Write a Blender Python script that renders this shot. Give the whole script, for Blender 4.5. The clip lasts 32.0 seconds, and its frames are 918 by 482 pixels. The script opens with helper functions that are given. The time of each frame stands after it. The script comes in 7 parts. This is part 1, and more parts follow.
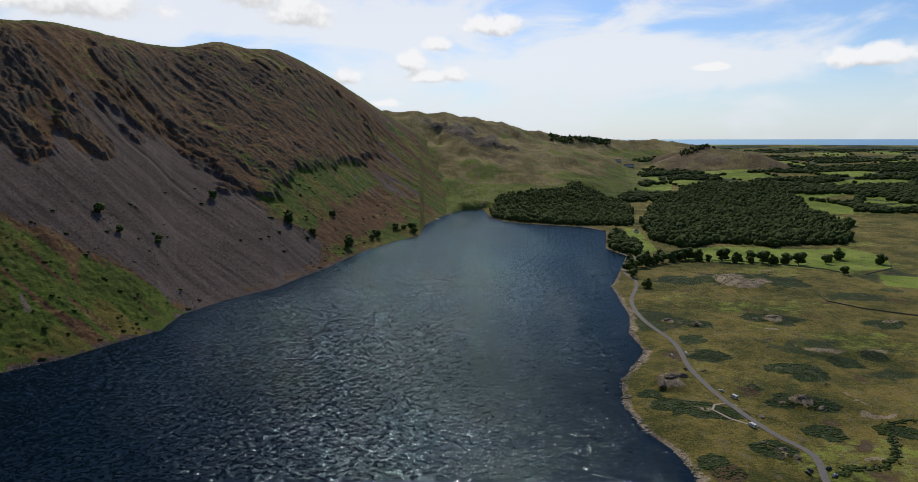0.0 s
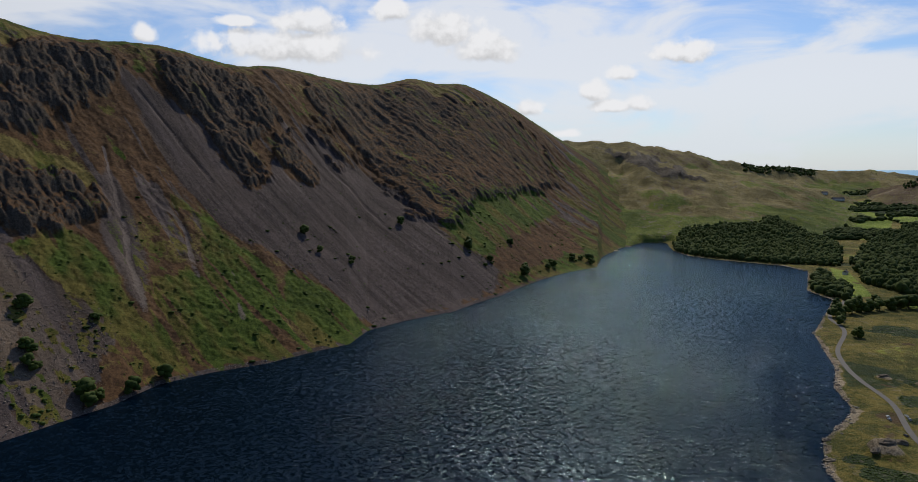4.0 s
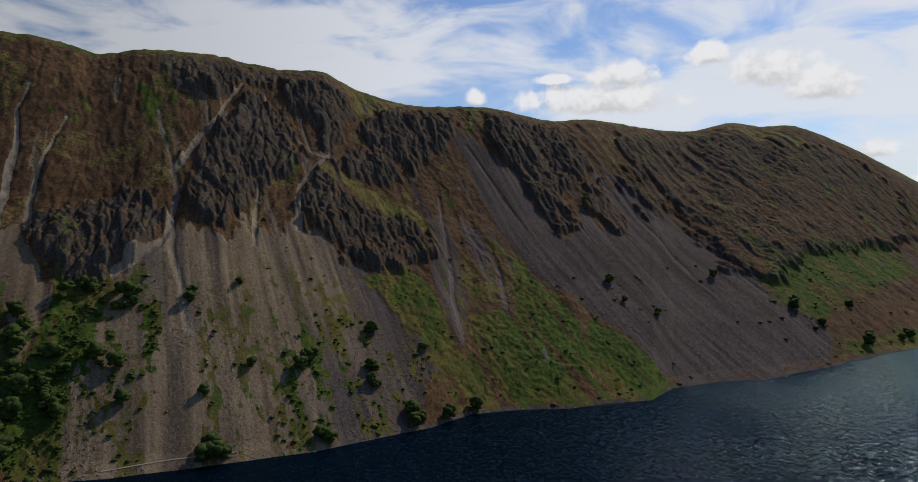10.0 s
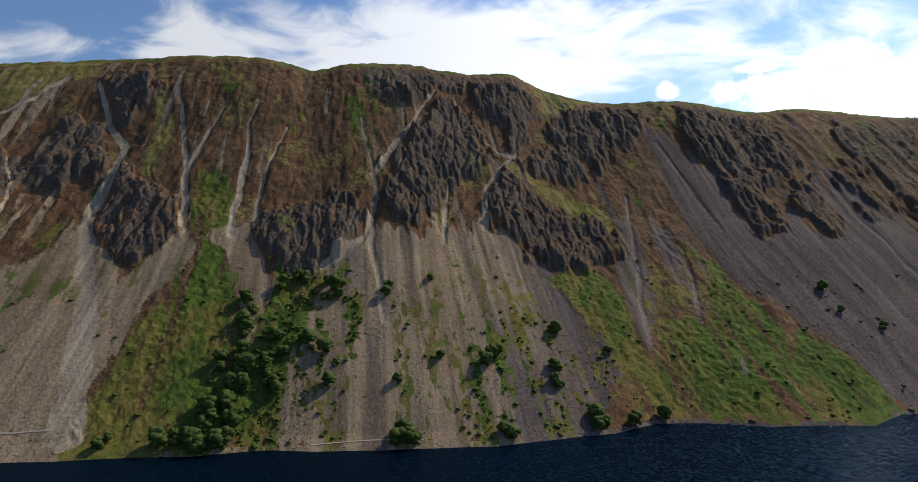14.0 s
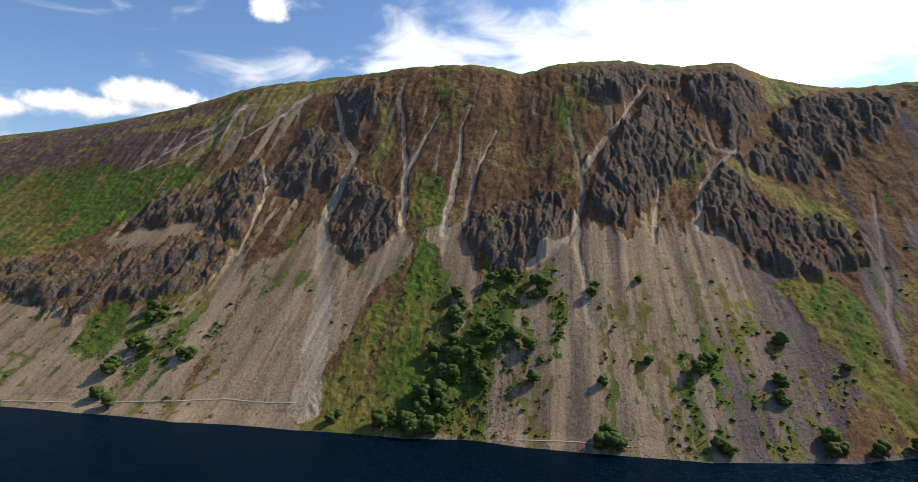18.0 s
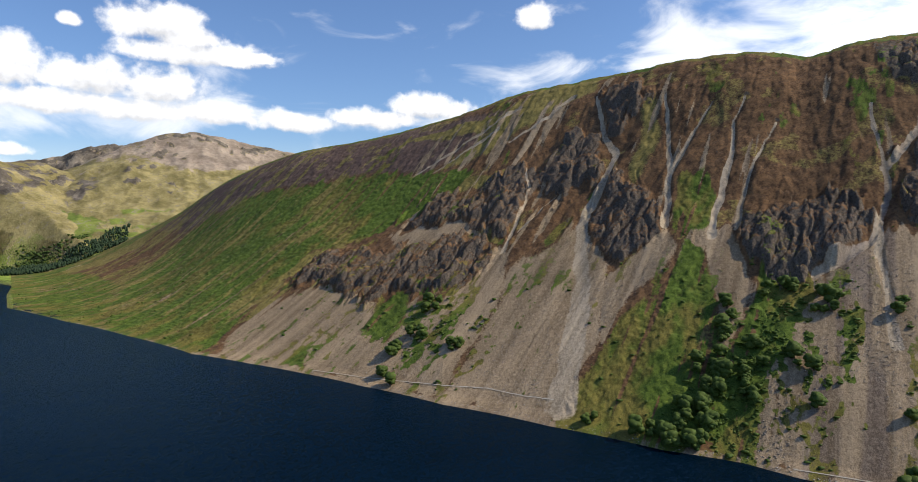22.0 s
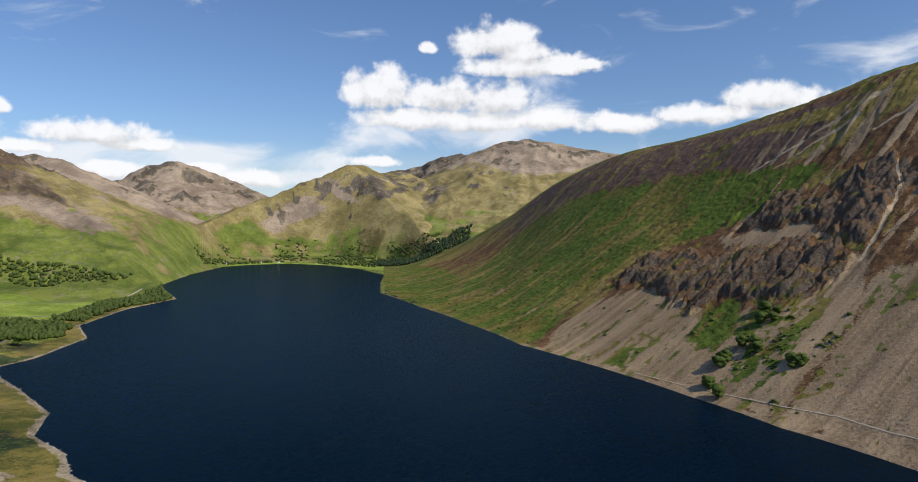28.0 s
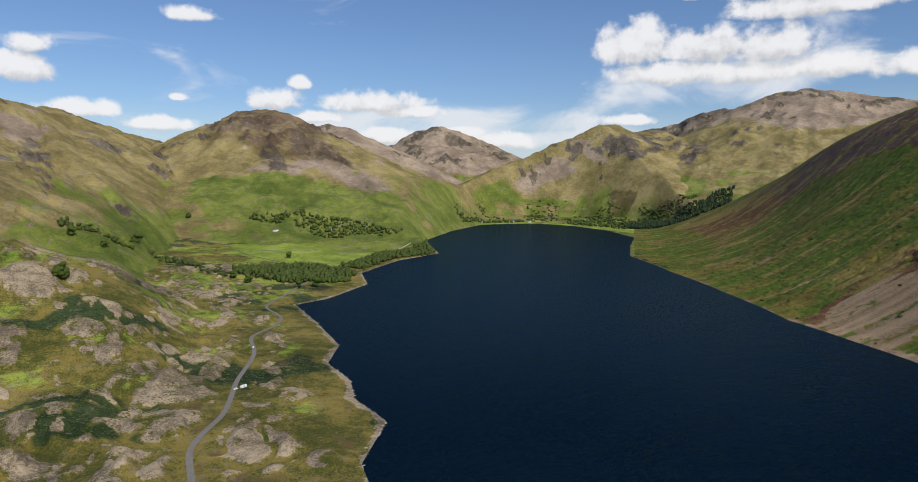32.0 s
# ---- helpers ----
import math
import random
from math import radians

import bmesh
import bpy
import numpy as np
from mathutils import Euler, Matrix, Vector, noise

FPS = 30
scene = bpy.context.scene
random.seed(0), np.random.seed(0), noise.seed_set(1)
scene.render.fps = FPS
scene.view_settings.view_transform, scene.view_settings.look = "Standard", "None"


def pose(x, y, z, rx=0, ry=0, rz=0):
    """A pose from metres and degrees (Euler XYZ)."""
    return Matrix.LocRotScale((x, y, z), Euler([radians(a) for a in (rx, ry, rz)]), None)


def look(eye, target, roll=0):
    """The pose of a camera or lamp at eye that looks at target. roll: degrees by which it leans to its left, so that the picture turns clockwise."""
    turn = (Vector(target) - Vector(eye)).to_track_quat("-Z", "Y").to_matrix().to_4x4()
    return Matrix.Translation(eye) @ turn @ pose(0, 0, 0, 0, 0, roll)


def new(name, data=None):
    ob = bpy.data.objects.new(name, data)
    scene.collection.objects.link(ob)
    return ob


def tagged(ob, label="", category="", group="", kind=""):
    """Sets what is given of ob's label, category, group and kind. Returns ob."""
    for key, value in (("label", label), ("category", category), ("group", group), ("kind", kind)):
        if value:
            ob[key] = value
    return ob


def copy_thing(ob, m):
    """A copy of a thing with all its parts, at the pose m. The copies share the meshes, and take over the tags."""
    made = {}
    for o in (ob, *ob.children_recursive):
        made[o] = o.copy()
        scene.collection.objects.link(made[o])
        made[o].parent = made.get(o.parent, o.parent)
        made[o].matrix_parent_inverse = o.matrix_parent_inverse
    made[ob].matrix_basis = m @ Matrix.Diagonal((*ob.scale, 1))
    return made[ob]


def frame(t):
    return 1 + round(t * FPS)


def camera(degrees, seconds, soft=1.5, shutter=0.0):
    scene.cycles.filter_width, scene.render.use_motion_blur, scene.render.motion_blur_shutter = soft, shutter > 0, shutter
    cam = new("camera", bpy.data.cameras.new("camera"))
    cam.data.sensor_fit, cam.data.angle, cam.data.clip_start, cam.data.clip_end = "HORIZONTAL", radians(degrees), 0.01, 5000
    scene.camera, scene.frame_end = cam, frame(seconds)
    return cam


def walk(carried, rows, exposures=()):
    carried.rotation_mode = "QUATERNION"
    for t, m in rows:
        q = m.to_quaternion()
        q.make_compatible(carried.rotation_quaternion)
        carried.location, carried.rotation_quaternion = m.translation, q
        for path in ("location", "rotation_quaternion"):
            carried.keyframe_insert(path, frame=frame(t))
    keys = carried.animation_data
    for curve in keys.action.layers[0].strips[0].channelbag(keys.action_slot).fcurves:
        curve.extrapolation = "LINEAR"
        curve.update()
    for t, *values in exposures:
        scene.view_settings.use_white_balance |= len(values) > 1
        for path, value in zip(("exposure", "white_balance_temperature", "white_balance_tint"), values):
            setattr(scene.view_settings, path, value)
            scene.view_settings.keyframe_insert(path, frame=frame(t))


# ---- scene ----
# The eye hangs 200 m over the lake's north-west shore and turns on the spot: seconds, turn, tilt, lean.
EYE_Z = 200.0
TURN = [
    (0, -0.00, -9.32, -0.24), (0.5, 2.35, -9.09, -0.20), (1, 4.56, -8.19, -0.21), (1.5, 6.63, -6.95, -0.19),
    (2, 8.44, -6.63, -0.18), (2.5, 10.17, -6.63, -0.15), (4.5, 17.83, -6.66, -0.16), (5, 20.06, -6.61, -0.11),
    (5.5, 22.30, -6.28, -0.08), (6, 24.49, -5.55, -0.06), (6.5, 26.62, -4.67, -0.05), (7, 28.70, -3.63, -0.10),
    (7.5, 30.72, -2.54, -0.08), (8, 32.74, -2.27, -0.05), (8.5, 34.70, -2.29, -0.06), (9, 37.13, -2.28, -0.07),
    (9.5, 39.90, -2.29, -0.03), (10, 42.52, -2.28, -0.00), (10.5, 45.11, -2.28, -0.02), (11, 47.77, -2.28, -0.03),
    (11.5, 50.20, -2.30, -0.05), (12, 52.54, -2.29, -0.00), (12.5, 54.61, -2.29, 0.02), (13, 56.25, -2.29, -0.01),
    (13.5, 57.54, -2.29, -0.02), (15.5, 64.10, -2.28, -0.09), (16, 66.49, -2.26, -0.06), (16.5, 68.94, -2.27, -0.04),
    (17, 71.48, -2.26, -0.03), (17.5, 74.13, -2.26, -0.06), (18, 77.03, -2.27, -0.11), (18.5, 79.95, -2.24, -0.07),
    (19, 82.96, -2.25, -0.05), (19.5, 85.91, -2.25, -0.01), (20, 88.77, -2.23, 0.02), (20.5, 91.65, -2.21, 0.03),
    (21, 94.56, -2.20, 0.07), (21.5, 97.33, -2.20, 0.09), (22, 99.79, -2.19, 0.07), (22.5, 102.03, -2.17, 0.06),
    (23, 104.14, -2.18, 0.08), (23.5, 106.22, -2.17, 0.05), (24, 108.33, -2.16, 0.05), (24.5, 110.48, -2.15, 0.05),
    (25, 112.84, -2.14, 0.06), (25.5, 115.13, -2.15, 0.05), (27.5, 124.97, -2.11, -0.01), (28, 128.01, -2.12, -0.02),
    (28.5, 130.93, -2.12, -0.03), (29, 133.68, -2.12, -0.02), (29.5, 137.11, -2.13, -0.02), (30, 141.61, -2.12, 0.03),
    (30.5, 145.00, -2.14, -0.05), (31, 147.24, -2.15, -0.11), (31.5, 148.83, -3.53, -0.06), (32, 149.98, -5.56, -0.10)]
cam = camera(70.98, 32.0, soft=0.9)
walk(cam, [(t, pose(0, 0, EYE_Z, 90 + tilt, 0, turn) @ pose(0, 0, 0, 0, 0, lean)) for t, turn, tilt, lean in TURN],
     exposures=[(0.0, -0.95), (6.0, -1.15), (9.0, -1.18), (13.0, -0.55), (16.0, -0.05), (20.0, 0.2), (25.0, 0.05), (28.0, -0.12), (32.0, -0.28)])

# ---- world, sun ----
SUN_TURN, SUN_UP = 4.5, 44.0          # bearing (counter-clockwise from +y) and elevation of the sun


def way_of(turn, up):
    a, e = radians(turn), radians(up)
    return Vector((-math.sin(a) * math.cos(e), math.cos(a) * math.cos(e), math.sin(e)))


sun = new("sun", bpy.data.lights.new("sun", "SUN"))
sun.data.energy, sun.data.angle, sun.data.color = 4.4, radians(0.5), (1.0, 0.90, 0.71)
sun.matrix_world = look(way_of(SUN_TURN, SUN_UP) * 1000, (0, 0, 0))


class Nodes:
    """Short hand for node trees."""

    def __init__(self, tree):
        self.tree = tree
        tree.nodes.clear()

    def add(self, kind, inputs=None, operation="", interpolation=""):
        n = self.tree.nodes.new(kind)
        if operation:
            n.operation = operation
        if interpolation:
            n.interpolation_type = interpolation
        for k, v in (inputs or {}).items():
            if isinstance(v, bpy.types.NodeSocket):
                self.tree.links.new(v, n.inputs[k])
            else:
                n.inputs[k].default_value = v
        return n

    def math(self, op, a, b=0.0, c=0.0, clamp=False):
        n = self.add("ShaderNodeMath", {0: a, 1: b, 2: c}, operation=op)
        n.use_clamp = clamp
        return n.outputs[0]

    def vec(self, op, a, b=(0, 0, 0), c=(0, 0, 0)):
        n = self.add("ShaderNodeVectorMath", {0: a, 1: b}, operation=op)
        if op == "MULTIPLY_ADD":
            n.inputs[2].default_value = c
        return n.outputs["Value"] if op in ("LENGTH", "DOT_PRODUCT") else n.outputs[0]

    def mix(self, fac, a, b):
        n = self.add("ShaderNodeMix")
        n.data_type, n.clamp_factor = "RGBA", True
        for key, v in ((0, fac), (6, a), (7, b)):
            if isinstance(v, bpy.types.NodeSocket):
                self.tree.links.new(v, n.inputs[key])
            else:
                n.inputs[key].default_value = (*v, 1) if key and len(v) == 3 else v
        return n.outputs[2]

    def ramp(self, v, lo, hi, a=0.0, b=1.0):
        return self.add("ShaderNodeMapRange", {0: v, 1: lo, 2: hi, 3: a, 4: b}, interpolation="SMOOTHSTEP").outputs[0]

    def noise(self, vector, scale, detail=4.0, rough=0.55, warp=0.0):
        return self.add("ShaderNodeTexNoise", {"Vector": vector, "Scale": scale, "Detail": detail, "Roughness": rough,
                                               "Distortion": warp}).outputs[0]


world = bpy.data.worlds.new("sky")
scene.world = world
world.use_nodes = True
w = Nodes(world.node_tree)
sky = w.add("ShaderNodeTexSky")
sky.sky_type, sky.sun_disc, sky.sun_elevation, sky.sun_rotation = "NISHITA", False, radians(SUN_UP), radians(-SUN_TURN)
sky.altitude, sky.air_density, sky.dust_density, sky.ozone_density = 260.0, 1.0, 0.6, 2.0
gen = w.add("ShaderNodeTexCoord").outputs["Generated"]
axes = w.add("ShaderNodeSeparateXYZ", {0: gen}).outputs
up_angle = w.math("MULTIPLY", w.math("ARCSINE", axes[2]), 57.2958)
turn_angle = w.math("MULTIPLY", w.math("ARCTAN2", w.math("MULTIPLY", axes[0], -1.0), axes[1]), 57.2958)
# behind the sun's bearing the angle jumps from 180 to -180: cloud bearings are given from -60 to 240
turn_angle = w.math("ADD", turn_angle, w.math("MULTIPLY", w.math("LESS_THAN", turn_angle, -90.0), 360.0))
chart = w.add("ShaderNodeCombineXYZ", {0: turn_angle, 1: up_angle, 2: 0.0}).outputs[0]
puff = w.noise(chart, 0.42, 5.0, 0.52, 0.2)
fine = w.noise(chart, 1.5, 4.0, 0.55)
# cumulus: bearing, elevation, half width, half height
HEAPS_EAST = [(134.9, 10.7, 3.4, 2.1), (129.0, 10.4, 3.8, 1.7), (124.6, 10.1, 3.5, 1.8), (132.3, 8.5, 5.1, 1.1), (126.4, 8.2, 5.1, 1.1), (120.5, 8.4, 4.1, 1.1),
              (135.4, 4.8, 2.6, 0.6), (102.6, 9.4, 3.8, 1.3), (107.4, 8.4, 4.6, 1.0), (114.0, 7.9, 4.6, 1.0), (124.6, 14.9, 4.1, 1.8), (122.3, 14.0, 2.8, 1.3),
              (119.7, 12.7, 3.7, 0.8), (130.7, 14.5, 0.9, 0.6), (157.4, 6.4, 4.6, 1.1), (154.2, 5.7, 3.6, 0.7), (162.3, 5.2, 2.3, 0.6),
              (156.7, 3.8, 2.3, 0.7), (149.7, 4.0, 2.1, 0.5), (145.3, 3.1, 2.8, 0.8), (165.7, 6.4, 2.6, 1.1), (163.5, 8.0, 0.9, 0.7), (157.3, 6.2, 4.4, 1.0),
              (180.3, 5.2, 3.1, 0.8), (174.7, 4.3, 3.1, 0.7), (156.6, 3.4, 1.9, 0.7), (146.6, 3.1, 4.6, 0.9)]
HEAPS_NORTH = [(183.5, 7.9, 2.8, 1.3), (183.0, 9.7, 1.5, 0.9), (171.8, 12.8, 2.3, 0.7), (122.0, 12.9, 5.6, 1.2), (173.3, 6.5, 0.8, 0.4), (93.1, 16.6, 1.8, 1.2), (117.1, 12.9, 1.8, 0.6)]
HEAPS_WEST = [(28.4, 11.8, 3.1, 1.3), (34.1, 11.6, 1.8, 0.5), (30.0, 9.7, 6.7, 1.5), (41.2, 10.1, 0.9, 0.8), (28.7, 11.7, 3.0, 1.1), (33.7, 11.7, 1.5, 0.5),
              (21.4, 13.0, 1.7, 1.2), (17.1, 11.4, 3.1, 1.8), (13.1, 10.1, 2.6, 1.5), (-3.1, 9.1, 2.6, 1.1), (1.7, 7.6, 1.2, 0.8), (4.2, 6.1, 1.4, 1.0),
              (0.4, 5.1, 1.4, 0.8), (2.4, 4.9, 2.2, 0.7), (9.7, 5.0, 1.3, 1.0), (-31.9, 5.5, 3.2, 1.0), (-21.1, 5.3, 1.6, 0.4), (13.4, 9.6, 3.1, 1.3),
              (6.3, 2.7, 1.3, 0.4)]


def heaps(rows, place):
    """How far a place in the sky is from the nearest heap, counted faster below, so that the heaps are flat underneath."""
    best = None
    for turn, up, wide, high in rows:
        off = w.vec("MULTIPLY_ADD", place, (1 / wide, 1 / high, 0), (-turn / wide, -up / high, 0))
        d = w.vec("LENGTH", w.vec("MAXIMUM", off, w.vec("MULTIPLY", off, (-1.0, -1.5, 0))))
        best = d if best is None else w.math("MINIMUM", best, d)
    return best


HEAPS = HEAPS_EAST + HEAPS_NORTH + HEAPS_WEST
near_heap = heaps(HEAPS, chart)
# the undersides are greyer: there is more cloud above than here
under_heap = w.math("SUBTRACT", near_heap, heaps(HEAPS, w.vec("ADD", chart, (0, 0.7, 0))))
edge = w.math("ADD", w.math("MULTIPLY", w.math("SUBTRACT", 0.5, puff), 1.9), w.math("MULTIPLY", w.math("SUBTRACT", 0.5, fine), 0.45))
heap = w.ramp(w.math("ADD", near_heap, edge), 1.2, 0.62)
# high veil and streaks, thicker towards the sun
flat = w.vec("MULTIPLY", chart, (0.13, 0.34, 0))
veil = w.noise(w.add("ShaderNodeMapping", {"Vector": flat, "Rotation": (0, 0, 0.42)}).outputs[0], 0.75, 6.0, 0.56, 0.6)
toward = w.ramp(turn_angle, 118.0, 30.0)
low = w.ramp(up_angle, 14.0, 3.0)
level = w.math("ADD", w.math("MULTIPLY", w.math("MULTIPLY", toward, w.ramp(turn_angle, -34.0, 0.0, 0.15, 1.0)), 0.20), w.math("MULTIPLY", low, 0.07))
# broad banks of thin white cloud: bearing, elevation, half width, half height
BANKS = [(128.5, 7.6, 12.5, 3.6), (152.0, 4.6, 13.0, 2.0), (15.6, 10.4, 11.8, 4.1), (63.1, 15.3, 16.9, 3.2), (52.3, 12.3, 7.7, 2.2), (78.5, 13.9, 8.7, 2.1), (62.7, 14.0, 13.3, 3.6), (58.1, 14.5, 16.9, 3.1),
              (78.0, 12.5, 12.3, 2.1), (108.7, 8.3, 13.3, 1.5), (-17.9, 5.9, 21.5, 3.2), (6.6, 8.8, 11.8, 2.2), (26.9, 8.9, 12.3, 2.1), (114.5, 8.3, 18.5, 2.2),
              (149.1, 3.3, 17.4, 1.1)]
bank = w.ramp(heaps(BANKS, chart), 1.25, 0.2)
veil = w.ramp(w.math("ADD", w.math("ADD", veil, level), w.math("MULTIPLY", bank, 0.24)), 0.57, 0.85)
veil = w.math("MULTIPLY", veil, w.ramp(up_angle, 20.0, 42.0, 1.0, 0.3))
shade = w.ramp(w.math("ADD", w.math("MULTIPLY", under_heap, -0.7), w.math("ADD", w.math("MULTIPLY", w.math("SUBTRACT", puff, 0.5), 1.8), w.math("SUBTRACT", fine, 0.5))), -0.6, 0.4, 0.70, 1.04)
blue = w.mix(w.math("MULTIPLY", veil, 0.85), w.vec("MULTIPLY", sky.outputs[0], (0.085, 0.100, 0.124)), (0.98, 1.0, 1.04))
white = w.vec("SCALE", (1.03, 1.03, 1.05))
white.node.inputs["Scale"].default_value = 1.0
w.tree.links.new(shade, white.node.inputs["Scale"])
blue = w.mix(w.ramp(up_angle, 7.0, 0.0, 0.0, 0.6), blue, (0.80, 0.89, 0.98))
total = w.mix(w.math("MULTIPLY", heap, 0.95), blue, white)
total = w.vec("SCALE", total)
w.tree.links.new(w.ramp(w.math("MULTIPLY", toward, toward), 0.0, 1.0, 1.0, 1.65), total.node.inputs["Scale"])
w.add("ShaderNodeOutputWorld", {0: w.add("ShaderNodeBackground", {0: total, 1: 1.0}).outputs[0]})

# ---- noise for the ground's forms ----


def lattice(ix, iy, seed):
    h = (ix.astype(np.int64) * 374761393 + iy.astype(np.int64) * 668265263 + seed * 2147483647) & 0xFFFFFFFF
    h = ((h ^ (h >> 13)) * 1274126177) & 0xFFFFFFFF
    return ((h ^ (h >> 16)) & 0xFFFF) / 65535.0


def value(x, y, seed=0):
    ix, iy = np.floor(x), np.floor(y)
    fx, fy = x - ix, y - iy
    fx, fy = fx * fx * fx * (fx * (fx * 6 - 15) + 10), fy * fy * fy * (fy * (fy * 6 - 15) + 10)
    a, b = lattice(ix, iy, seed), lattice(ix + 1, iy, seed)
    c, d = lattice(ix, iy + 1, seed), lattice(ix + 1, iy + 1, seed)
    return a + (b - a) * fx + (c - a) * fy + (a - b - c + d) * fx * fy


def fbm(x, y, octaves=5, seed=0, gain=0.5):
    """Even noise, about -1 to 1."""
    total, amp, norm = 0.0, 1.0, 0.0
    for i in range(octaves):
        c, s = math.cos(i * 1.1), math.sin(i * 1.1)
        total = total + amp * (2 * value((x * c - y * s) * 2 ** i, (x * s + y * c) * 2 ** i, seed + i) - 1)
        norm += amp
        amp *= gain
    return total / norm


def ridged(x, y, octaves=5, seed=0, gain=0.55):
    """Sharp crests, 0 to 1."""
    total, amp, norm = 0.0, 1.0, 0.0
    for i in range(octaves):
        c, s = math.cos(i * 0.9), math.sin(i * 0.9)
        total = total + amp * (1 - np.abs(2 * value((x * c - y * s) * 2 ** i, (x * s + y * c) * 2 ** i, seed + i) - 1)) ** 2
        norm += amp
        amp *= gain
    return total / norm


def blocks(x, y, seed=0):
    """Broken blocks: how far a place is from the joint round its block, and the block's own chance value."""
    ix, iy = np.floor(x), np.floor(y)
    one, two, own = np.full(x.shape, 9.0), np.full(x.shape, 9.0), np.zeros(x.shape)
    for dx in (-1, 0, 1):
        for dy in (-1, 0, 1):
            cx, cy = ix + dx, iy + dy
            d = np.hypot(cx + lattice(cx, cy, seed) - x, cy + lattice(cx, cy, seed + 1) - y)
            nearer = d < one
            two = np.where(nearer, one, np.minimum(two, d))
            own = np.where(nearer, lattice(cx, cy, seed + 2), own)
            one = np.where(nearer, d, one)
    return two - one, own


def smooth(v, lo, hi):
    t = np.clip((v - lo) / (hi - lo), 0, 1)
    return t * t * (3 - 2 * t)


def spline(at, knots):
    """A smooth line through (place, value) knots in rising order."""
    k = np.array(knots, float)
    slope = np.gradient(k[:, 1], k[:, 0])
    i = np.clip(np.searchsorted(k[:, 0], at) - 1, 0, len(k) - 2)
    d = k[i + 1, 0] - k[i, 0]
    t = np.clip((at - k[i, 0]) / d, 0, 1)
    return ((2 * t ** 3 - 3 * t ** 2 + 1) * k[i, 1] + (t ** 3 - 2 * t ** 2 + t) * d * slope[i]
            + (3 * t ** 2 - 2 * t ** 3) * k[i + 1, 1] + (t ** 3 - t ** 2) * d * slope[i + 1])


def plan(turn, r):
    a = np.radians(turn)
    return -r * np.sin(a), r * np.cos(a)


def sheet(name, turns, dists, height, zones, material, label, category, kind="", lay=None, split=None, part_names=(), tints=None):
    """A surface over a fan of bearings and distances, with up to four zone masks kept on its points. split: the part that each
    cell belongs to, 0 for the thing's own mesh."""
    x, y = plan(turns, dists)
    z = height
    n, m = z.shape
    co = np.stack([x, y, z], -1).reshape(-1, 3).astype(np.float32)
    i = np.arange(n * m).reshape(n, m)
    quads = np.stack([i[:-1, :-1], i[:-1, 1:], i[1:, 1:], i[1:, :-1]], -1).reshape(-1, 4)
    a, b, c = co[quads[0, 0]], co[quads[0, 1]], co[quads[0, 2]]
    if np.cross(b - a, c - a)[2] < 0:
        quads = quads[:, ::-1]
    full = np.zeros((n * m, 4), np.float32)
    for c, mask in enumerate(zones or ()):
        full[:, c] = np.clip(mask, 0, 1).ravel()
    more = np.zeros((n * m, 4), np.float32)
    for c, mask in enumerate(tints or ()):
        more[:, c] = np.clip(mask, 0, 1).ravel()
    SHEETS[name] = (turns[:, 0], dists, z)

    def cut(part_name, cells):
        used = np.unique(cells)
        me = bpy.data.meshes.new(part_name)
        me.vertices.add(len(used))
        me.vertices.foreach_set("co", co[used].ravel())
        me.loops.add(cells.size)
        me.loops.foreach_set("vertex_index", np.searchsorted(used, cells).astype(np.int32).ravel())
        me.polygons.add(len(cells))
        me.polygons.foreach_set("loop_start", np.arange(0, cells.size, 4, dtype=np.int32))
        me.polygons.foreach_set("use_smooth", np.full(len(cells), True))
        me.update(calc_edges=True)
        if zones is not None:
            me.attributes.new("zone", "FLOAT_COLOR", "POINT").data.foreach_set("color", full[used].ravel())
        if tints is not None:
            me.attributes.new("tint", "FLOAT_COLOR", "POINT").data.foreach_set("color", more[used].ravel())
        if lay is not None:
            me.attributes.new("lay", "FLOAT", "POINT").data.foreach_set("value", np.clip(lay, 0, 1).astype(np.float32).ravel()[used])
        me.materials.append(material)
        return new(part_name, me)

    if split is None:
        return tagged(cut(name, quads), label, category, "", kind)
    split = split.ravel()
    whole = tagged(cut(name, quads[split == 0]), label, category, "", kind)
    for k, (part_name, part_label, *part_kind) in enumerate(part_names, 1):
        if (split == k).any():
            piece = tagged(cut(part_name, quads[split == k]), part_label, "", "", *part_kind)
            piece.parent = whole
    return whole


SHEETS = {}


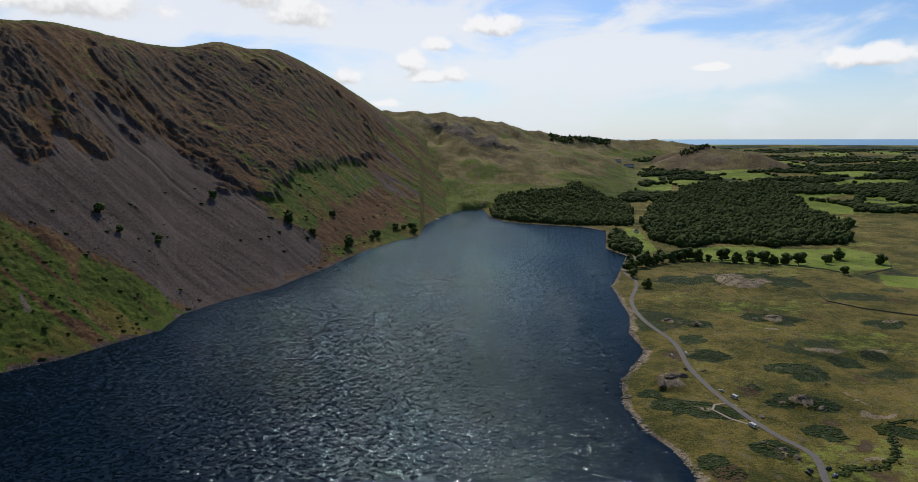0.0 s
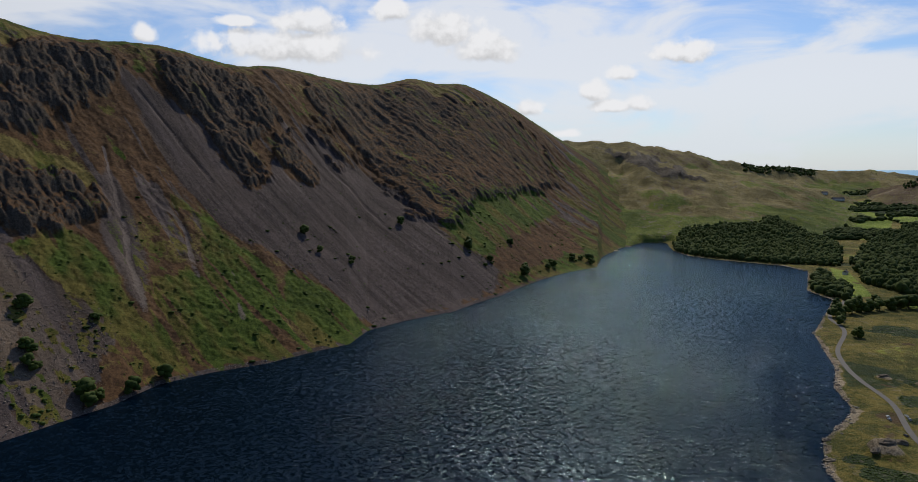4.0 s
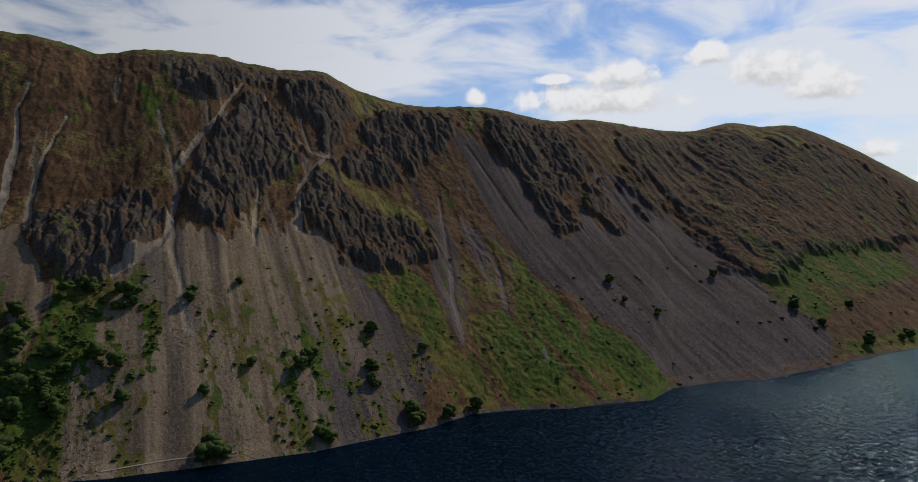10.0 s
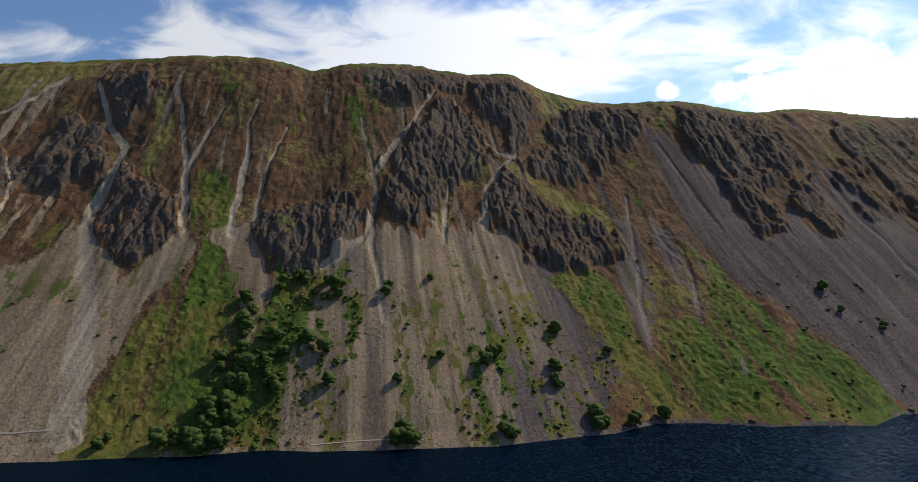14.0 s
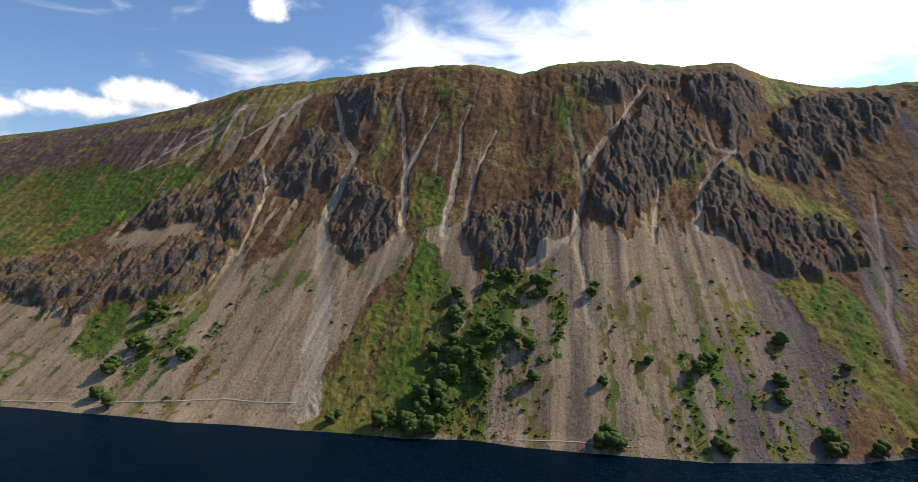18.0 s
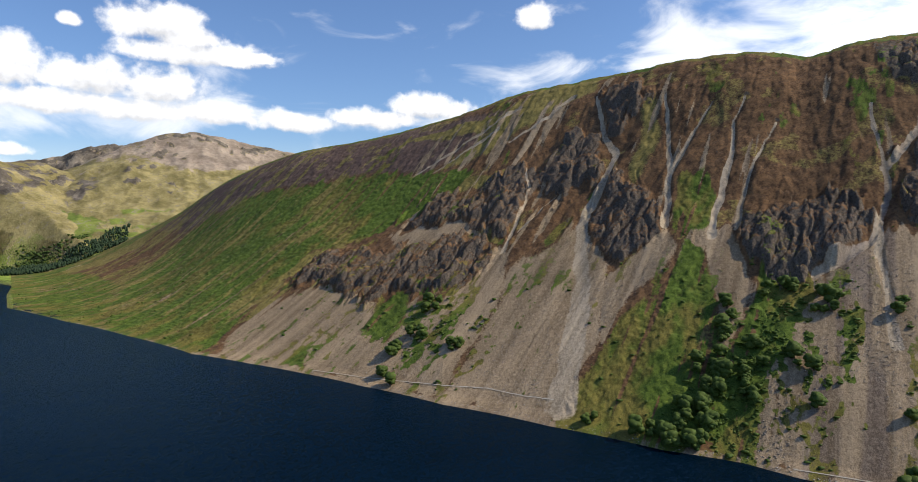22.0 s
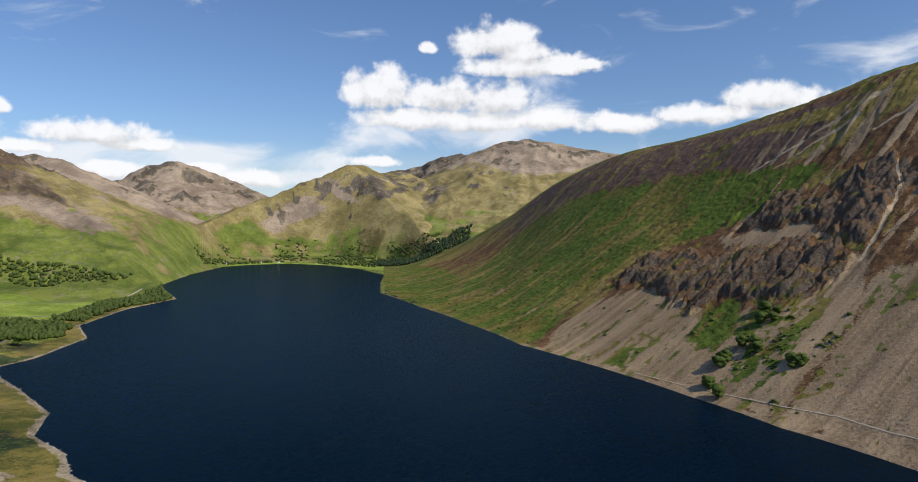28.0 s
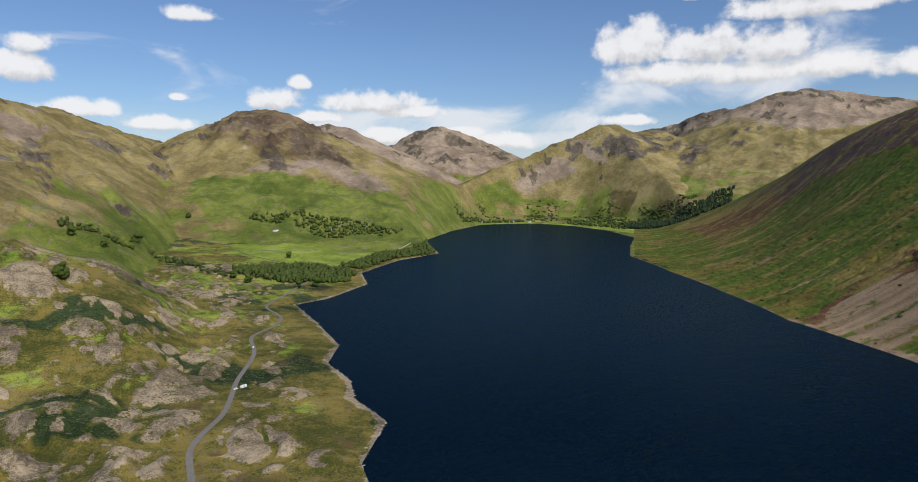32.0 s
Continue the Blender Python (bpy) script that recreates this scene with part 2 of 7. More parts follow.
def surface(x, y):
    """Height of the land at places x, y: the highest of all the sheets there."""
    x, y = np.asarray(x, float), np.asarray(y, float)
    turn, r = np.degrees(np.arctan2(-x, y)), np.hypot(x, y)
    best = np.full(x.shape, -50.0)
    for ts, ds, z in SHEETS.values():
        a = np.where(turn < ts[0], turn + 360, turn)
        ok = (a <= ts[-1]) & (a >= ts[0])
        i = np.clip(np.searchsorted(ts, a) - 1, 0, len(ts) - 2)
        fi = np.clip((a - ts[i]) / (ts[i + 1] - ts[i]), 0, 1)
        lo, hi = ds[i, 0], ds[i, -1]
        ok &= (r >= lo) & (r <= hi)
        # distances rise along each row, by the same law in every row of a sheet
        row = ds[i[()] if i.ndim == 0 else i]
        j = np.clip((row < r[..., None]).sum(-1) - 1, 0, ds.shape[1] - 2)
        r_a, r_b = np.take_along_axis(row, j[..., None], -1)[..., 0], np.take_along_axis(row, j[..., None] + 1, -1)[..., 0]
        fj = np.clip((r - r_a) / (r_b - r_a), 0, 1)
        h = z[i, j] * (1 - fi) * (1 - fj) + z[i + 1, j] * fi * (1 - fj) + z[i, j + 1] * (1 - fi) * fj + z[i + 1, j + 1] * fi * fj
        best = np.where(ok, np.maximum(best, h), best)
    return best


# ---- materials ----


def ground_material(name, base, zones, grain=0.5, bump=0.6, rough=0.95, size=1.0, streaks=False, specks=None):
    """Two-tone base with up to four zones (two tones, optional streak) over it; masks come from the surface's own zone layer."""
    mat = bpy.data.materials.new(name)
    mat.use_nodes = True
    n = Nodes(mat.node_tree)
    at = n.add("ShaderNodeTexCoord").outputs["Object"]
    broad = n.noise(at, 0.012 / size, 5.0, 0.6)
    mid = n.noise(at, 0.09 / size, 6.0, 0.65)
    small = n.noise(at, grain / size, 5.0, 0.7)
    tone = n.ramp(n.math("ADD", n.math("MULTIPLY", broad, 0.5), n.math("MULTIPLY", mid, 0.5)), 0.36, 0.64)
    grit = n.noise(at, grain * 3.1 / size, 3.0, 0.65)
    speck = n.ramp(n.math("ADD", n.math("MULTIPLY", small, 0.55), n.math("MULTIPLY", grit, 0.45)), 0.36, 0.64)
    both = n.math("ADD", n.math("MULTIPLY", tone, 0.5), n.math("MULTIPLY", speck, 0.5))
    if streaks:
        run = n.add("ShaderNodeAttribute")
        run.attribute_name = "lay"
        both = n.math("ADD", n.math("MULTIPLY", both, 0.55), n.math("MULTIPLY", run.outputs["Fac"], 0.45))
        both = n.ramp(both, 0.24, 0.76)
    else:
        both = n.ramp(both, 0.24, 0.76)
    colour = n.mix(both, *base)
    layer = n.add("ShaderNodeAttribute")
    layer.attribute_name = "zone"
    split = n.add("ShaderNodeSeparateColor", {0: layer.outputs["Color"]}).outputs
    masks = [split[0], split[1], split[2], layer.outputs["Alpha"]]
    wobble = n.math("ADD", n.math("MULTIPLY", n.math("SUBTRACT", mid, 0.5), 0.9), n.math("MULTIPLY", n.math("SUBTRACT", small, 0.5), 0.7))
    for mask, pair in zip(masks, zones):
        fac = n.ramp(n.math("ADD", mask, wobble), 0.36, 0.64)
        colour = n.mix(fac, colour, n.mix(both, *pair))
    if specks:
        # small bare stones and ledges strewn through the grass: scale, share, colour
        scale, share, tint = specks
        dots = n.math("ADD", n.noise(at, scale, 5.0, 0.75), n.math("MULTIPLY", n.math("SUBTRACT", broad, 0.5), 0.3))
        colour = n.mix(n.math("MULTIPLY", n.ramp(dots, 0.57, 0.635), share * 2.2), colour, n.mix(speck, tuple(0.55 * c for c in tint), tint))
    patch = n.ramp(broad, 0.3, 0.7, 0.82, 1.15)
    colour = n.vec("SCALE", colour)
    colour.node.inputs["Scale"].default_value = 1.0
    n.tree.links.new(patch, colour.node.inputs["Scale"])
    height = n.math("ADD", n.math("ADD", n.math("MULTIPLY", small, 1.0), n.math("MULTIPLY", grit, 0.5)), n.math("MULTIPLY", mid, 1.6))
    b = n.add("ShaderNodeBump", {"Height": height, "Strength": bump, "Distance": 2.4 * size})
    s = n.add("ShaderNodeBsdfPrincipled", {"Base Color": colour, "Roughness": rough, "Normal": b.outputs[0]})
    s.inputs["Specular IOR Level"].default_value = 0.2
    n.add("ShaderNodeOutputMaterial", {0: s.outputs[0]})
    return mat


def fell_material():
    """Heather, dry grass, fresh tan scree, purple-grey scree darkened for cloud shadow, bracken, rock and pale stone
    runs, each where the fell's own layers put it.
    """
    mat = bpy.data.materials.new("fell_slope")
    mat.use_nodes = True
    n = Nodes(mat.node_tree)
    at = n.add("ShaderNodeTexCoord").outputs["Object"]
    broad, mid = n.noise(at, 0.010, 4.0, 0.6), n.noise(at, 0.07, 5.0, 0.65)
    small, grit = n.noise(at, 0.32, 5.0, 0.72), n.noise(at, 1.1, 3.0, 0.7)
    run = n.add("ShaderNodeAttribute")
    run.attribute_name = "lay"
    run = run.outputs["Fac"]
    stone = n.ramp(n.math("ADD", n.math("MULTIPLY", small, 0.45), n.math("MULTIPLY", grit, 0.55)), 0.36, 0.64)
    soft = n.ramp(n.math("ADD", n.math("MULTIPLY", mid, 0.45), n.math("MULTIPLY", small, 0.55)), 0.36, 0.64)
    laid = n.ramp(n.math("ADD", n.math("MULTIPLY", stone, 0.5), n.math("MULTIPLY", run, 0.5)), 0.2, 0.8)
    wobble = n.math("ADD", n.math("MULTIPLY", n.math("SUBTRACT", mid, 0.5), 0.35), n.math("MULTIPLY", n.math("SUBTRACT", small, 0.5), 0.75))

    def layer(name):
        a = n.add("ShaderNodeAttribute")
        a.attribute_name = name
        split = n.add("ShaderNodeSeparateColor", {0: a.outputs["Color"]}).outputs
        return [split[0], split[1], split[2], a.outputs["Alpha"]]

    stony, green, rock, pale = layer("zone")
    purple_shade, dry, purple, lush = layer("tint")

    def over(colour, mask, lo, hi, fac, wob=1.0):
        sharp = n.ramp(n.math("ADD", mask, n.math("MULTIPLY", wobble, wob)), 0.38, 0.62)
        return n.mix(sharp, colour, n.mix(fac, lo, hi))

    colour = n.mix(soft, (0.056, 0.031, 0.017), (0.186, 0.101, 0.046))
    colour = over(colour, purple, (0.060, 0.038, 0.030), (0.165, 0.105, 0.078), soft)
    colour = over(colour, dry, (0.095, 0.080, 0.022), (0.260, 0.200, 0.062), soft)
    fresh = n.mix(laid, (0.156, 0.108, 0.063), (0.360, 0.263, 0.162))
    # purple-grey scree tone, with the cloud shadow on the fell mixed into its colour
    shaded_scree = n.mix(laid, (0.048, 0.036, 0.033), (0.146, 0.112, 0.099))
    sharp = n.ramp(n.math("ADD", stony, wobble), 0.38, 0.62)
    colour = n.mix(sharp, colour, n.mix(purple_shade, fresh, shaded_scree))
    frond = n.ramp(n.math("ADD", n.math("MULTIPLY", mid, 0.3), n.math("ADD", n.math("MULTIPLY", small, 0.3), n.math("MULTIPLY", grit, 0.4))), 0.38, 0.62)
    fern = n.mix(lush, n.mix(frond, (0.062, 0.056, 0.012), (0.210, 0.172, 0.040)), n.mix(frond, (0.022, 0.046, 0.006), (0.122, 0.165, 0.024)))
    colour = n.mix(n.ramp(n.math("ADD", green, wobble), 0.38, 0.62), colour, fern)
    colour = over(colour, rock, (0.022, 0.017, 0.014), (0.165, 0.128, 0.095), stone, 0.9)
    # western stone runs get the same shadow darkening in their colour
    worn = n.mix(purple_shade, n.mix(laid, (0.210, 0.165, 0.112), (0.420, 0.335, 0.235)), n.mix(laid, (0.110, 0.085, 0.072), (0.220, 0.172, 0.145)))
    colour = n.mix(n.ramp(n.math("ADD", pale, n.math("MULTIPLY", wobble, 0.7)), 0.38, 0.62), colour, worn)
    colour = n.vec("SCALE", colour)
    n.tree.links.new(n.ramp(broad, 0.3, 0.7, 0.85, 1.12), colour.node.inputs["Scale"])
    height = n.math("ADD", n.math("ADD", small, n.math("MULTIPLY", grit, 0.55)), n.math("MULTIPLY", mid, 1.2))
    b = n.add("ShaderNodeBump", {"Height": height, "Strength": 0.5, "Distance": 2.0})
    s = n.add("ShaderNodeBsdfPrincipled", {"Base Color": colour, "Roughness": 0.95, "Normal": b.outputs[0]})
    s.inputs["Specular IOR Level"].default_value = 0.15
    n.add("ShaderNodeOutputMaterial", {0: s.outputs[0]})
    return mat


FELL = fell_material()
FAR_FELL = ground_material("far_fell", ((0.165, 0.136, 0.048), (0.345, 0.278, 0.118)),
                           [((0.205, 0.155, 0.115), (0.370, 0.290, 0.215)), ((0.085, 0.128, 0.020), (0.205, 0.232, 0.044)),
                            ((0.070, 0.057, 0.044), (0.190, 0.157, 0.120)), ((0.085, 0.055, 0.036), (0.175, 0.120, 0.074))], grain=0.30, size=1.6, bump=1.0, streaks=True,
                           specks=(0.045, 0.40, (0.30, 0.248, 0.178)))
MOOR = ground_material("moorland", ((0.070, 0.084, 0.014), (0.250, 0.192, 0.048)),
                       [((0.150, 0.118, 0.078), (0.43, 0.345, 0.235)), ((0.019, 0.037, 0.013), (0.056, 0.080, 0.027)),
                        ((0.160, 0.240, 0.026), (0.285, 0.345, 0.058)), ((0.085, 0.045, 0.028), (0.14, 0.095, 0.05))], grain=0.5, bump=0.8,
                       specks=(0.11, 0.22, (0.27, 0.225, 0.16)))


def water_material(name, body, wave, rough, near_gloss, far_gloss):
    """Deep water: a dark body under a wind-ruffled shine that grows at flat angles."""
    mat = bpy.data.materials.new(name)
    mat.use_nodes = True
    n = Nodes(mat.node_tree)
    at = n.add("ShaderNodeTexCoord").outputs["Object"]
    across = n.add("ShaderNodeMapping", {"Vector": at, "Rotation": (0, 0, 0.25), "Scale": (0.78, 1.0, 1.0)}).outputs[0]
    swell = n.noise(across, 0.24, 2.0, 0.55, 0.5)
    chop = n.noise(across, 0.80, 3.0, 0.6, 0.3)
    gusts = n.math("ADD", n.math("MULTIPLY", n.noise(at, 0.005, 3.0, 0.5), 0.6), n.math("MULTIPLY", n.noise(across, 0.017, 4.0, 0.6, 0.6), 0.4))
    height = n.math("ADD", n.math("MULTIPLY", swell, 0.60), n.math("MULTIPLY", chop, 0.25))
    b = n.add("ShaderNodeBump", {"Height": height, "Distance": 1.0})
    n.tree.links.new(n.ramp(gusts, 0.38, 0.62, wave * 0.7, wave * 1.15), b.inputs["Strength"])
    # small wind facets, each with a lean of its own
    lean = None
    for scale, reach in ((0.42, 0.29), (0.95, 0.25)):
        cell = n.add("ShaderNodeTexVoronoi", {"Vector": across, "Scale": scale}).outputs["Color"]
        tip = n.vec("MULTIPLY_ADD", cell, (reach * wave, reach * wave, 0), (-0.5 * reach * wave, -0.5 * reach * wave, 0))
        lean = tip if lean is None else n.vec("ADD", lean, tip)
    tilted = n.vec("NORMALIZE", n.vec("ADD", b.outputs[0], lean))
    deep = n.add("ShaderNodeBsdfDiffuse", {"Color": n.mix(n.ramp(gusts, 0.35, 0.7), body[0], body[1])})
    shine = n.add("ShaderNodeBsdfGlossy", {"Color": (0.62, 0.88, 1.0, 1), "Roughness": rough, "Normal": tilted})
    facing = n.add("ShaderNodeLayerWeight", {"Blend": 0.5}).outputs["Facing"]
    fac = n.ramp(facing, 0.60, 0.98, near_gloss, far_gloss)
    mixed = n.add("ShaderNodeMixShader", {0: fac, 1: deep.outputs[0], 2: shine.outputs[0]})
    n.add("ShaderNodeOutputMaterial", {0: mixed.outputs[0]})
    return mat


LAKE = water_material("lake_water", ((0.0005, 0.0044, 0.0104), (0.0008, 0.0060, 0.0143)), 1.0, 0.10, 0.032, 0.17)
# the sea's body colour is paled to stand for the haze over it
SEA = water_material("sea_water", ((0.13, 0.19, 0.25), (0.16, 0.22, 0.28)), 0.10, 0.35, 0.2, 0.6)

# ---- plan: lake outline (x, y), sunwise from the outlet along the screes, the head and the near shore ----
SCREES_SHORE = [(82, 1750), (10, 1735), (-45, 1590), (-78, 1430), (-79, 1290), (-141, 1181), (-203, 965), (-245, 835), (-290, 770), (-316, 710),
                (-312, 650), (-362, 562), (-400, 520), (-423, 480), (-424, 424), (-440, 366), (-453, 313), (-478, 262), (-497, 222), (-523, 173),
                (-548, 139), (-566, 80), (-613, -18), (-664, -132), (-720, -238), (-768, -335), (-805, -425), (-848, -540), (-958, -727), (-1070, -944),
                (-1205, -1205), (-1400, -1400), (-1590, -1572)]
HEAD_SHORE = [(-1715, -1830), (-1764, -2090), (-1735, -2285), (-1600, -2350), (-1455, -2345), (-1191, -2123), (-895, -1795), (-862, -1640), (-811, -1512),
              (-653, -1428), (-500, -1280), (-455, -1135), (-342, -1030), (-280, -1005), (-270, -860), (-255, -730), (-219, -664), (-219, -594), (-203, -542), (-206, -476), (-159, -412)]
NEAR_SHORE = [(-140, -330), (-90, -240), (-60, -120), (-10, 0), (40, 120), (90, 240), (140, 353), (137, 385), (126, 414), (123, 458), (133, 505), (149, 532), (173, 577), (173, 631), (190, 695),
              (203, 836), (243, 949), (280, 1058), (261, 1126), (308, 1336), (278, 1398), (155, 1459), (105, 1501), (75, 1591)]
OUTLINE = np.array(SCREES_SHORE + HEAD_SHORE + NEAR_SHORE, float)


def off_shore(x, y):
    """Distance from the lake's edge: positive on land, negative on the water."""
    a, b = OUTLINE, np.roll(OUTLINE, -1, 0)
    best = np.full(x.shape, 1e9)
    inside = np.zeros(x.shape, bool)
    for (ax, ay), (bx, by) in zip(a, b):
        dx, dy = bx - ax, by - ay
        t = np.clip(((x - ax) * dx + (y - ay) * dy) / (dx * dx + dy * dy), 0, 1)
        best = np.minimum(best, np.hypot(x - ax - t * dx, y - ay - t * dy))
        if dy:
            inside ^= ((ay > y) != (by > y)) & (x < (bx - ax) * (y - ay) / dy + ax)
    return np.where(inside, -best, best)


# The scree fell: bearing against the distance of the shore, and against the distance and height of the crest.
_turn = np.degrees(np.arctan2(-np.array(SCREES_SHORE)[:, 0], np.array(SCREES_SHORE)[:, 1]))
SHORE_R = sorted(zip(_turn[:-2], np.hypot(*np.array(SCREES_SHORE[:-2]).T)))
CREST_R = [(-4, 2500), (2, 2420), (7.8, 2220), (12.7, 2050), (20, 1813), (33, 1395), (43, 1260), (56, 1190), (62, 1150), (78, 1180), (90, 1330), (105, 1577),
           (116.5, 1983), (122, 2250), (127, 2400), (132, 2450), (137, 2480)]
CREST_UP = [(-4, -4.5), (0, -2.0), (4, 0.4), (7.2, 2.4), (9.4, 3.9), (12, 5.5), (15.4, 7.0), (17.7, 7.1), (19.6, 7.5), (22.5, 7.0), (27.8, 7.6), (31, 8.25), (34, 8.2), (39.7, 9.35), (47.5, 9.7),
            (51.8, 10.9), (54, 12.05), (58.3, 12.2), (63.5, 13.0), (69, 12.8), (72, 12.3), (73.5, 12.75), (79.5, 12.9), (85.5, 12.15), (91.4, 11.2), (94.2, 10.75), (98.3, 9.35),
            (104.8, 7.4), (108.6, 6.5), (114, 5.35), (117.6, 3.9), (119.8, 2.7), (123.5, -0.1), (127, -2.3), (132, -4.3), (137, -4.55)]
PROFILE = [(-0.2, -0.14), (0.0, 0.0), (0.03, 0.018), (0.30, 0.255), (0.55, 0.49), (0.72, 0.69), (0.86, 0.875), (0.95, 0.967), (1.0, 1.0), (1.12, 1.03), (1.4, 1.04)]


def fell_frame(turn):
    r0 = np.interp(turn, [k for k, _ in SHORE_R], [v for _, v in SHORE_R])
    r1 = spline(turn, CREST_R)
    h1 = EYE_Z + r1 * np.tan(np.radians(spline(turn, CREST_UP)))
    return r0, r1, h1

# ---- the scree fell: its runs, crags, bracken, each by bearing and by the part of the way from shore to crest ----
RUNS = [  # half width in metres, then the line of a stony gully from the top down
    (9, [(87.0, 0.731), (86.2, 0.676), (87.1, 0.598), (88.2, 0.528), (89.0, 0.46), (89.0, 0.356), (89.0, 0.28), (89.4, 0.184), (90.2, 0.102), (90.8, 0.032)]),
    (3.5, [(87.8, 0.88), (87.4, 0.799), (87.0, 0.731)]),
    (3.6, [(82.1, 0.845), (82.0, 0.743), (81.7, 0.615), (81.9, 0.53), (82.2, 0.449)]),
    (3.0, [(78.4, 0.807), (79.8, 0.73), (81.3, 0.632), (81.7, 0.598)]),
    (3.6, [(76.1, 0.808), (76.8, 0.744), (77.0, 0.63), (77.5, 0.566), (78.1, 0.494), (78.3, 0.426)]),
    (2.8, [(73.8, 0.745), (75.2, 0.632), (76.2, 0.532), (76.5, 0.447)]),
    (3.6, [(67.4, 0.773), (67.1, 0.698), (66.5, 0.629), (66.2, 0.568), (66.4, 0.502), (67.0, 0.437), (68.8, 0.391), (70.8, 0.362)]),
    (3.6, [(61.0, 0.871), (62.6, 0.79), (64.2, 0.709), (65.6, 0.641), (66.4, 0.61)]),
    (3.0, [(66.4, 0.502), (66.7, 0.406), (66.0, 0.323), (65.5, 0.223)]),
    (3.2, [(53.7, 0.684), (55.2, 0.627), (56.2, 0.585), (56.6, 0.524), (56.5, 0.455)]),
    (2.5, [(56.3, 0.776), (55.4, 0.683), (54.0, 0.666)]),
    (2.4, [(59.8, 0.577), (60.0, 0.492), (60.2, 0.413)]),
    (2.6, [(93.9, 0.652), (93.6, 0.566), (94.0, 0.522), (95.2, 0.431), (96.0, 0.376)]),
    (1.6, [(90.4, 0.581), (92.4, 0.519), (94.5, 0.437)]),
    (3.5, [(103.7, 0.727), (101.2, 0.773), (98.3, 0.827), (94.4, 0.893)]),
    (3.2, [(102.1, 0.718), (98.8, 0.786), (96.4, 0.823)]),
    (4.0, [(95.4, 0.768), (91.9, 0.831), (89.8, 0.897)]),
    (3.4, [(44.4, 0.622), (43.4, 0.4), (43.0, 0.262), (42.2, 0.154)]),
    (3.2, [(39.7, 0.432), (38.7, 0.305), (38.2, 0.222)]),
    (2.6, [(36.1, 0.29), (35.1, 0.191), (34.6, 0.106)]),
    (4.0, [(29.4, 0.701), (26.6, 0.522), (22.6, 0.309), (18.4, 0.144)]),
    (3.5, [(24.4, 0.547), (19.7, 0.317), (15.3, 0.152), (12.7, 0.064)]),
    (3.0, [(41.8, 0.785), (39.2, 0.64), (36.7, 0.505)]),
    (2.4, [(137.2, 0.269), (133.9, 1.02), (129.9, 1.02)]),
    (2.4, [(134.3, 0.1), (130.8, 0.701), (126.7, 0.797)]),
    (2.2, [(131.8, -0.048), (128.6, 0.308), (125.7, 0.445)]),
    (2.4, [(128.5, 1.02), (125.7, 1.02), (122.8, 1.02)]),
]
SCREE = [
    [(89.0, 0.475), (87.2, 0.357), (86.9, 0.282), (87.5, 0.187), (87.9, 0.15), (89.5, 0.093), (90.8, 0.051), (91.7, -0.003), (97.6, -0.009), (102.4, -0.003), (101.2, 0.022), (99.0, 0.101), (97.5, 0.18), (95.5, 0.295), (93.5, 0.356), (90.4, 0.438)],
    [(82.2, 0.466), (81.0, 0.415), (82.1, 0.36), (83.7, 0.301), (85.3, 0.242), (87.4, 0.163), (87.5, 0.239), (86.9, 0.319), (84.2, 0.39)],
    [(78.6, 0.442), (76.7, 0.452), (75.6, 0.382), (74.8, 0.326), (75.9, 0.229), (76.9, 0.179), (77.7, 0.164), (77.5, 0.24), (78.6, 0.306), (79.0, 0.363)],
    [(67.0, 0.445), (64.5, 0.452), (61.8, 0.44), (56.6, 0.474), (53.7, 0.406), (50.5, 0.357), (48.3, 0.269), (46.2, 0.219), (43.5, 0.176), (47.3, -0.008), (53.3, 0.002), (62.0, -0), (71.7, 0.002), (75.1, -0.006), (75.1, 0.057), (74.8, 0.139), (72.5, 0.217), (71.8, 0.299), (69.8, 0.381)],
    [(118.6, 0.107), (115.4, 0.201), (112.2, 0.268), (109.8, 0.243), (106.8, 0.221), (104.1, 0.241), (100.9, 0.257), (98.4, 0.371), (95.5, 0.377), (95.5, 0.295), (97.5, 0.18), (101.2, 0.022), (102.4, -0.003), (107.0, -0), (115.1, -0.007), (120.7, -0.002)],
    [(105.4, 0.479), (103.1, 0.489), (100.3, 0.507), (97.9, 0.463), (97.5, 0.427), (102.2, 0.441), (105.0, 0.421), (105.9, 0.445)],
    [(29.4, 0.701), (27.6, 0.734), (24.4, 0.547), (22.6, 0.461), (18.5, 0.327), (14.6, 0.174), (12.1, 0.08), (11.8, 0.03), (16.7, 0.002), (22.8, 0.005), (25.1, 0.046), (29.3, 0.178), (31.7, 0.247), (35.6, 0.344), (38.7, 0.433), (41.5, 0.68), (43.3, 0.853), (40.2, 0.786), (37.4, 0.693), (36.2, 0.613), (33.7, 0.474), (32.5, 0.479), (31.5, 0.586), (30.3, 0.494), (28.3, 0.473), (28.7, 0.567)],
    [(44.3, 0.564), (43.0, 0.437), (42.0, 0.291), (41.7, 0.218), (42.0, 0.14), (43.3, 0.201), (44.3, 0.299), (45.1, 0.368)],
]
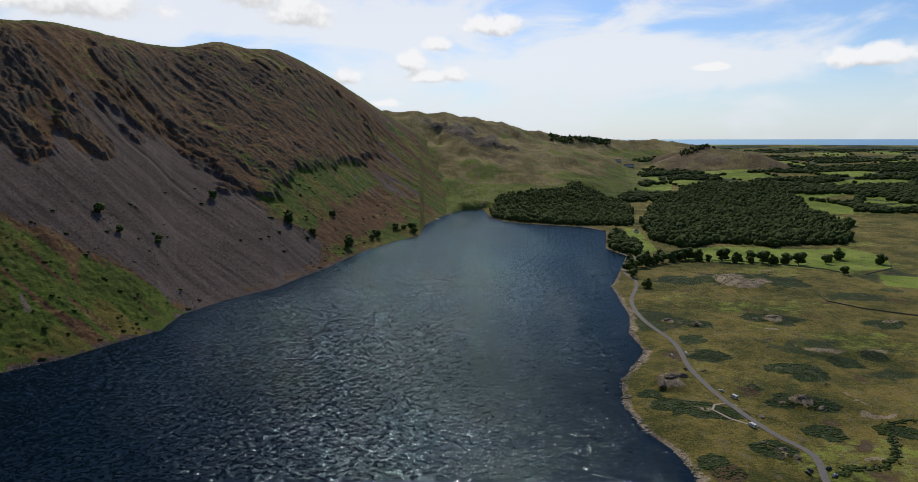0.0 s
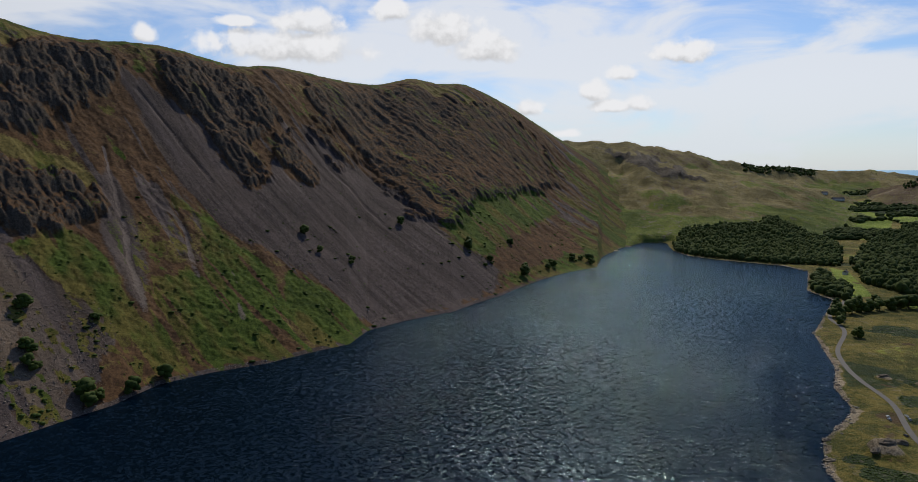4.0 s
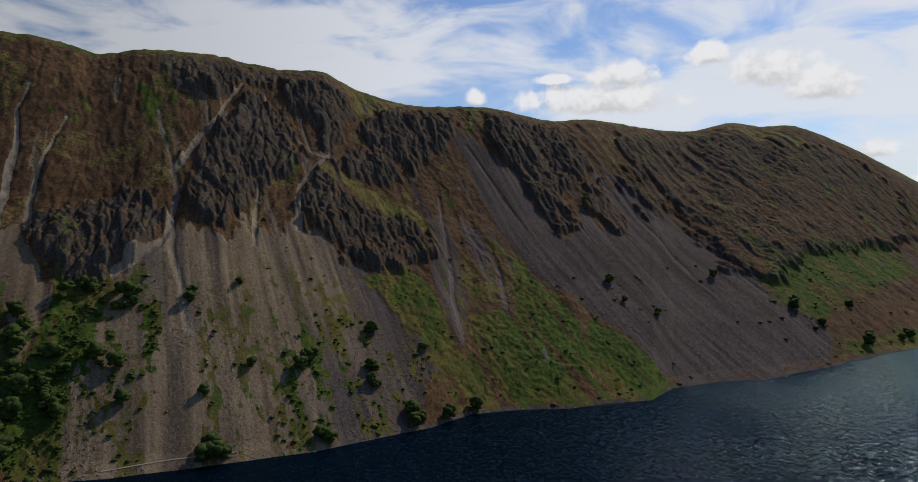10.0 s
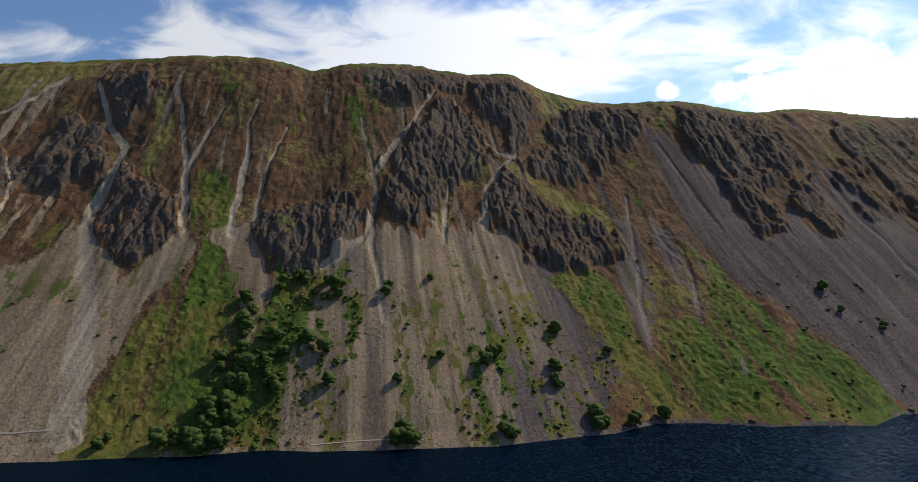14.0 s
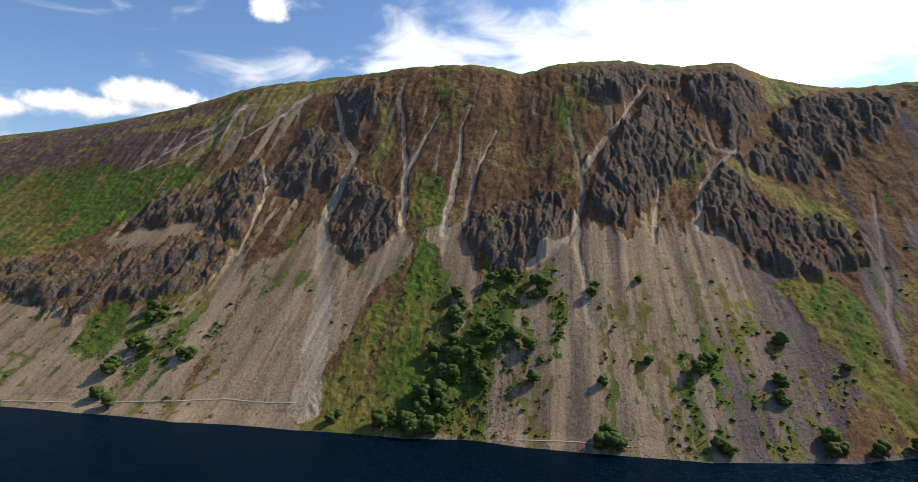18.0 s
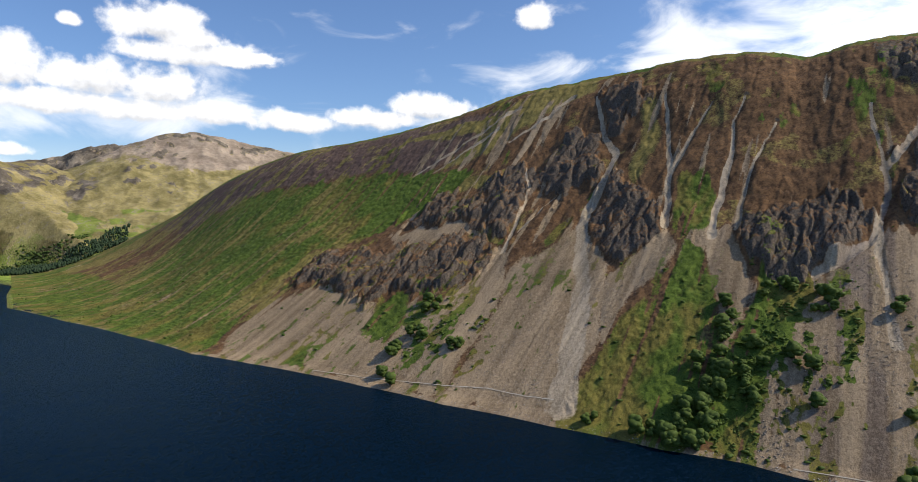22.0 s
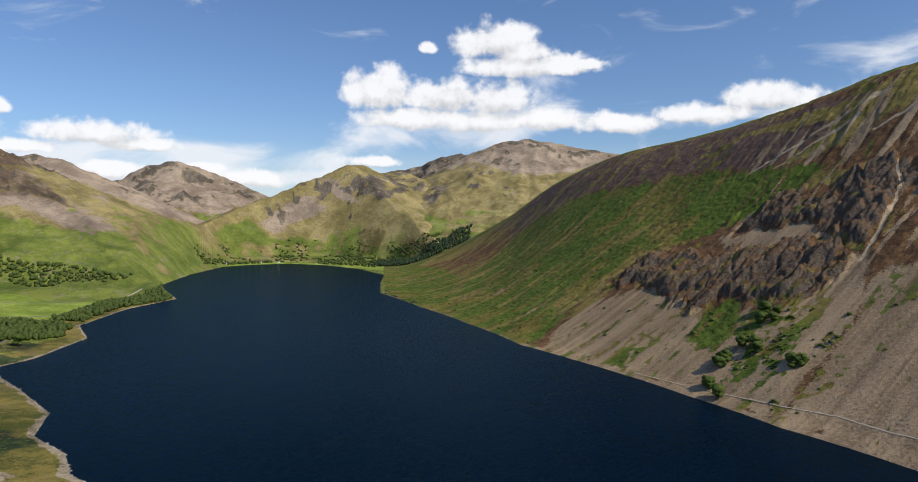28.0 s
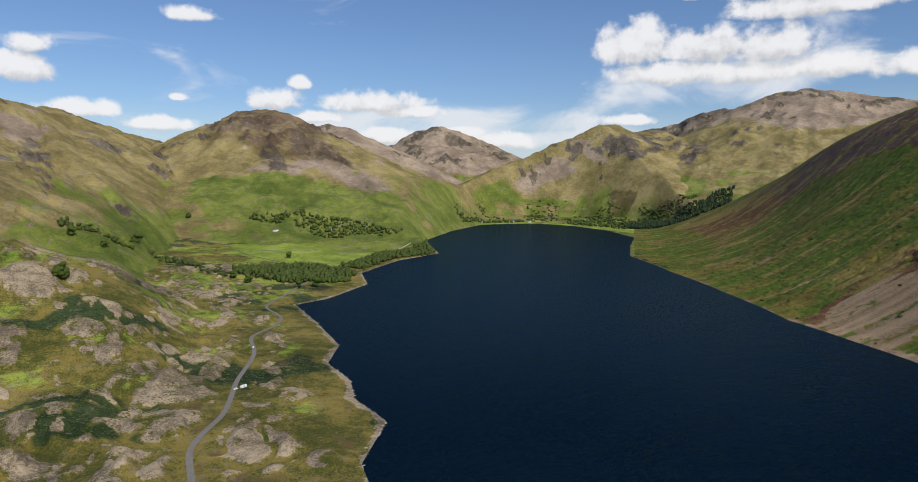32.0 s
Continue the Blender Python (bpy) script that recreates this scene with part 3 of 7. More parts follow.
CRAGS = [
    [(75.7, 0.479), (73.9, 0.53), (69.9, 0.563), (67.2, 0.503), (67.9, 0.438), (69.8, 0.396), (71.8, 0.354), (73.8, 0.33), (75.9, 0.397)],
    [(66.0, 0.582), (64.6, 0.659), (63.7, 0.712), (61.7, 0.76), (60.2, 0.85), (58.0, 0.801), (56.7, 0.714), (55.8, 0.657), (56.6, 0.616), (59.5, 0.604), (60.5, 0.533), (62.2, 0.462), (64.6, 0.475), (65.8, 0.518)],
    [(67.5, 0.971), (62.4, 0.98), (56.8, 0.968), (52.8, 0.942), (51.9, 0.807), (52.7, 0.722), (54.2, 0.694), (56.1, 0.783), (58.4, 0.889), (60.8, 0.893), (62.8, 0.841), (65.6, 0.827), (67.0, 0.85)],
    [(56.6, 0.528), (54.9, 0.61), (53.7, 0.584), (52.1, 0.561), (46.9, 0.519), (44.3, 0.456), (44.7, 0.403), (46.9, 0.383), (50.3, 0.351), (52.7, 0.382), (55.2, 0.444)],
    [(40.3, 0.949), (37.5, 0.977), (34.2, 0.931), (32.3, 0.817), (31.6, 0.698), (33.5, 0.617), (32.0, 0.494), (33.7, 0.485), (35.6, 0.595), (36.7, 0.676), (38.2, 0.733), (39.7, 0.832)],
    [(31.4, 0.628), (30.3, 0.686), (29.3, 0.609), (28.1, 0.485), (29.4, 0.477), (30.6, 0.56)],
    [(29.5, 0.933), (24.9, 0.997), (22.7, 0.889), (21.2, 0.643), (17.7, 0.46), (15.6, 0.342), (17.6, 0.279), (19.7, 0.347), (22.6, 0.461), (24.3, 0.565), (25.3, 0.645), (27.1, 0.721), (28.5, 0.79)],
    [(28.5, 0.742), (27.1, 0.711), (24.9, 0.557), (25.9, 0.543), (27.5, 0.636)],
    [(49.0, 0.915), (44.4, 0.984), (42.8, 0.865), (44.3, 0.767), (46.9, 0.702), (49.0, 0.751), (51.1, 0.79)],
    [(24.8, 1), (19.2, 0.909), (15.1, 0.824), (11.1, 0.888), (8.5, 0.795), (7.0, 0.556), (9.0, 0.446), (11.0, 0.386), (13.8, 0.348), (16.1, 0.249), (18.7, 0.275), (21.3, 0.405), (23.4, 0.534), (24.4, 0.693), (27.4, 0.837), (29.3, 0.894)],
    [(115.0, 0.265), (112.6, 0.349), (109.7, 0.421), (105.4, 0.386), (103.6, 0.407), (98.9, 0.431), (96.9, 0.365), (98.0, 0.302), (100.9, 0.27), (105.5, 0.266), (107.3, 0.229), (110.2, 0.224), (111.8, 0.284), (113.8, 0.244)],
    [(104.9, 0.507), (102.2, 0.595), (100.3, 0.615), (97.9, 0.577), (98.9, 0.516), (102.2, 0.518)],
    [(96.9, 0.646), (93.8, 0.666), (92.4, 0.619), (93.9, 0.505), (95.5, 0.428), (97.4, 0.439), (97.4, 0.57)],
    [(92.4, 0.654), (90.4, 0.753), (87.6, 0.761), (87.2, 0.692), (87.8, 0.609), (90.4, 0.561), (92.4, 0.555)],
    [(87.8, 0.842), (86.3, 0.92), (83.9, 0.931), (83.8, 0.844), (86.0, 0.752), (87.2, 0.775)],
    [(87.8, 0.527), (86.0, 0.605), (84.6, 0.553), (82.1, 0.489), (82.5, 0.423), (85.3, 0.381), (87.1, 0.37), (88.2, 0.45)],
    [(98.9, 0.59), (96.9, 0.646), (97.4, 0.443), (98.9, 0.494)],
    [(53.8, 0.661), (51.1, 0.733), (47.6, 0.777), (47.6, 0.652), (50.0, 0.625), (52.2, 0.622)],
]
BRACKEN = [
    [(51.1, 0.336), (46.9, 0.378), (44.3, 0.299), (42.8, 0.171), (40.1, 0.037), (41.7, 0.027), (43.3, 0.096), (45.4, 0.168), (48.0, 0.256)],
    [(42.0, 0.218), (38.9, 0.254), (37.6, 0.214), (37.9, 0.367), (40.2, 0.432), (39.4, 0.452), (36.1, 0.343), (33.1, 0.253), (31.0, 0.136), (30.9, 0.204), (29.3, 0.178), (25.5, 0.064), (23.9, 0.008), (25.5, 0.006), (36.5, 0.01), (40.1, 0.018), (41.7, 0.112)],
    [(78.5, 0.32), (77.7, 0.227), (77.7, 0.166), (76.6, 0.157), (77.2, 0.112), (78.5, 0.061), (79.0, 0.001), (82.1, -0.004), (87.4, -0.01), (91.5, -0.002), (90.0, 0.061), (87.9, 0.127), (85.3, 0.215), (82.6, 0.287), (81.1, 0.361), (80.3, 0.415), (79.0, 0.406)],
    [(81.1, 0.598), (79.0, 0.617), (77.9, 0.558), (78.4, 0.468), (80.3, 0.421), (81.4, 0.457)],
    [(75.6, 0.398), (73.9, 0.388), (73.2, 0.306), (74.6, 0.208), (75.1, 0.138), (75.1, -0.006), (77.9, -0.007), (77.9, 0.112), (76.9, 0.156), (75.8, 0.229), (74.6, 0.327)],
    [(106.8, 0.235), (104.6, 0.257), (104.5, 0.177), (106.0, 0.114), (107.8, 0.111), (108.4, 0.14)],
    [(115.9, 0.005), (114.7, 0.04), (113.0, 0.061), (113.5, 0.01)],
    [(127.6, 0.438), (122.8, 0.719), (117.8, 0.756), (112.7, 0.739), (108.0, 0.765), (102.3, 0.719), (98.0, 0.691), (102.3, 0.561), (107.5, 0.475), (112.7, 0.394), (115.8, 0.269), (117.9, 0.174), (121.4, 0.002), (126.3, -0.026), (129.5, -0.045)],
    [(139.2, 0.141), (137.2, 0.975), (132.1, 1.02), (127.6, 0.438), (129.5, -0.07), (134.3, -0.1)],
    [(17.7, 0.252), (13.0, 0.394), (8.5, 0.466), (6.9, 0.335), (10.9, 0.167), (14.0, 0.135), (15.6, 0.171)],
    [(8.8, 0.071), (3.4, 0.124), (2.9, -0.089), (8.8, 0.006), (11.9, 0.02), (12.4, 0.055)],
]
OCHRE = [
    [(55.2, 0.63), (53.2, 0.639), (49.0, 0.601), (46.9, 0.592), (44.3, 0.497), (45.0, 0.482), (47.5, 0.526), (50.6, 0.562), (52.6, 0.597), (54.7, 0.602)],
    [(54.9, 0.627), (54.0, 0.655), (53.4, 0.637), (54.2, 0.612)],
    [(84.2, 0.845), (82.9, 0.849), (82.6, 0.727), (83.7, 0.601), (84.6, 0.553), (85.0, 0.621), (83.9, 0.749)],
    [(102.2, 0.435), (98.4, 0.449), (96.5, 0.468), (96.2, 0.398), (98.9, 0.427), (103.2, 0.406)],
    [(102.6, 0.627), (99.3, 0.668), (95.4, 0.663), (97.4, 0.629), (100.8, 0.603)],
    [(52.4, 1), (49.4, 1), (46.6, 1), (50.8, 0.865), (51.8, 0.844)],
    [(102.1, 0.718), (98.3, 0.793), (92.4, 0.99), (87.3, 1), (87.8, 0.928), (92.4, 0.822), (97.4, 0.738)],
    [(24.8, 0.879), (19.7, 0.952), (16.7, 0.942), (14.1, 0.863), (15.1, 0.793), (19.2, 0.847)],
    [(104.9, 0.896), (99.8, 0.91), (94.8, 0.863), (94.8, 0.828), (99.8, 0.836)],
    [(136.4, 0.94), (132.1, 1.02), (126.6, 1.02), (123.8, 1.02), (126.2, 0.841), (130.8, 0.851), (134.7, 0.236)],
    [(118.6, 0.239), (116.4, 0.317), (113.8, 0.373), (109.7, 0.44), (112.6, 0.349), (115.0, 0.265), (117.2, 0.185)],
]
HEATHER = [
    [(125.7, 1.02), (123.8, 1), (120.3, 1), (112.7, 1), (102.4, 0.975), (94.3, 0.886), (88.9, 0.906), (97.3, 0.81), (102.3, 0.728), (108.0, 0.771), (112.7, 0.745), (117.8, 0.763), (122.8, 0.73)],
]
SHRUBBY = [
    [(73.8, 0.316), (69.3, 0.351), (65.9, 0.297), (66.3, 0.135), (70.2, 0.08), (74.8, 0.02), (74.8, 0.139)],
    [(56.0, 0.223), (52.8, 0.243), (49.7, 0.222), (45.5, 0.176), (47.1, -0.001), (55.0, 0.003), (54.2, 0.079)],
    [(77.9, 0.154), (74.3, 0.234), (71.8, 0.172), (74.8, -0.001), (82.1, -0.011), (82.1, 0.048)],
    [(104.2, 0.177), (100.9, 0.274), (100.4, 0.181), (102.4, 0.052), (107.4, -0.001), (105.6, 0.091)],
    [(100.5, 0.153), (96.5, 0.206), (99.0, 0.08), (101.0, 0.022)],
    [(57.3, 0.214), (52.2, 0.212), (42.7, 0.035), (52.2, 0.01), (57.4, 0.031)],
    [(17.7, 0.252), (13.0, 0.366), (3.9, 0.155), (11.9, 0.024)],
]
# the line that the fell's foot follows, for the fall of its gullies
FOOT = np.array([(140, 2050), (-20, 1600), (-110, 1250), (-205, 960), (-320, 690), (-424, 450), (-520, 190), (-613, -18), (-715, -235), (-848, -540), (-1010, -850), (-1205, -1205), (-1420, -1500), (-1650, -1800)], float)


def along_foot(x, y):
    """How far along the foot of the fell a place lies, and how far up from it."""
    t = np.arange(len(FOOT))
    fine_t = np.linspace(0, len(FOOT) - 1, 60)
    px, py = np.interp(fine_t, t, FOOT[:, 0]), np.interp(fine_t, t, FOOT[:, 1])
    run = np.concatenate([[0], np.cumsum(np.hypot(np.diff(px), np.diff(py)))])
    wsum, usum, best = 0.0, 0.0, np.full(x.shape, 1e9)
    for k in range(60):
        d2 = (x - px[k]) ** 2 + (y - py[k]) ** 2
        best = np.minimum(best, d2)
    for k in range(60):
        d2 = (x - px[k]) ** 2 + (y - py[k]) ** 2
        weight = np.exp(-(d2 - best) / (2 * 130.0 ** 2))
        wsum, usum = wsum + weight, usum + weight * run[k]
    return usum / wsum, np.sqrt(best)


def patch_mask(turn, s, shapes, soft=0.018, wide=1.0 / 55):
    """1 within any of the closed outlines, fading over a soft edge."""
    total = np.zeros(turn.shape)
    X = turn * wide
    for shape in shapes:
        pts = [(a * wide, b) for a, b in shape]
        lo, hi = np.min(pts, 0) - soft, np.max(pts, 0) + soft
        box = (X > lo[0]) & (X < hi[0]) & (s > lo[1]) & (s < hi[1])
        px, py = X[box], s[box]
        near = np.full(px.shape, 1e9)
        inside = np.zeros(px.shape, bool)
        for (ax, ay), (bx, by) in zip(pts, pts[1:] + pts[:1]):
            dx, dy = bx - ax, by - ay
            t = np.clip(((px - ax) * dx + (py - ay) * dy) / (dx * dx + dy * dy), 0, 1)
            near = np.minimum(near, np.hypot(px - ax - t * dx, py - ay - t * dy))
            if dy:
                inside ^= ((ay > py) != (by > py)) & (px < (bx - ax) * (py - ay) / dy + ax)
        total[box] = np.maximum(total[box], smooth(np.where(inside, near, -near), -soft, soft))
    return total


def run_mask(x, y, runs):
    """1 on the stony gullies, by true distance from their lines; second: a wider trough round them."""
    core, trough = np.zeros(x.shape), np.zeros(x.shape)
    for half, line in runs:
        a = np.array(line)
        q0, q1, _ = fell_frame(a[:, 0])
        px, py = plan(a[:, 0], q0 + a[:, 1] * (q1 - q0))
        box = (x > px.min() - 4 * half) & (x < px.max() + 4 * half) & (y > py.min() - 4 * half) & (y < py.max() + 4 * half)
        bx, by = x[box], y[box]
        near = np.full(bx.shape, 1e9)
        width = np.ones(bx.shape) * half
        for k in range(len(px) - 1):
            dx, dy = px[k + 1] - px[k], py[k + 1] - py[k]
            t = np.clip(((bx - px[k]) * dx + (by - py[k]) * dy) / (dx * dx + dy * dy), 0, 1)
            d = np.hypot(bx - px[k] - t * dx, by - py[k] - t * dy)
            closer = d < near
            near = np.where(closer, d, near)
            width = np.where(closer, half * (0.8 + 1.5 * (k + t) / (len(px) - 1)), width)
        core[box] = np.maximum(core[box], smooth(near / width, 1.1, 0.3))
        trough[box] = np.maximum(trough[box], smooth(near, half * 2.2, 0))
    return core, trough


FELL_STEP = 0.1
turns = np.arange(-4.0, 134.8, FELL_STEP)[:, None]
r0, r1, h1 = fell_frame(turns)
steps = np.concatenate([np.linspace(-0.12, 0, 6)[:-1], np.linspace(0, 1.0, 430), np.linspace(1.0, 1.4, 20)[1:]])[None, :]
S, TU = steps + 0 * turns, turns + 0 * steps
fell_r = r0 + S * (r1 - r0)
fx, fy = plan(TU, fell_r)
fu, fv = along_foot(fx, fy)
wob_t, wob_s = 0.45 * fbm(fu / 40, fv / 55, 4, 31), 0.016 * fbm(fu / 45, fv / 60, 4, 33)
fall_t, fall_s = wob_t + 0.35 * fbm(fu / 12, fv / 90, 4, 53), wob_s + 0.03 * fbm(fu / 11, fv / 130, 4, 54)
veg = fbm(fu / 38, fv / 90, 5, 41) + 0.5 * fbm(fu / 12, fv / 22, 4, 42)
tufts = 0.7 * fbm(fu / 15, fv / 70, 4, 56) + 0.5 * fbm(fu / 6, fv / 8, 3, 57) + 0.25 * fbm(fu / 120, fv / 200, 3, 58)
crag = patch_mask(TU + fall_t, S + fall_s, CRAGS, soft=0.035)
crag = smooth(crag + 0.5 * fbm(fu / 22, fv / 34, 5, 90), 0.34, 0.72)
bracken = patch_mask(TU + wob_t, S + fall_s, BRACKEN, soft=0.014)
ochre = patch_mask(TU + wob_t, S + wob_s, OCHRE, soft=0.02)
heather = patch_mask(TU + wob_t, S + wob_s, HEATHER, soft=0.05)
shrubby = patch_mask(TU + wob_t, S + wob_s, SHRUBBY, soft=0.04)
core, trough = run_mask(fx + 4 * fbm(fu / 22, fv / 40, 4, 35), fy + 4 * fbm(fu / 22, fv / 40, 4, 36), RUNS)
core = core * (0.66 + 0.34 * smooth(fbm(fu / 8, fv / 24, 4, 110), -0.35, 0.2))
scree = patch_mask(TU + fall_t, S + fall_s, SCREE, soft=0.016) * (1 - 0.9 * bracken)
streak = 0.5 + 0.55 * fbm(fu / 9, fv / 200, 4, 37) + 0.3 * fbm(fu / 3.0, fv / 90, 3, 38)
above = smooth(S, 0.10, 0.34) * smooth(S, 1.06, 0.93)
upper = above * (1 - scree) * (1 - 0.6 * bracken)
ribs = ridged(fu / 58 + 0.5 * fbm(fu / 90, fv / 90, 3, 55), fv / 260, 4, 43)
crag_all = np.maximum(crag, upper * smooth(ribs + 0.4 * veg + 0.3 * fbm(fu / 20, fv / 26, 4, 59), 0.80, 1.02) * smooth(TU, 104, 92) * 0.75)
k = np.array(PROFILE)
z = h1 * np.interp(S, k[:, 0], k[:, 1])
z = z + 7.5 * (ribs - 0.5) * upper * smooth(TU, 112, 96) - 2.6 * trough * smooth(S, 1.0, 0.85) * smooth(S, 0.1, 0.4)
brow = smooth(S, 0.99, 0.86)
warp_u, warp_v = fu + 9 * fbm(fu / 30, fv / 30, 3, 83), fv + 9 * fbm(fu / 30, fv / 30, 3, 84)
joint_a, block_a = blocks(warp_u / 17, warp_v / 58, 85)
joint_b, block_b = blocks(warp_u / 7.5, warp_v / 21, 87)
joint_c, block_c = blocks(fu / 4.2, fv / 8, 89)
buttress = ridged(warp_u / 62, warp_v / 150, 4, 92)
ledge = value(fu / 90 + fv / 60, fv / 22 + 0.35 * fbm(fu / 30, fv / 30, 3, 93), 94)
relief = (17 * (buttress - 0.5) + 12 * (ledge - 0.5) + 8 * (block_a - 0.5) - 5 * smooth(joint_a, 0.18, 0.0) + 4.2 * (block_b - 0.5) - 2 * smooth(joint_b, 0.14, 0.0)
          + 1.8 * (block_c - 0.5) + 6 * (ridged(warp_u / 24 + warp_v / 60, warp_v / 34, 5, 109, 0.6) - 0.45))
z = z + crag * (11 + (0.72 - 0.36 * smooth(TU, 38, 25)) * relief + 1.8 * fbm(fu / 3.5, fv / 6, 3, 126)) * brow + (crag_all - crag).clip(0) * (4.5 * (block_b - 0.5) + 2.0 * (block_c - 0.5) + 3 * (ledge - 0.5)) * (0.3 + 0.7 * brow)
z = z + (0.4 + 1.2 * (1 - scree)) * fbm(fu / 14, fv / 50, 4, 46) * smooth(S, 0.0, 0.06) + 0.9 * (streak - 0.5) * scree * smooth(S, 0, 0.05)
z = z + 1.9 * fbm(fu / 9, fv / 10, 4, 47) * upper + (bracken * 1.8 * fbm(fu / 5, fv / 5, 3, 48)) * smooth(S, 0.01, 0.04)
# small gullies cut into the heather and the grass flank
cuts = ridged(fu / 26 + 0.6 * fbm(fu / 50, fv / 50, 3, 114), fv / 210, 3, 115)
z = z - 2.3 * smooth(cuts, 0.62, 0.95) * upper * (0.15 + 0.85 * smooth(TU, 112, 98)) * smooth(S, 0.97, 0.88)
ragged = 0.006 * h1 * fbm(TU / 1.3, 0 * TU, 5, 49) * smooth(S, 0.86, 0.98) * smooth(TU, 112, 96)
z = z + ragged * 0.8
chute = smooth(fbm(fu / 9, fv / 110, 4, 111), 0.22, 0.42) * smooth(TU, 116, 108)
bracken = bracken * (1 - 0.75 * chute)
# weathered patches of grass on the scree, bare stone in the bracken, green ledges on the crags
grassy = bracken * (0.66 + 0.34 * np.maximum(smooth(veg, -0.55, 0.1), smooth(TU, 102, 110)))
grassy = np.maximum(grassy, smooth(tufts, 0.02 - 0.14 * shrubby, 0.30) * (0.60 + 0.30 * shrubby) * smooth(S, 0.62, 0.25) * smooth(core, 0.6, 0.2) * (1 - 0.55 * smooth(TU, 40, 34)))
grassy = np.maximum(grassy, 0.62 * smooth(veg + 0.2 * fbm(fu / 70, fv / 70, 3, 116), 0.30, 0.6) * upper)
grassy = np.maximum(grassy, smooth(S + 0.012 * veg, 0.962, 0.985) * 0.72)
grassy = np.maximum(grassy, smooth(TU + 5 * fbm(fu / 50, fv / 160, 4, 129), 7.5, 2.5) * (0.5 + 0.4 * smooth(veg, -0.3, 0.2)))
pitch = np.gradient(z, axis=1) / np.gradient(fell_r, axis=1)
sheer = smooth(pitch + 0.25 * fbm(fu / 11, fv / 14, 4, 95), 0.45, 1.0)
rock = np.maximum(crag * (0.18 + 0.82 * sheer) * smooth(veg, 0.6, 0.15), 0.85 * crag_all * (1 - scree) * (0.25 + 0.75 * sheer))
rock = np.maximum(rock, 0.75 * upper * smooth(pitch, 1.15, 1.7))
grassy = np.maximum(grassy, crag * (1 - sheer) * smooth(veg, 0.05, 0.4) * 0.62)
stony = np.maximum(scree * (0.95 - 0.42 * shrubby * smooth(fbm(fu / 9, fv / 34, 4, 127) + 0.25 * fbm(fu / 50, fv / 90, 3, 128), 0.14, 0.36) * smooth(TU, 38, 46)), smooth(S, 0.014, 0.006) * 0.9) * (1 - 0.95 * crag)
bare_high = fbm(fu / 14, fv / 130, 4, 51) + 0.30 * patch_mask(TU, S, [[(105, 0.70), (96, 0.90), (88, 0.93), (88, 0.80), (95, 0.72)]], soft=0.06) + 0.16 * smooth(TU, 46, 40) * smooth(S, 0.9, 0.6)
stony = np.maximum(stony, 0.66 * above * (1 - crag) * smooth(bare_high, 0.26, 0.44) * (0.2 + 0.8 * smooth(TU, 109, 103)))
pale = smooth(fbm(fu / 6, fv / 150, 4, 112) + 0.25 * fbm(fu / 60, fv / 60, 3, 113), 0.36, 0.5) * smooth(TU, 108, 116) * smooth(S, 0.02, 0.08)
stony, grassy = np.maximum(stony, 0.62 * pale), grassy * (1 - 0.85 * pale)
# purple-grey scree, its colour darkened to stand for cloud shadow, lies west of the great gully, fresh tan scree east
# of it
shaded_scree = np.clip(smooth(TU + 14 * fbm(fu / 60, fv / 400, 3, 117), 64, 44) + 0.55 * smooth(fbm(fu / 26, fv / 300, 3, 118), 0.1, 0.3) * smooth(TU, 84, 70), 0, 1)
dry = np.maximum(0.95 * ochre, 0.5 * smooth(fbm(fu / 50, fv / 35, 4, 119), 0.12, 0.4) * (1 - scree))
bleached = (0.9 * smooth(TU, 106, 112) * smooth(fbm(fu / 12, fv / 120, 4, 123) + 0.35 * fbm(fu / 60, fv / 70, 3, 124) + 0.10 * smooth(TU, 116, 124), 0.20, 0.42))
grassy, dry = grassy * (1 - 0.7 * bleached), np.maximum(dry, bleached)
dry = np.maximum(dry, 0.55 * smooth(TU, 118, 126) * smooth(fbm(fu / 60, fv / 160, 4, 120), -0.2, 0.2))
lush = smooth(fbm(fu / 34, fv / 60, 5, 121) + 0.4 * fbm(fu / 9, fv / 20, 3, 122) + 0.22 * bracken * smooth(S, 0.03, 0.12), -0.30, 0.28)
# pale runs are also weakened in the shadow-darkened west
core = core * (1 - 0.45 * smooth(TU, 46, 40)) * (1 - 0.4 * smooth(TU, 112, 116))
# parts of the fell: each crag and each bracken bank
cell_t, cell_s = (TU + wob_t)[:-1, :-1], (S + wob_s)[:-1, :-1]
parts_of_fell, names_of_parts = np.zeros(cell_t.shape, int), []
for shape in BRACKEN:
    names_of_parts.append(("bracken_bank", "green bracken and grass"))
    parts_of_fell[patch_mask(cell_t, cell_s, [shape]) > 0.5] = len(names_of_parts)
for shape in CRAGS:
    names_of_parts.append(("crag", "dark broken rock face"))
    parts_of_fell[patch_mask(cell_t, cell_s, [shape]) > 0.5] = len(names_of_parts)
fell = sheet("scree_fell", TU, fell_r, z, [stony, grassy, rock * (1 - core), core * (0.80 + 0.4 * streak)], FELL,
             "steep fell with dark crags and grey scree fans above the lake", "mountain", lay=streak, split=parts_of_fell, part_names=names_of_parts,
             tints=[shaded_scree, dry * (1 - crag), heather, lush])
FELL_Z = z


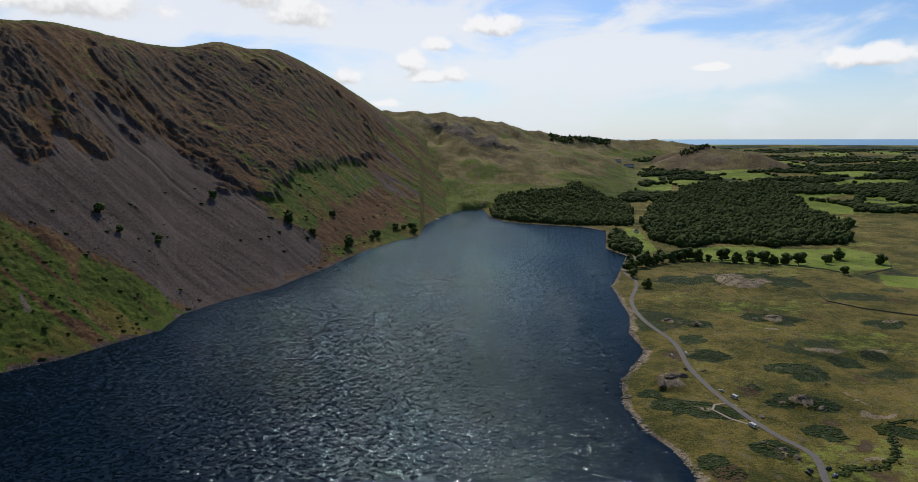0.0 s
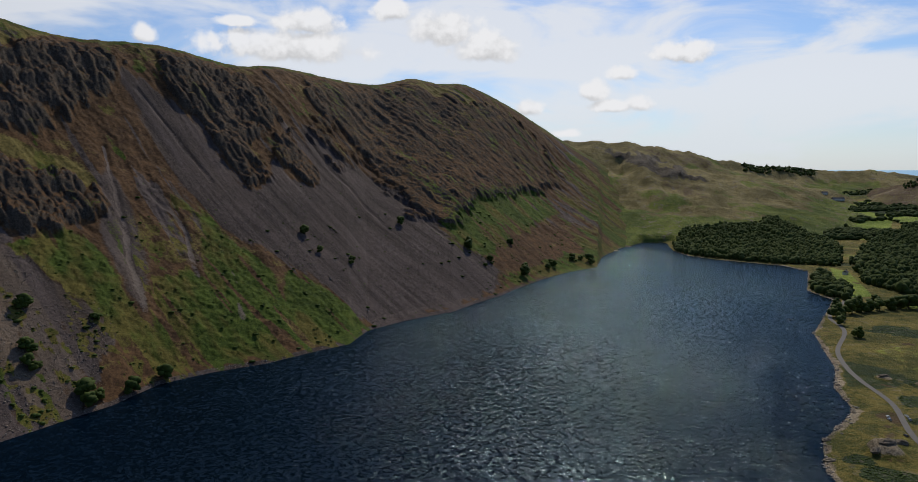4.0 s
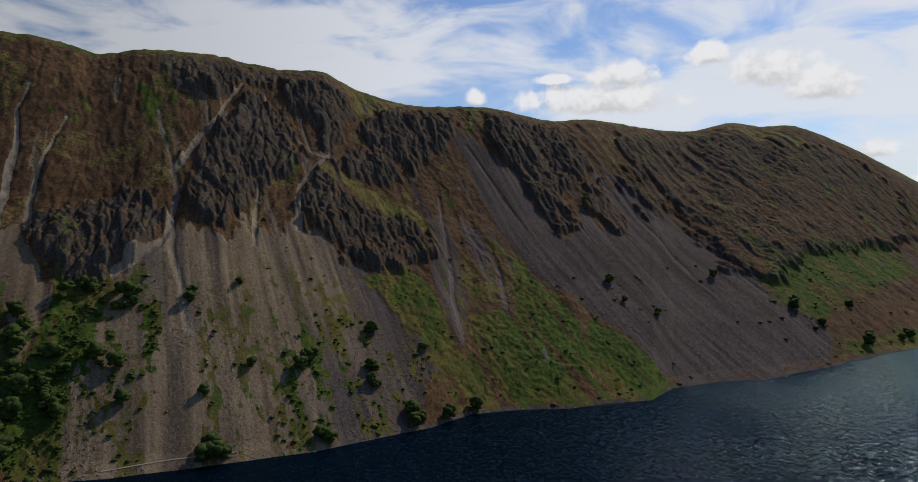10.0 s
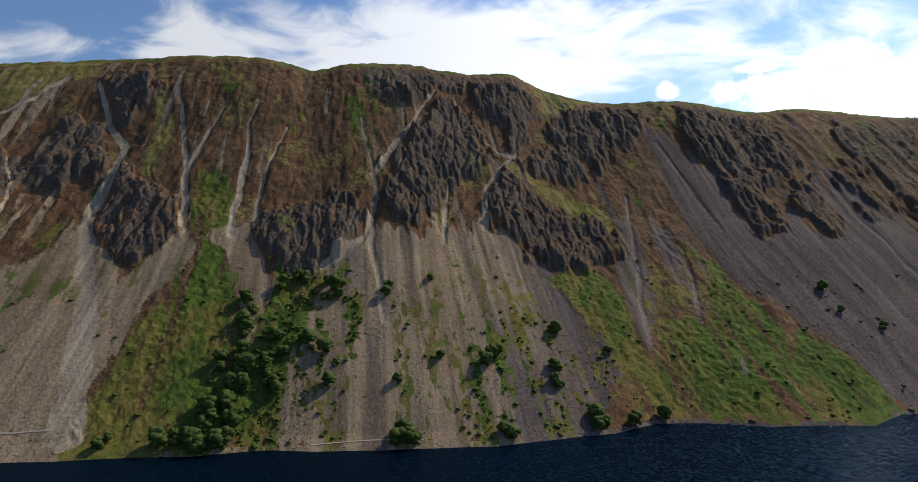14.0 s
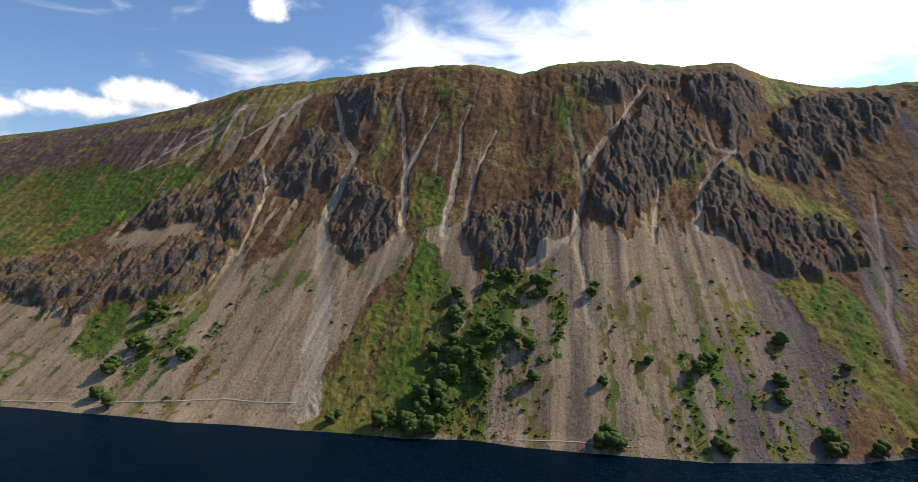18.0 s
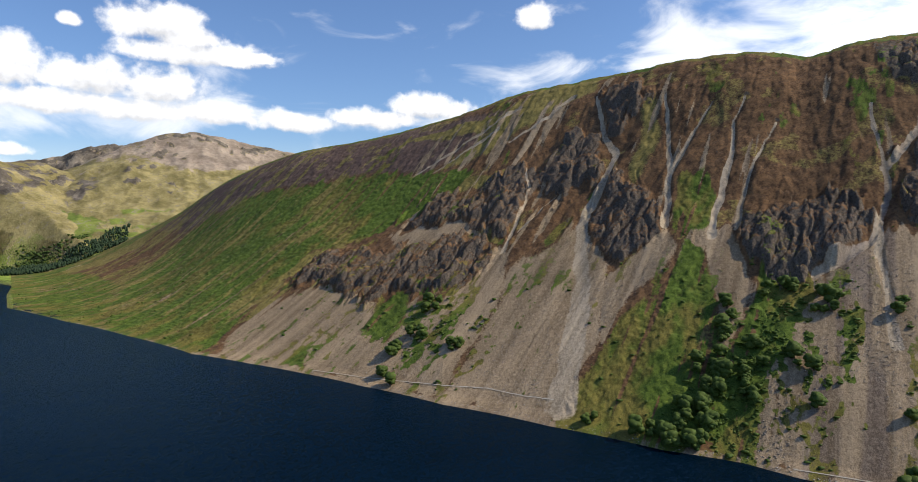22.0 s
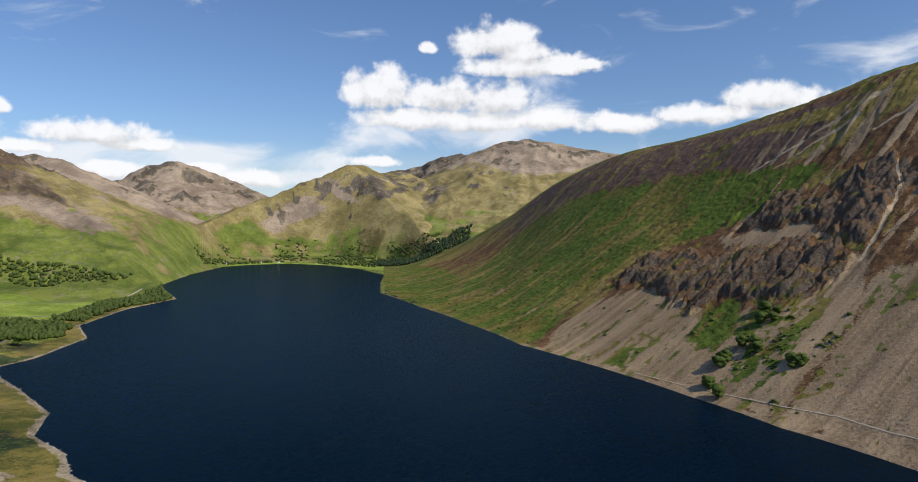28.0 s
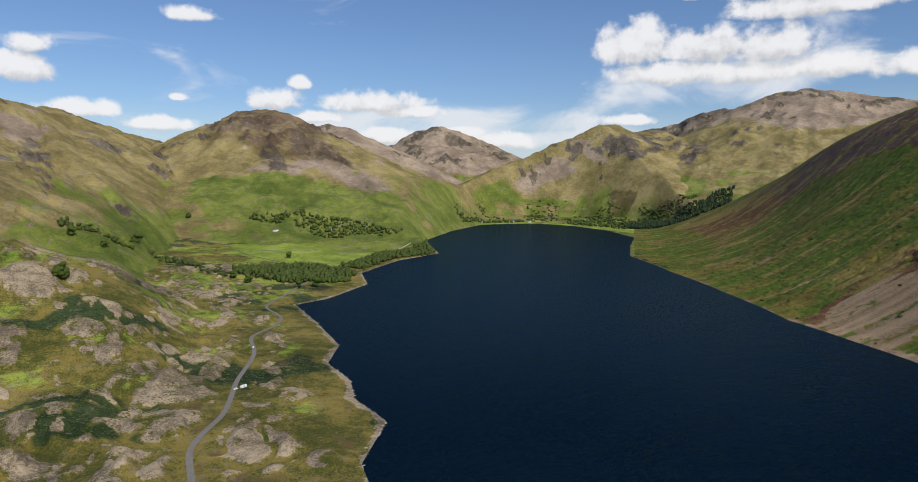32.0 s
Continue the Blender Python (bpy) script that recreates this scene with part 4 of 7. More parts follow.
def on_fell(turn, s):
    """The place on the fell's surface at a bearing and a part of the way up."""
    i = (turn + 4.0) / FELL_STEP
    j = np.interp(s, steps[0], np.arange(steps.size))
    i0, j0 = int(min(max(i, 0), FELL_Z.shape[0] - 2)), int(min(j, FELL_Z.shape[1] - 2))
    fi, fj = i - i0, j - j0
    zz = (FELL_Z[i0, j0] * (1 - fi) * (1 - fj) + FELL_Z[i0 + 1, j0] * fi * (1 - fj) + FELL_Z[i0, j0 + 1] * (1 - fi) * fj + FELL_Z[i0 + 1, j0 + 1] * fi * fj)
    a, b, _ = fell_frame(np.array([float(turn)]))
    px, py = plan(turn, float(a[0] + s * (b[0] - a[0])))
    return Vector((px, py, zz))


# ---- far mountains, each from its ridge lines (bearing, distance, elevation of the ridge as seen from the eye) ----


def mountain(name, label, turn_range, r_range, ridges, fall, rough, seed, zones, material=None, rows=150, step=0.14, size=1.0, foot_sink=0.0):
    turn = np.arange(turn_range[0], turn_range[1] + step / 2, step)[:, None]
    dist = np.geomspace(r_range[0], r_range[1], rows)[None, :]
    turn, dist = turn + 0 * dist, dist + 0 * turn
    x, y = plan(turn, dist)
    wx, wy = x + 60 * fbm(x / 300, y / 300, 4, seed), y + 60 * fbm(x / 300, y / 300, 4, seed + 40)
    z, along, away = np.full(x.shape, -500.0), np.zeros(x.shape), np.zeros(x.shape)
    for number, ridge in enumerate(ridges):
        start = 5000.0 * number
        pts = [(*plan(a, d), EYE_Z + d * math.tan(radians(e))) for a, d, e in ridge]
        for (ax, ay, az), (bx, by, bz) in zip(pts, pts[1:]):
            dx, dy = bx - ax, by - ay
            t = np.clip(((x - ax) * dx + (y - ay) * dy) / (dx * dx + dy * dy), 0, 1)
            d = np.hypot(x - ax - t * dx, y - ay - t * dy)
            dw = np.hypot(wx - ax - t * dx, wy - ay - t * dy)
            crest = az + t * (bz - az)
            d = d + (dw - d) * smooth(d, 0, 160)
            # steep above, hollowed out towards the valley floor
            floor_z = np.minimum(crest, 10.0)
            reach_out = 1.5 * (crest - floor_z) / fall + 1.0
            slope = floor_z + (crest - floor_z) * np.clip(1 - d / reach_out, 0, 1) ** 1.45 - 0.02 * d
            higher = slope > z
            reach = ((x - ax) * dx + (y - ay) * dy) / math.hypot(dx, dy)
            along, away, z = np.where(higher, start + reach, along), np.where(higher, dw, away), np.where(higher, slope, z)
            start += math.hypot(dx, dy)
    crease = ridged(x / 420 / size, y / 420 / size, 4, seed + 7, 0.45)
    z = z + 0.75 * rough * (crease - 0.55) * smooth(z, 5, 120) * smooth(away, 0, 200) + rough * 0.30 * fbm(x / 60 / size, y / 60 / size, 4, seed + 9) * smooth(z, 0, 60)
    ghyll = ridged(along / 130 + 0.4 * fbm(x / 200, y / 200, 3, seed + 60), away / 900, 4, seed + 61)
    z = z + rough * 0.44 * (ghyll - 0.5) * smooth(away, 20, 160) * smooth(z, 20, 110)
    inland = off_shore(x, y)
    level = smooth(turn, 152, 147) * smooth(turn, 100, 110)
    z = np.minimum(z, inland * 1.1 - 2 + level * (np.maximum(inland * 0.05, (inland - 330) * 1.1) - inland * 1.1))
    # the sheet's sides sink into the land
    z = z - 260 * smooth(np.minimum(turn - turn_range[0], turn_range[1] - turn), 3.0, 0.0)
    z = z - foot_sink * smooth(turn, turn_range[0] + 12, turn_range[0] + 2) * smooth(dist, 3100, 2200)
    falls = 0.5 + 0.45 * fbm(x / 45, y / 45, 5, seed + 62)
    steep = np.abs(np.gradient(z, axis=1) / np.gradient(dist, axis=1))
    masks = zones(x, y, z, crease, steep, seed, falls)
    z = z + masks[2] * (7 + rough * 0.9 * (ridged(x / 56, y / 56, 5, seed + 63) - 0.45)) * smooth(away, 10, 90)
    return sheet(name, turn, dist, z, masks, material or FAR_FELL, label, "mountain", lay=falls, split=(masks[2][:-1, :-1] > 0.6).astype(int), part_names=[("crag", "dark rock outcrops", "stuff")])


def far_zones(stony, green_below, rocky, heath_above, side=None, stone_above=2000, scree_at=(), crag_at=(), green_at=(), brown_at=()):
    """Zones of a far mountain. stony: how much pale scree; green_below: up to what height it is grassed green; rocky: how much bare
    crag; heath_above: from what height it is brown; side: the bearings between which the scree lies; stone_above: from what height all is boulders; the rest: outlines of
    single patches, by bearing and height."""
    def make(x, y, z, crease, steep, seed, falls):
        turn = np.degrees(np.arctan2(-x, y)) % 360
        streaks = fbm(x / 120 + z / 160, y / 120 - z / 160, 5, seed + 21)
        n1, n2 = fbm(x / 260, y / 260, 5, seed + 22), fbm(x / 90, y / 90, 5, seed + 23)
        scree = smooth(0.5 * streaks + 1.1 * (falls - 0.5) + 0.3 * n1 + stony + (z - 200) / 900, 0.0, 0.5)
        if side:
            scree = scree * smooth(turn, side[0] - 2, side[0] + 1) * smooth(turn, side[1] + 2, side[1] - 1)
        scree = np.maximum(scree, 0.62 * smooth(z + 120 * n2 + 90 * (falls - 0.5), stone_above, stone_above + 90))
        crags = smooth(crease + 0.4 * n2 + 0.65 * fbm(x / 38, y / 38, 4, seed + 24) + 0.35 * (steep - 0.5) + rocky + (z - 300) / 900, 0.80, 0.98) * smooth(z, 60, 130)
        at_t, at_z = np.where(turn > 300, turn - 360, turn) + 0.5 * n2 + 0.25 * n1, (z + 26 * n2 + 14 * fbm(x / 30, y / 30, 3, seed + 25)) / 1000

        def patches(shapes):
            return patch_mask(at_t, at_z, [[(a, h / 1000) for a, h in shape] for shape in shapes], soft=0.012)

        scree = np.maximum(scree, 0.92 * patches(scree_at))
        crags = np.maximum(crags, patches(crag_at) * smooth(n2 + 0.6 * fbm(x / 36, y / 36, 4, seed + 26), -0.55, 0.1))
        lawn, brown = patches(green_at), patches(brown_at)
        scree = scree * (1 - 0.8 * lawn)
        return [scree * (1 - crags), np.maximum(0.85 * lawn, smooth(green_below + 150 * n1 + 110 * n2 + 240 * (falls - 0.5) - z, -90, 110)) * (1 - crags), crags,
                np.maximum(0.5 * brown, 0.58 * smooth(z - heath_above + 160 * n1 + 120 * n2 + 120 * (falls - 0.5), -110, 150))]
    return make


mountain("scree_topped_fell", "rounded brown fell with scree-streaked flanks above the valley head", (145, 178), (1700, 3700),
         [[(175.5, 3400, 2.6), (172.2, 3200, 3.34), (170.4, 3100, 4.6), (168.6, 3020, 5.5), (167.1, 3000, 5.8), (164.7, 2960, 5.55), (162.3, 2900, 4.0), (158.5, 2800, 0.9), (154.3, 2700, -1.6), (149.7, 2720, -4.0)],
          [(166.5, 2960, 5.3), (164.5, 2500, 1.0), (162, 2150, -3.2)]], 0.50, 42, 3, far_zones(-0.25, 120, -0.02, 330, None, 2000, scree_at=[[(162.3, 373), (159.4, 271), (155.4, 134), (155.9, 113), (158.4, 145), (160.4, 188), (162.4, 234), (164.4, 211), (168.2, 222), (166.8, 245), (163.4, 287)]],
                    crag_at=[[(171.5, 418), (169.0, 486), (165.7, 506), (164.0, 456), (165.2, 398), (168.1, 396), (169.9, 380)], [(164.8, 427), (163.3, 428), (161.4, 347), (158.9, 234), (160.9, 258), (162.9, 295), (164.6, 307)], [(167.4, 293), (165.3, 302), (164.9, 234), (166.8, 222)]], green_at=[[(172.3, 211), (164.4, 223), (160.4, 166), (155.4, 103), (151.2, 50), (157.5, -4), (164.5, 27), (169.2, 73), (172.8, 130)]],
                    brown_at=[[(171.5, 426), (167.6, 506), (165.2, 507), (161.4, 361), (158.4, 223), (161.4, 258), (164.3, 270), (167.7, 293), (169.5, 368)]]), rows=190)
mountain("rounded_fell", "pale brown fell behind the rocky one", (146, 166), (2800, 4400),
         [[(165, 3900, 4.2), (161.3, 3750, 4.65), (159.4, 3700, 4.3), (156.3, 3650, 2.9), (153, 3550, 0.8), (149.5, 3450, -1.4)]], 0.55, 38, 5, far_zones(0.75, 60, -0.1, 900))
mountain("pyramid_peak", "pyramid-shaped stony peak closing the valley", (139, 160), (3300, 4880),
         [[(158, 4550, 2.0), (155.8, 4520, 3.0), (153.8, 4500, 4.05), (151.5, 4480, 4.6), (148.6, 4450, 3.6), (144.8, 4400, 1.9), (141.5, 4400, 0.6)],
          [(151.5, 4480, 4.6), (151.0, 4150, 0.8)]], 0.62, 50, 8, far_zones(0.5, 60, 0.02, 900, None, 2000, crag_at=[[(152.2, 558), (149.7, 470), (147.6, 415), (145.5, 357), (146.0, 326), (149.1, 374), (150.9, 407)]], green_at=[[(154.8, 252), (151.2, 226), (147.6, 198), (149.1, 115), (154.3, 132)]]))
# its dark crag outline also paints in the cloud shadow lying on that crag
mountain("grassy_fell", "green and brown grassy fell with a scree gully", (127, 153), (2250, 4300),
         [[(132.5, 3900, 4.0), (135.1, 3800, 3.95), (136.5, 3700, 4.6), (139.2, 3500, 4.5), (142, 3300, 3.25), (144.8, 3150, 1.85), (147, 3000, -0.4), (149.6, 2900, -2.2)],
          [(138.5, 3500, 4.4), (138.5, 3050, -0.5), (139, 2950, -2.6)]], 0.52, 34, 11, far_zones(-0.65, 60, -0.22, 700, None, 2000, scree_at=[[(144.0, 256), (140.9, 307), (139.7, 255), (141.9, 169), (144.0, 115), (145.5, 170)], [(141.0, 443), (138.5, 392), (136.9, 269), (138.9, 300)]],
                    crag_at=[[(136.5, 428), (132.2, 410), (132.9, 356), (134.5, 254), (135.9, 322)]], green_at=[[(149.1, 115), (146.0, 198), (144.0, 88), (139.9, 89), (139.9, 50), (148.1, 75)]]), rows=180)
mountain("dark_crag", "dark rocky crag on the skyline", (122, 139), (3700, 4880),
         [[(138, 4500, 2.4), (135.1, 4500, 3.85), (131.8, 4480, 4.35), (129.5, 4450, 5.4), (126, 4450, 5.75), (122, 4450, 5.2)]], 0.8, 60, 14, far_zones(0.5, 0, 0.25, 900))
mountain("high_fell", "high stony-topped fell with broad grassy shoulders", (104, 140), (2250, 4860),
         [[(128.5, 4150, 3.6), (126, 4150, 5.2), (124.8, 4180, 6.5), (121.9, 4200, 6.85), (119.2, 4200, 6.35), (114.9, 4200, 5.5), (110, 4200, 4.9), (104, 4200, 4.0)],
          [(124.8, 4180, 6.2), (126, 3800, 3.9), (128.5, 3400, 1.6), (131.5, 3050, -0.8), (135.5, 2800, -3.7)],
          [(119, 4200, 6.0), (121, 3500, 2.6), (124, 2900, -1.0)]], 0.50, 34, 17, far_zones(-0.85, 60, -0.28, 900, None, 430, scree_at=[[(125.6, 646), (121.5, 701), (119.2, 664), (114.9, 591), (114.9, 527), (118.0, 455), (121.0, 431), (123.8, 474), (126.4, 519)]],
                    crag_at=[[(130.3, 371), (129.3, 404), (129.2, 313), (130.8, 262), (131.2, 299)]], green_at=[[(131.6, 216), (128.7, 189), (129.7, 116), (134.0, 93), (132.6, 158)], [(127.6, 229), (123.3, 227), (127.5, 194)]]), rows=200)
mountain("long_fell", "long grassy fell with rocky brow north of the lake", (168, 215), (850, 3900),
         [[(173, 3500, 2.4), (174.4, 3400, 2.9), (177.7, 3100, 3.85), (181.5, 2750, 5.2), (185, 2550, 5.75), (195, 2400, 6.8), (214, 2300, 7.0)],
          [(183, 2600, 5.2), (180.5, 2000, 1.2), (177, 1750, -1.6), (173, 1600, -4.2)],
          [(190, 2400, 6.2), (187, 1500, 0.5), (183, 1300, -3.5)]], 0.46, 40, 20, far_zones(-0.28, 130, 0.05, 900, None, 2000, crag_at=[[(184.5, 302), (182.3, 315), (182.0, 252), (184.2, 236)], [(180.8, 347), (177.7, 311), (176.3, 288), (179.3, 293)]], scree_at=[[(185.1, 402), (181.9, 366), (183.1, 304), (185.2, 301)]]), rows=260, foot_sink=120.0)
mountain("far_ridge", "low green ridge running out towards the plain", (-26, 14), (1500, 4000),
         [[(14, 2750, 2.2), (5, 2700, 2.1), (1.2, 2700, 1.95), (-3.4, 2800, 1.15), (-6, 2900, 0.45), (-9, 3000, -0.1), (-14, 3300, -0.5), (-17.3, 3400, -0.4), (-20.6, 3500, -0.9), (-24, 3500, -2.5)],
          [(1.2, 2700, 1.9), (-1.5, 2150, -2.2)], [(-6, 2900, 0.4), (-7.5, 2450, -2.6)]], 0.36, 35, 23, far_zones(-0.8, 110, -0.3, 900, None, 2000, crag_at=[[(4.2, 283), (-0.9, 237), (-3.4, 184), (-6.0, 134), (-4.5, 134), (-0.9, 176)]], brown_at=[[(4.7, 303), (-3.4, 260), (-6.5, 212), (-5.0, 190), (0.2, 253)], [(2.2, 237), (-2.4, 159), (-7.0, 89), (-3.4, 99)]]), rows=140)
mountain("bracken_hill", "low brown bracken-covered hill on the plain", (-33, -14), (2100, 3600),
         [[(-17, 2950, -1.8), (-20.6, 2900, -0.95), (-22.4, 2900, -1.15), (-24.6, 2850, -1.5), (-26.4, 2850, -2.6), (-29, 2850, -4)]], 0.36, 18, 26, far_zones(-0.9, -100, -0.3, -50), rows=90)

# ---- ground ----
NORTH_KNOLLS = [(27, -567, 62, 26), (-9, -753, 45, 18), (-36, -640, 40, 17), (-117, -850, 26, 14), (60, -820, 50, 20), (75, -724, 40, 20), (-101, -492, 22, 7), (-32, -445, 20, 8),
                (-137, -425, 26, 6), (-118, -458, 16, 5), (-50, -1310, 40, 10), (20, -1025, 55, 14), (75, -1031, 50, 22), (80, -500, 50, 24), (-150, -560, 30, 6), (-165, -640, 26, 5), (-60, -980, 40, 9)]
SOUTH_KNOLLS = [(166, 490, 20, 6), (184, 505, 15, 5), (200, 385, 9, 4), (205, 373, 9, 4), (252, 448, 16, 5), (333, 661, 18, 4), (222, 663, 10, 3), (247, 648, 8, 3), (213, 428, 10, 3), (206, 520, 8, 2), (380, 840, 60, 5)]
FERN_BEDS = [(148, 475, 14), (158, 451, 16), (176, 440, 14), (191, 435, 12), (281, 522, 20), (232, 480, 9), (247, 455, 17), (263, 447, 16), (243, 401, 13), (436, 638, 20), (334, 536, 14), (367, 547, 14), (224, 555, 16), (225, 602, 14),
             (335, 668, 24), (156, 368, 10), (160, 355, 9), (255, 651, 14), (425, 836, 40), (371, 854, 40), (299, 856, 30), (293, 398, 10), (200, 380, 13), (290, 505, 16)]


def fern_at(x, y):
    """Where bracken grows: set beds on the southern moor, scattered on the northern."""
    edge = 0.75 * fbm(x / 26, y / 15, 5, 92)
    bed = np.zeros(np.shape(x))
    for bx, by, size in FERN_BEDS:
        bed = np.maximum(bed, smooth(np.hypot(x - bx, y - by) / size + edge, 1.05, 0.85))
    return np.where(y > 0, bed, smooth(fbm(x / 110, y / 110, 5, 71) + 0.5 * fbm(x / 28, y / 28, 5, 72), 0.0, 0.5) * 0.9)


def knolls(x, y):
    """Height and rockiness of the craggy knolls."""
    up, bare = np.zeros(x.shape), np.zeros(x.shape)
    for kx, ky, size, high in NORTH_KNOLLS + SOUTH_KNOLLS:
        d = np.hypot((x - kx) * 1.15, y - ky) / size
        d = d + 0.35 * fbm(x / 22, y / 22, 4, int(abs(kx)) + 5)
        up = np.maximum(up, (0.6 if ky < 0 else 1.0) * high * smooth(d, 1.05, 0.25))
        bare = np.maximum(bare, smooth(d, 0.85, 0.45))
    return up, bare


ROAD = [(305, 1085), (288, 1034), (242, 919), (241, 860), (205, 741), (200, 654), (206, 595), (197, 524), (197, 479), (201, 440), (210, 398), (219, 374), (211, 344), (175, 240), (120, 110),
        (75, -30), (35, -170), (-15, -310), (-49, -428), (-54, -471), (-87, -536), (-116, -625), (-154, -724), (-163, -780), (-215, -860), (-228, -893), (-231, -991), (-285, -1076), (-330, -1140), (-420, -1260)]


def road_line(step=6.0):
    """The road's middle, smoothly through its bends."""
    p = np.array(ROAD, float)
    run = np.concatenate([[0], np.cumsum(np.hypot(*np.diff(p, axis=0).T))])
    at = np.arange(0, run[-1], step)
    return np.stack([spline(at, list(zip(run, p[:, 0]))), spline(at, list(zip(run, p[:, 1])))], -1)


ROAD_POINTS = road_line(12.0)


def off_road(x, y):
    best = np.full(x.shape, 1e9)
    for px, py in ROAD_POINTS:
        best = np.minimum(best, (x - px) ** 2 + (y - py) ** 2)
    return np.sqrt(best)


SPUR = [(206, 1150, 150), (192, 1020, 142), (187, 950, 134), (185, 900, 122), (183, 870, 96), (181, 850, 66), (178.8, 830, 40), (175, 820, 18)]


def spur(x, y, turn):
    """The rocky shoulder that comes down to the northern moor."""
    best = np.zeros(x.shape)
    pts = [(*plan(a, d), h) for a, d, h in SPUR]
    for (ax, ay, ah), (bx, by, bh) in zip(pts, pts[1:]):
        dx, dy = bx - ax, by - ay
        t = np.clip(((x - ax) * dx + (y - ay) * dy) / (dx * dx + dy * dy), 0, 1)
        d = np.hypot(x - ax - t * dx, y - ay - t * dy)
        best = np.maximum(best, ah + t * (bh - ah) - 0.34 * d)
    return best * smooth(turn, 168, 180)


def ground_height(x, y):
    r = np.hypot(x, y)
    turn = np.degrees(np.arctan2(-x, y))
    turn = np.where(turn < -90, turn + 360, turn)
    d = off_shore(x, y)
    bumps = fbm(x / 170, y / 170, 5, 61)
    lumps = np.maximum(ridged(x / 120 + 3, y / 120, 4, 64) - 0.52, 0) * 2.0
    swell = smooth(d, 0, 120)
    north = turn > 120
    rise = np.where(north, 0.06, 0.016) * np.clip(d, 0, 700)
    field = smooth(turn, 164, 158) * smooth(turn, 100, 120)
    low = smooth(r, 1000, 1150) * smooth(turn, 40, 20)
    calm = 1 - 0.92 * np.maximum(field, low)
    z = 0.09 * np.clip(d, 0, 22) + rise * (1 - 0.75 * np.maximum(field, low)) + (np.where(north, 4, 2) * bumps + np.where(north, 9, 3) * lumps * smooth(off_road(x, y), 8, 60)) * swell * calm
    up, bare = knolls(x, y)
    lane = smooth(off_road(x, y), 8, 26)
    up, bare = up * lane, bare * lane
    calm = calm * lane
    z = z + up * smooth(d, 2, 30) + 0.5 * fbm(x / 9, y / 9, 3, 66) * smooth(d, 0, 20) * calm + bare * 2.0 * (ridged(x / 14, y / 14, 4, 67) - 0.4) * smooth(d, 2, 20)
    z = np.maximum(z, spur(x, y, turn) * np.where(north, 1, 0) + 7 * lumps + 5 * bumps + 0.5 * up - 3)
    # the plain runs out to the horizon
    far_r = 1800 * np.exp(np.clip(r - 1800, 0, None) * 2.75 / 3100)
    plain = EYE_Z - r * 197 / far_r + 2 * bumps * smooth(r, 1800, 2400)
    out = smooth(r, 1600, 1850) * (turn < 100)
    z = z + (np.maximum(plain, 0) - z) * out
    under = ((turn > 3) & (turn < 132.0) & (r < 1.2 * spline(np.clip(turn, -4, 137), CREST_R))) | ((turn > 3) & (turn < 134.6) & (r < 2600))
    z = np.where(under, -6, z)
    z = z - 14 * smooth(turn, -4, 2.5) * (turn < 10) * (r > 1650) * (r < 2600)
    # the coast, where the sea begins
    z = np.where((turn < 60) & (r > 4080), z - 6, z)
    return np.where(d < 0, -np.minimum(9, -d * 0.12) - 0.1, z), d, bare, lumps


FIELDS = [[(356, 1381), (376, 1336), (343, 1090), (303, 1073)], [(383, 1100), (475, 1128), (616, 1090), (673, 1111), (690, 1027), (646, 933), (542, 890), (492, 936), (360, 1009)],
          [(260, 2900), (473, 2649), (755, 2264), (607, 1867), (476, 1959), (331, 2062), (246, 2419)], [(1030, 2030), (1382, 2118), (1374, 1921), (1166, 1625), (1122, 1845), (918, 1774)],
          [(582, 874), (640, 850), (600, 773), (545, 804)], [(-303, -1682), (-424, -1827), (-593, -1777), (-690, -1660), (-530, -1410), (-383, -1390), (-311, -1516)],
          [(-1259, -2293), (-1508, -2420), (-1720, -2360), (-1860, -2032), (-1850, -1825), (-1695, -1660), (-1770, -2098), (-1557, -2355)]]

turns = np.concatenate([np.arange(-44, -3, 0.15), np.arange(-3, 130, 1.0), np.arange(130, 200, 0.15), np.arange(200, 316.5, 2.0)])[:, None]
dists = np.concatenate([np.linspace(0, 250, 40)[1:], np.geomspace(250, 1900, 380)[1:], np.geomspace(1900, 4890, 130)[1:]])[None, :]
T2, R2 = turns + 0 * dists, dists + 0 * turns
gx, gy = plan(T2, R2)
gz, gd, bare, lumps = ground_height(gx, gy)
green = fbm(gx / 110, gy / 110, 5, 71)
fine_g = fbm(gx / 28, gy / 28, 5, 72)
north = (T2 > 120) & (T2 < 260)
grass_field = patch_mask(gx / 55 * 0.1, gy * 0.1 / 55, [[(a / 55 * 0.1, b * 0.1 / 55) for a, b in f] for f in FIELDS], soft=0.012, wide=1.0)
plain_fields = smooth(value(gx / 130, gy / 210, 75), 0.56, 0.60) * (R2 > 1800) * (T2 < 40)
plain_woods = smooth(fbm(gx / 260, gy / 120, 4, 77) + 0.15, 0.05, 0.2) * (R2 > 1900) * (T2 < 40)
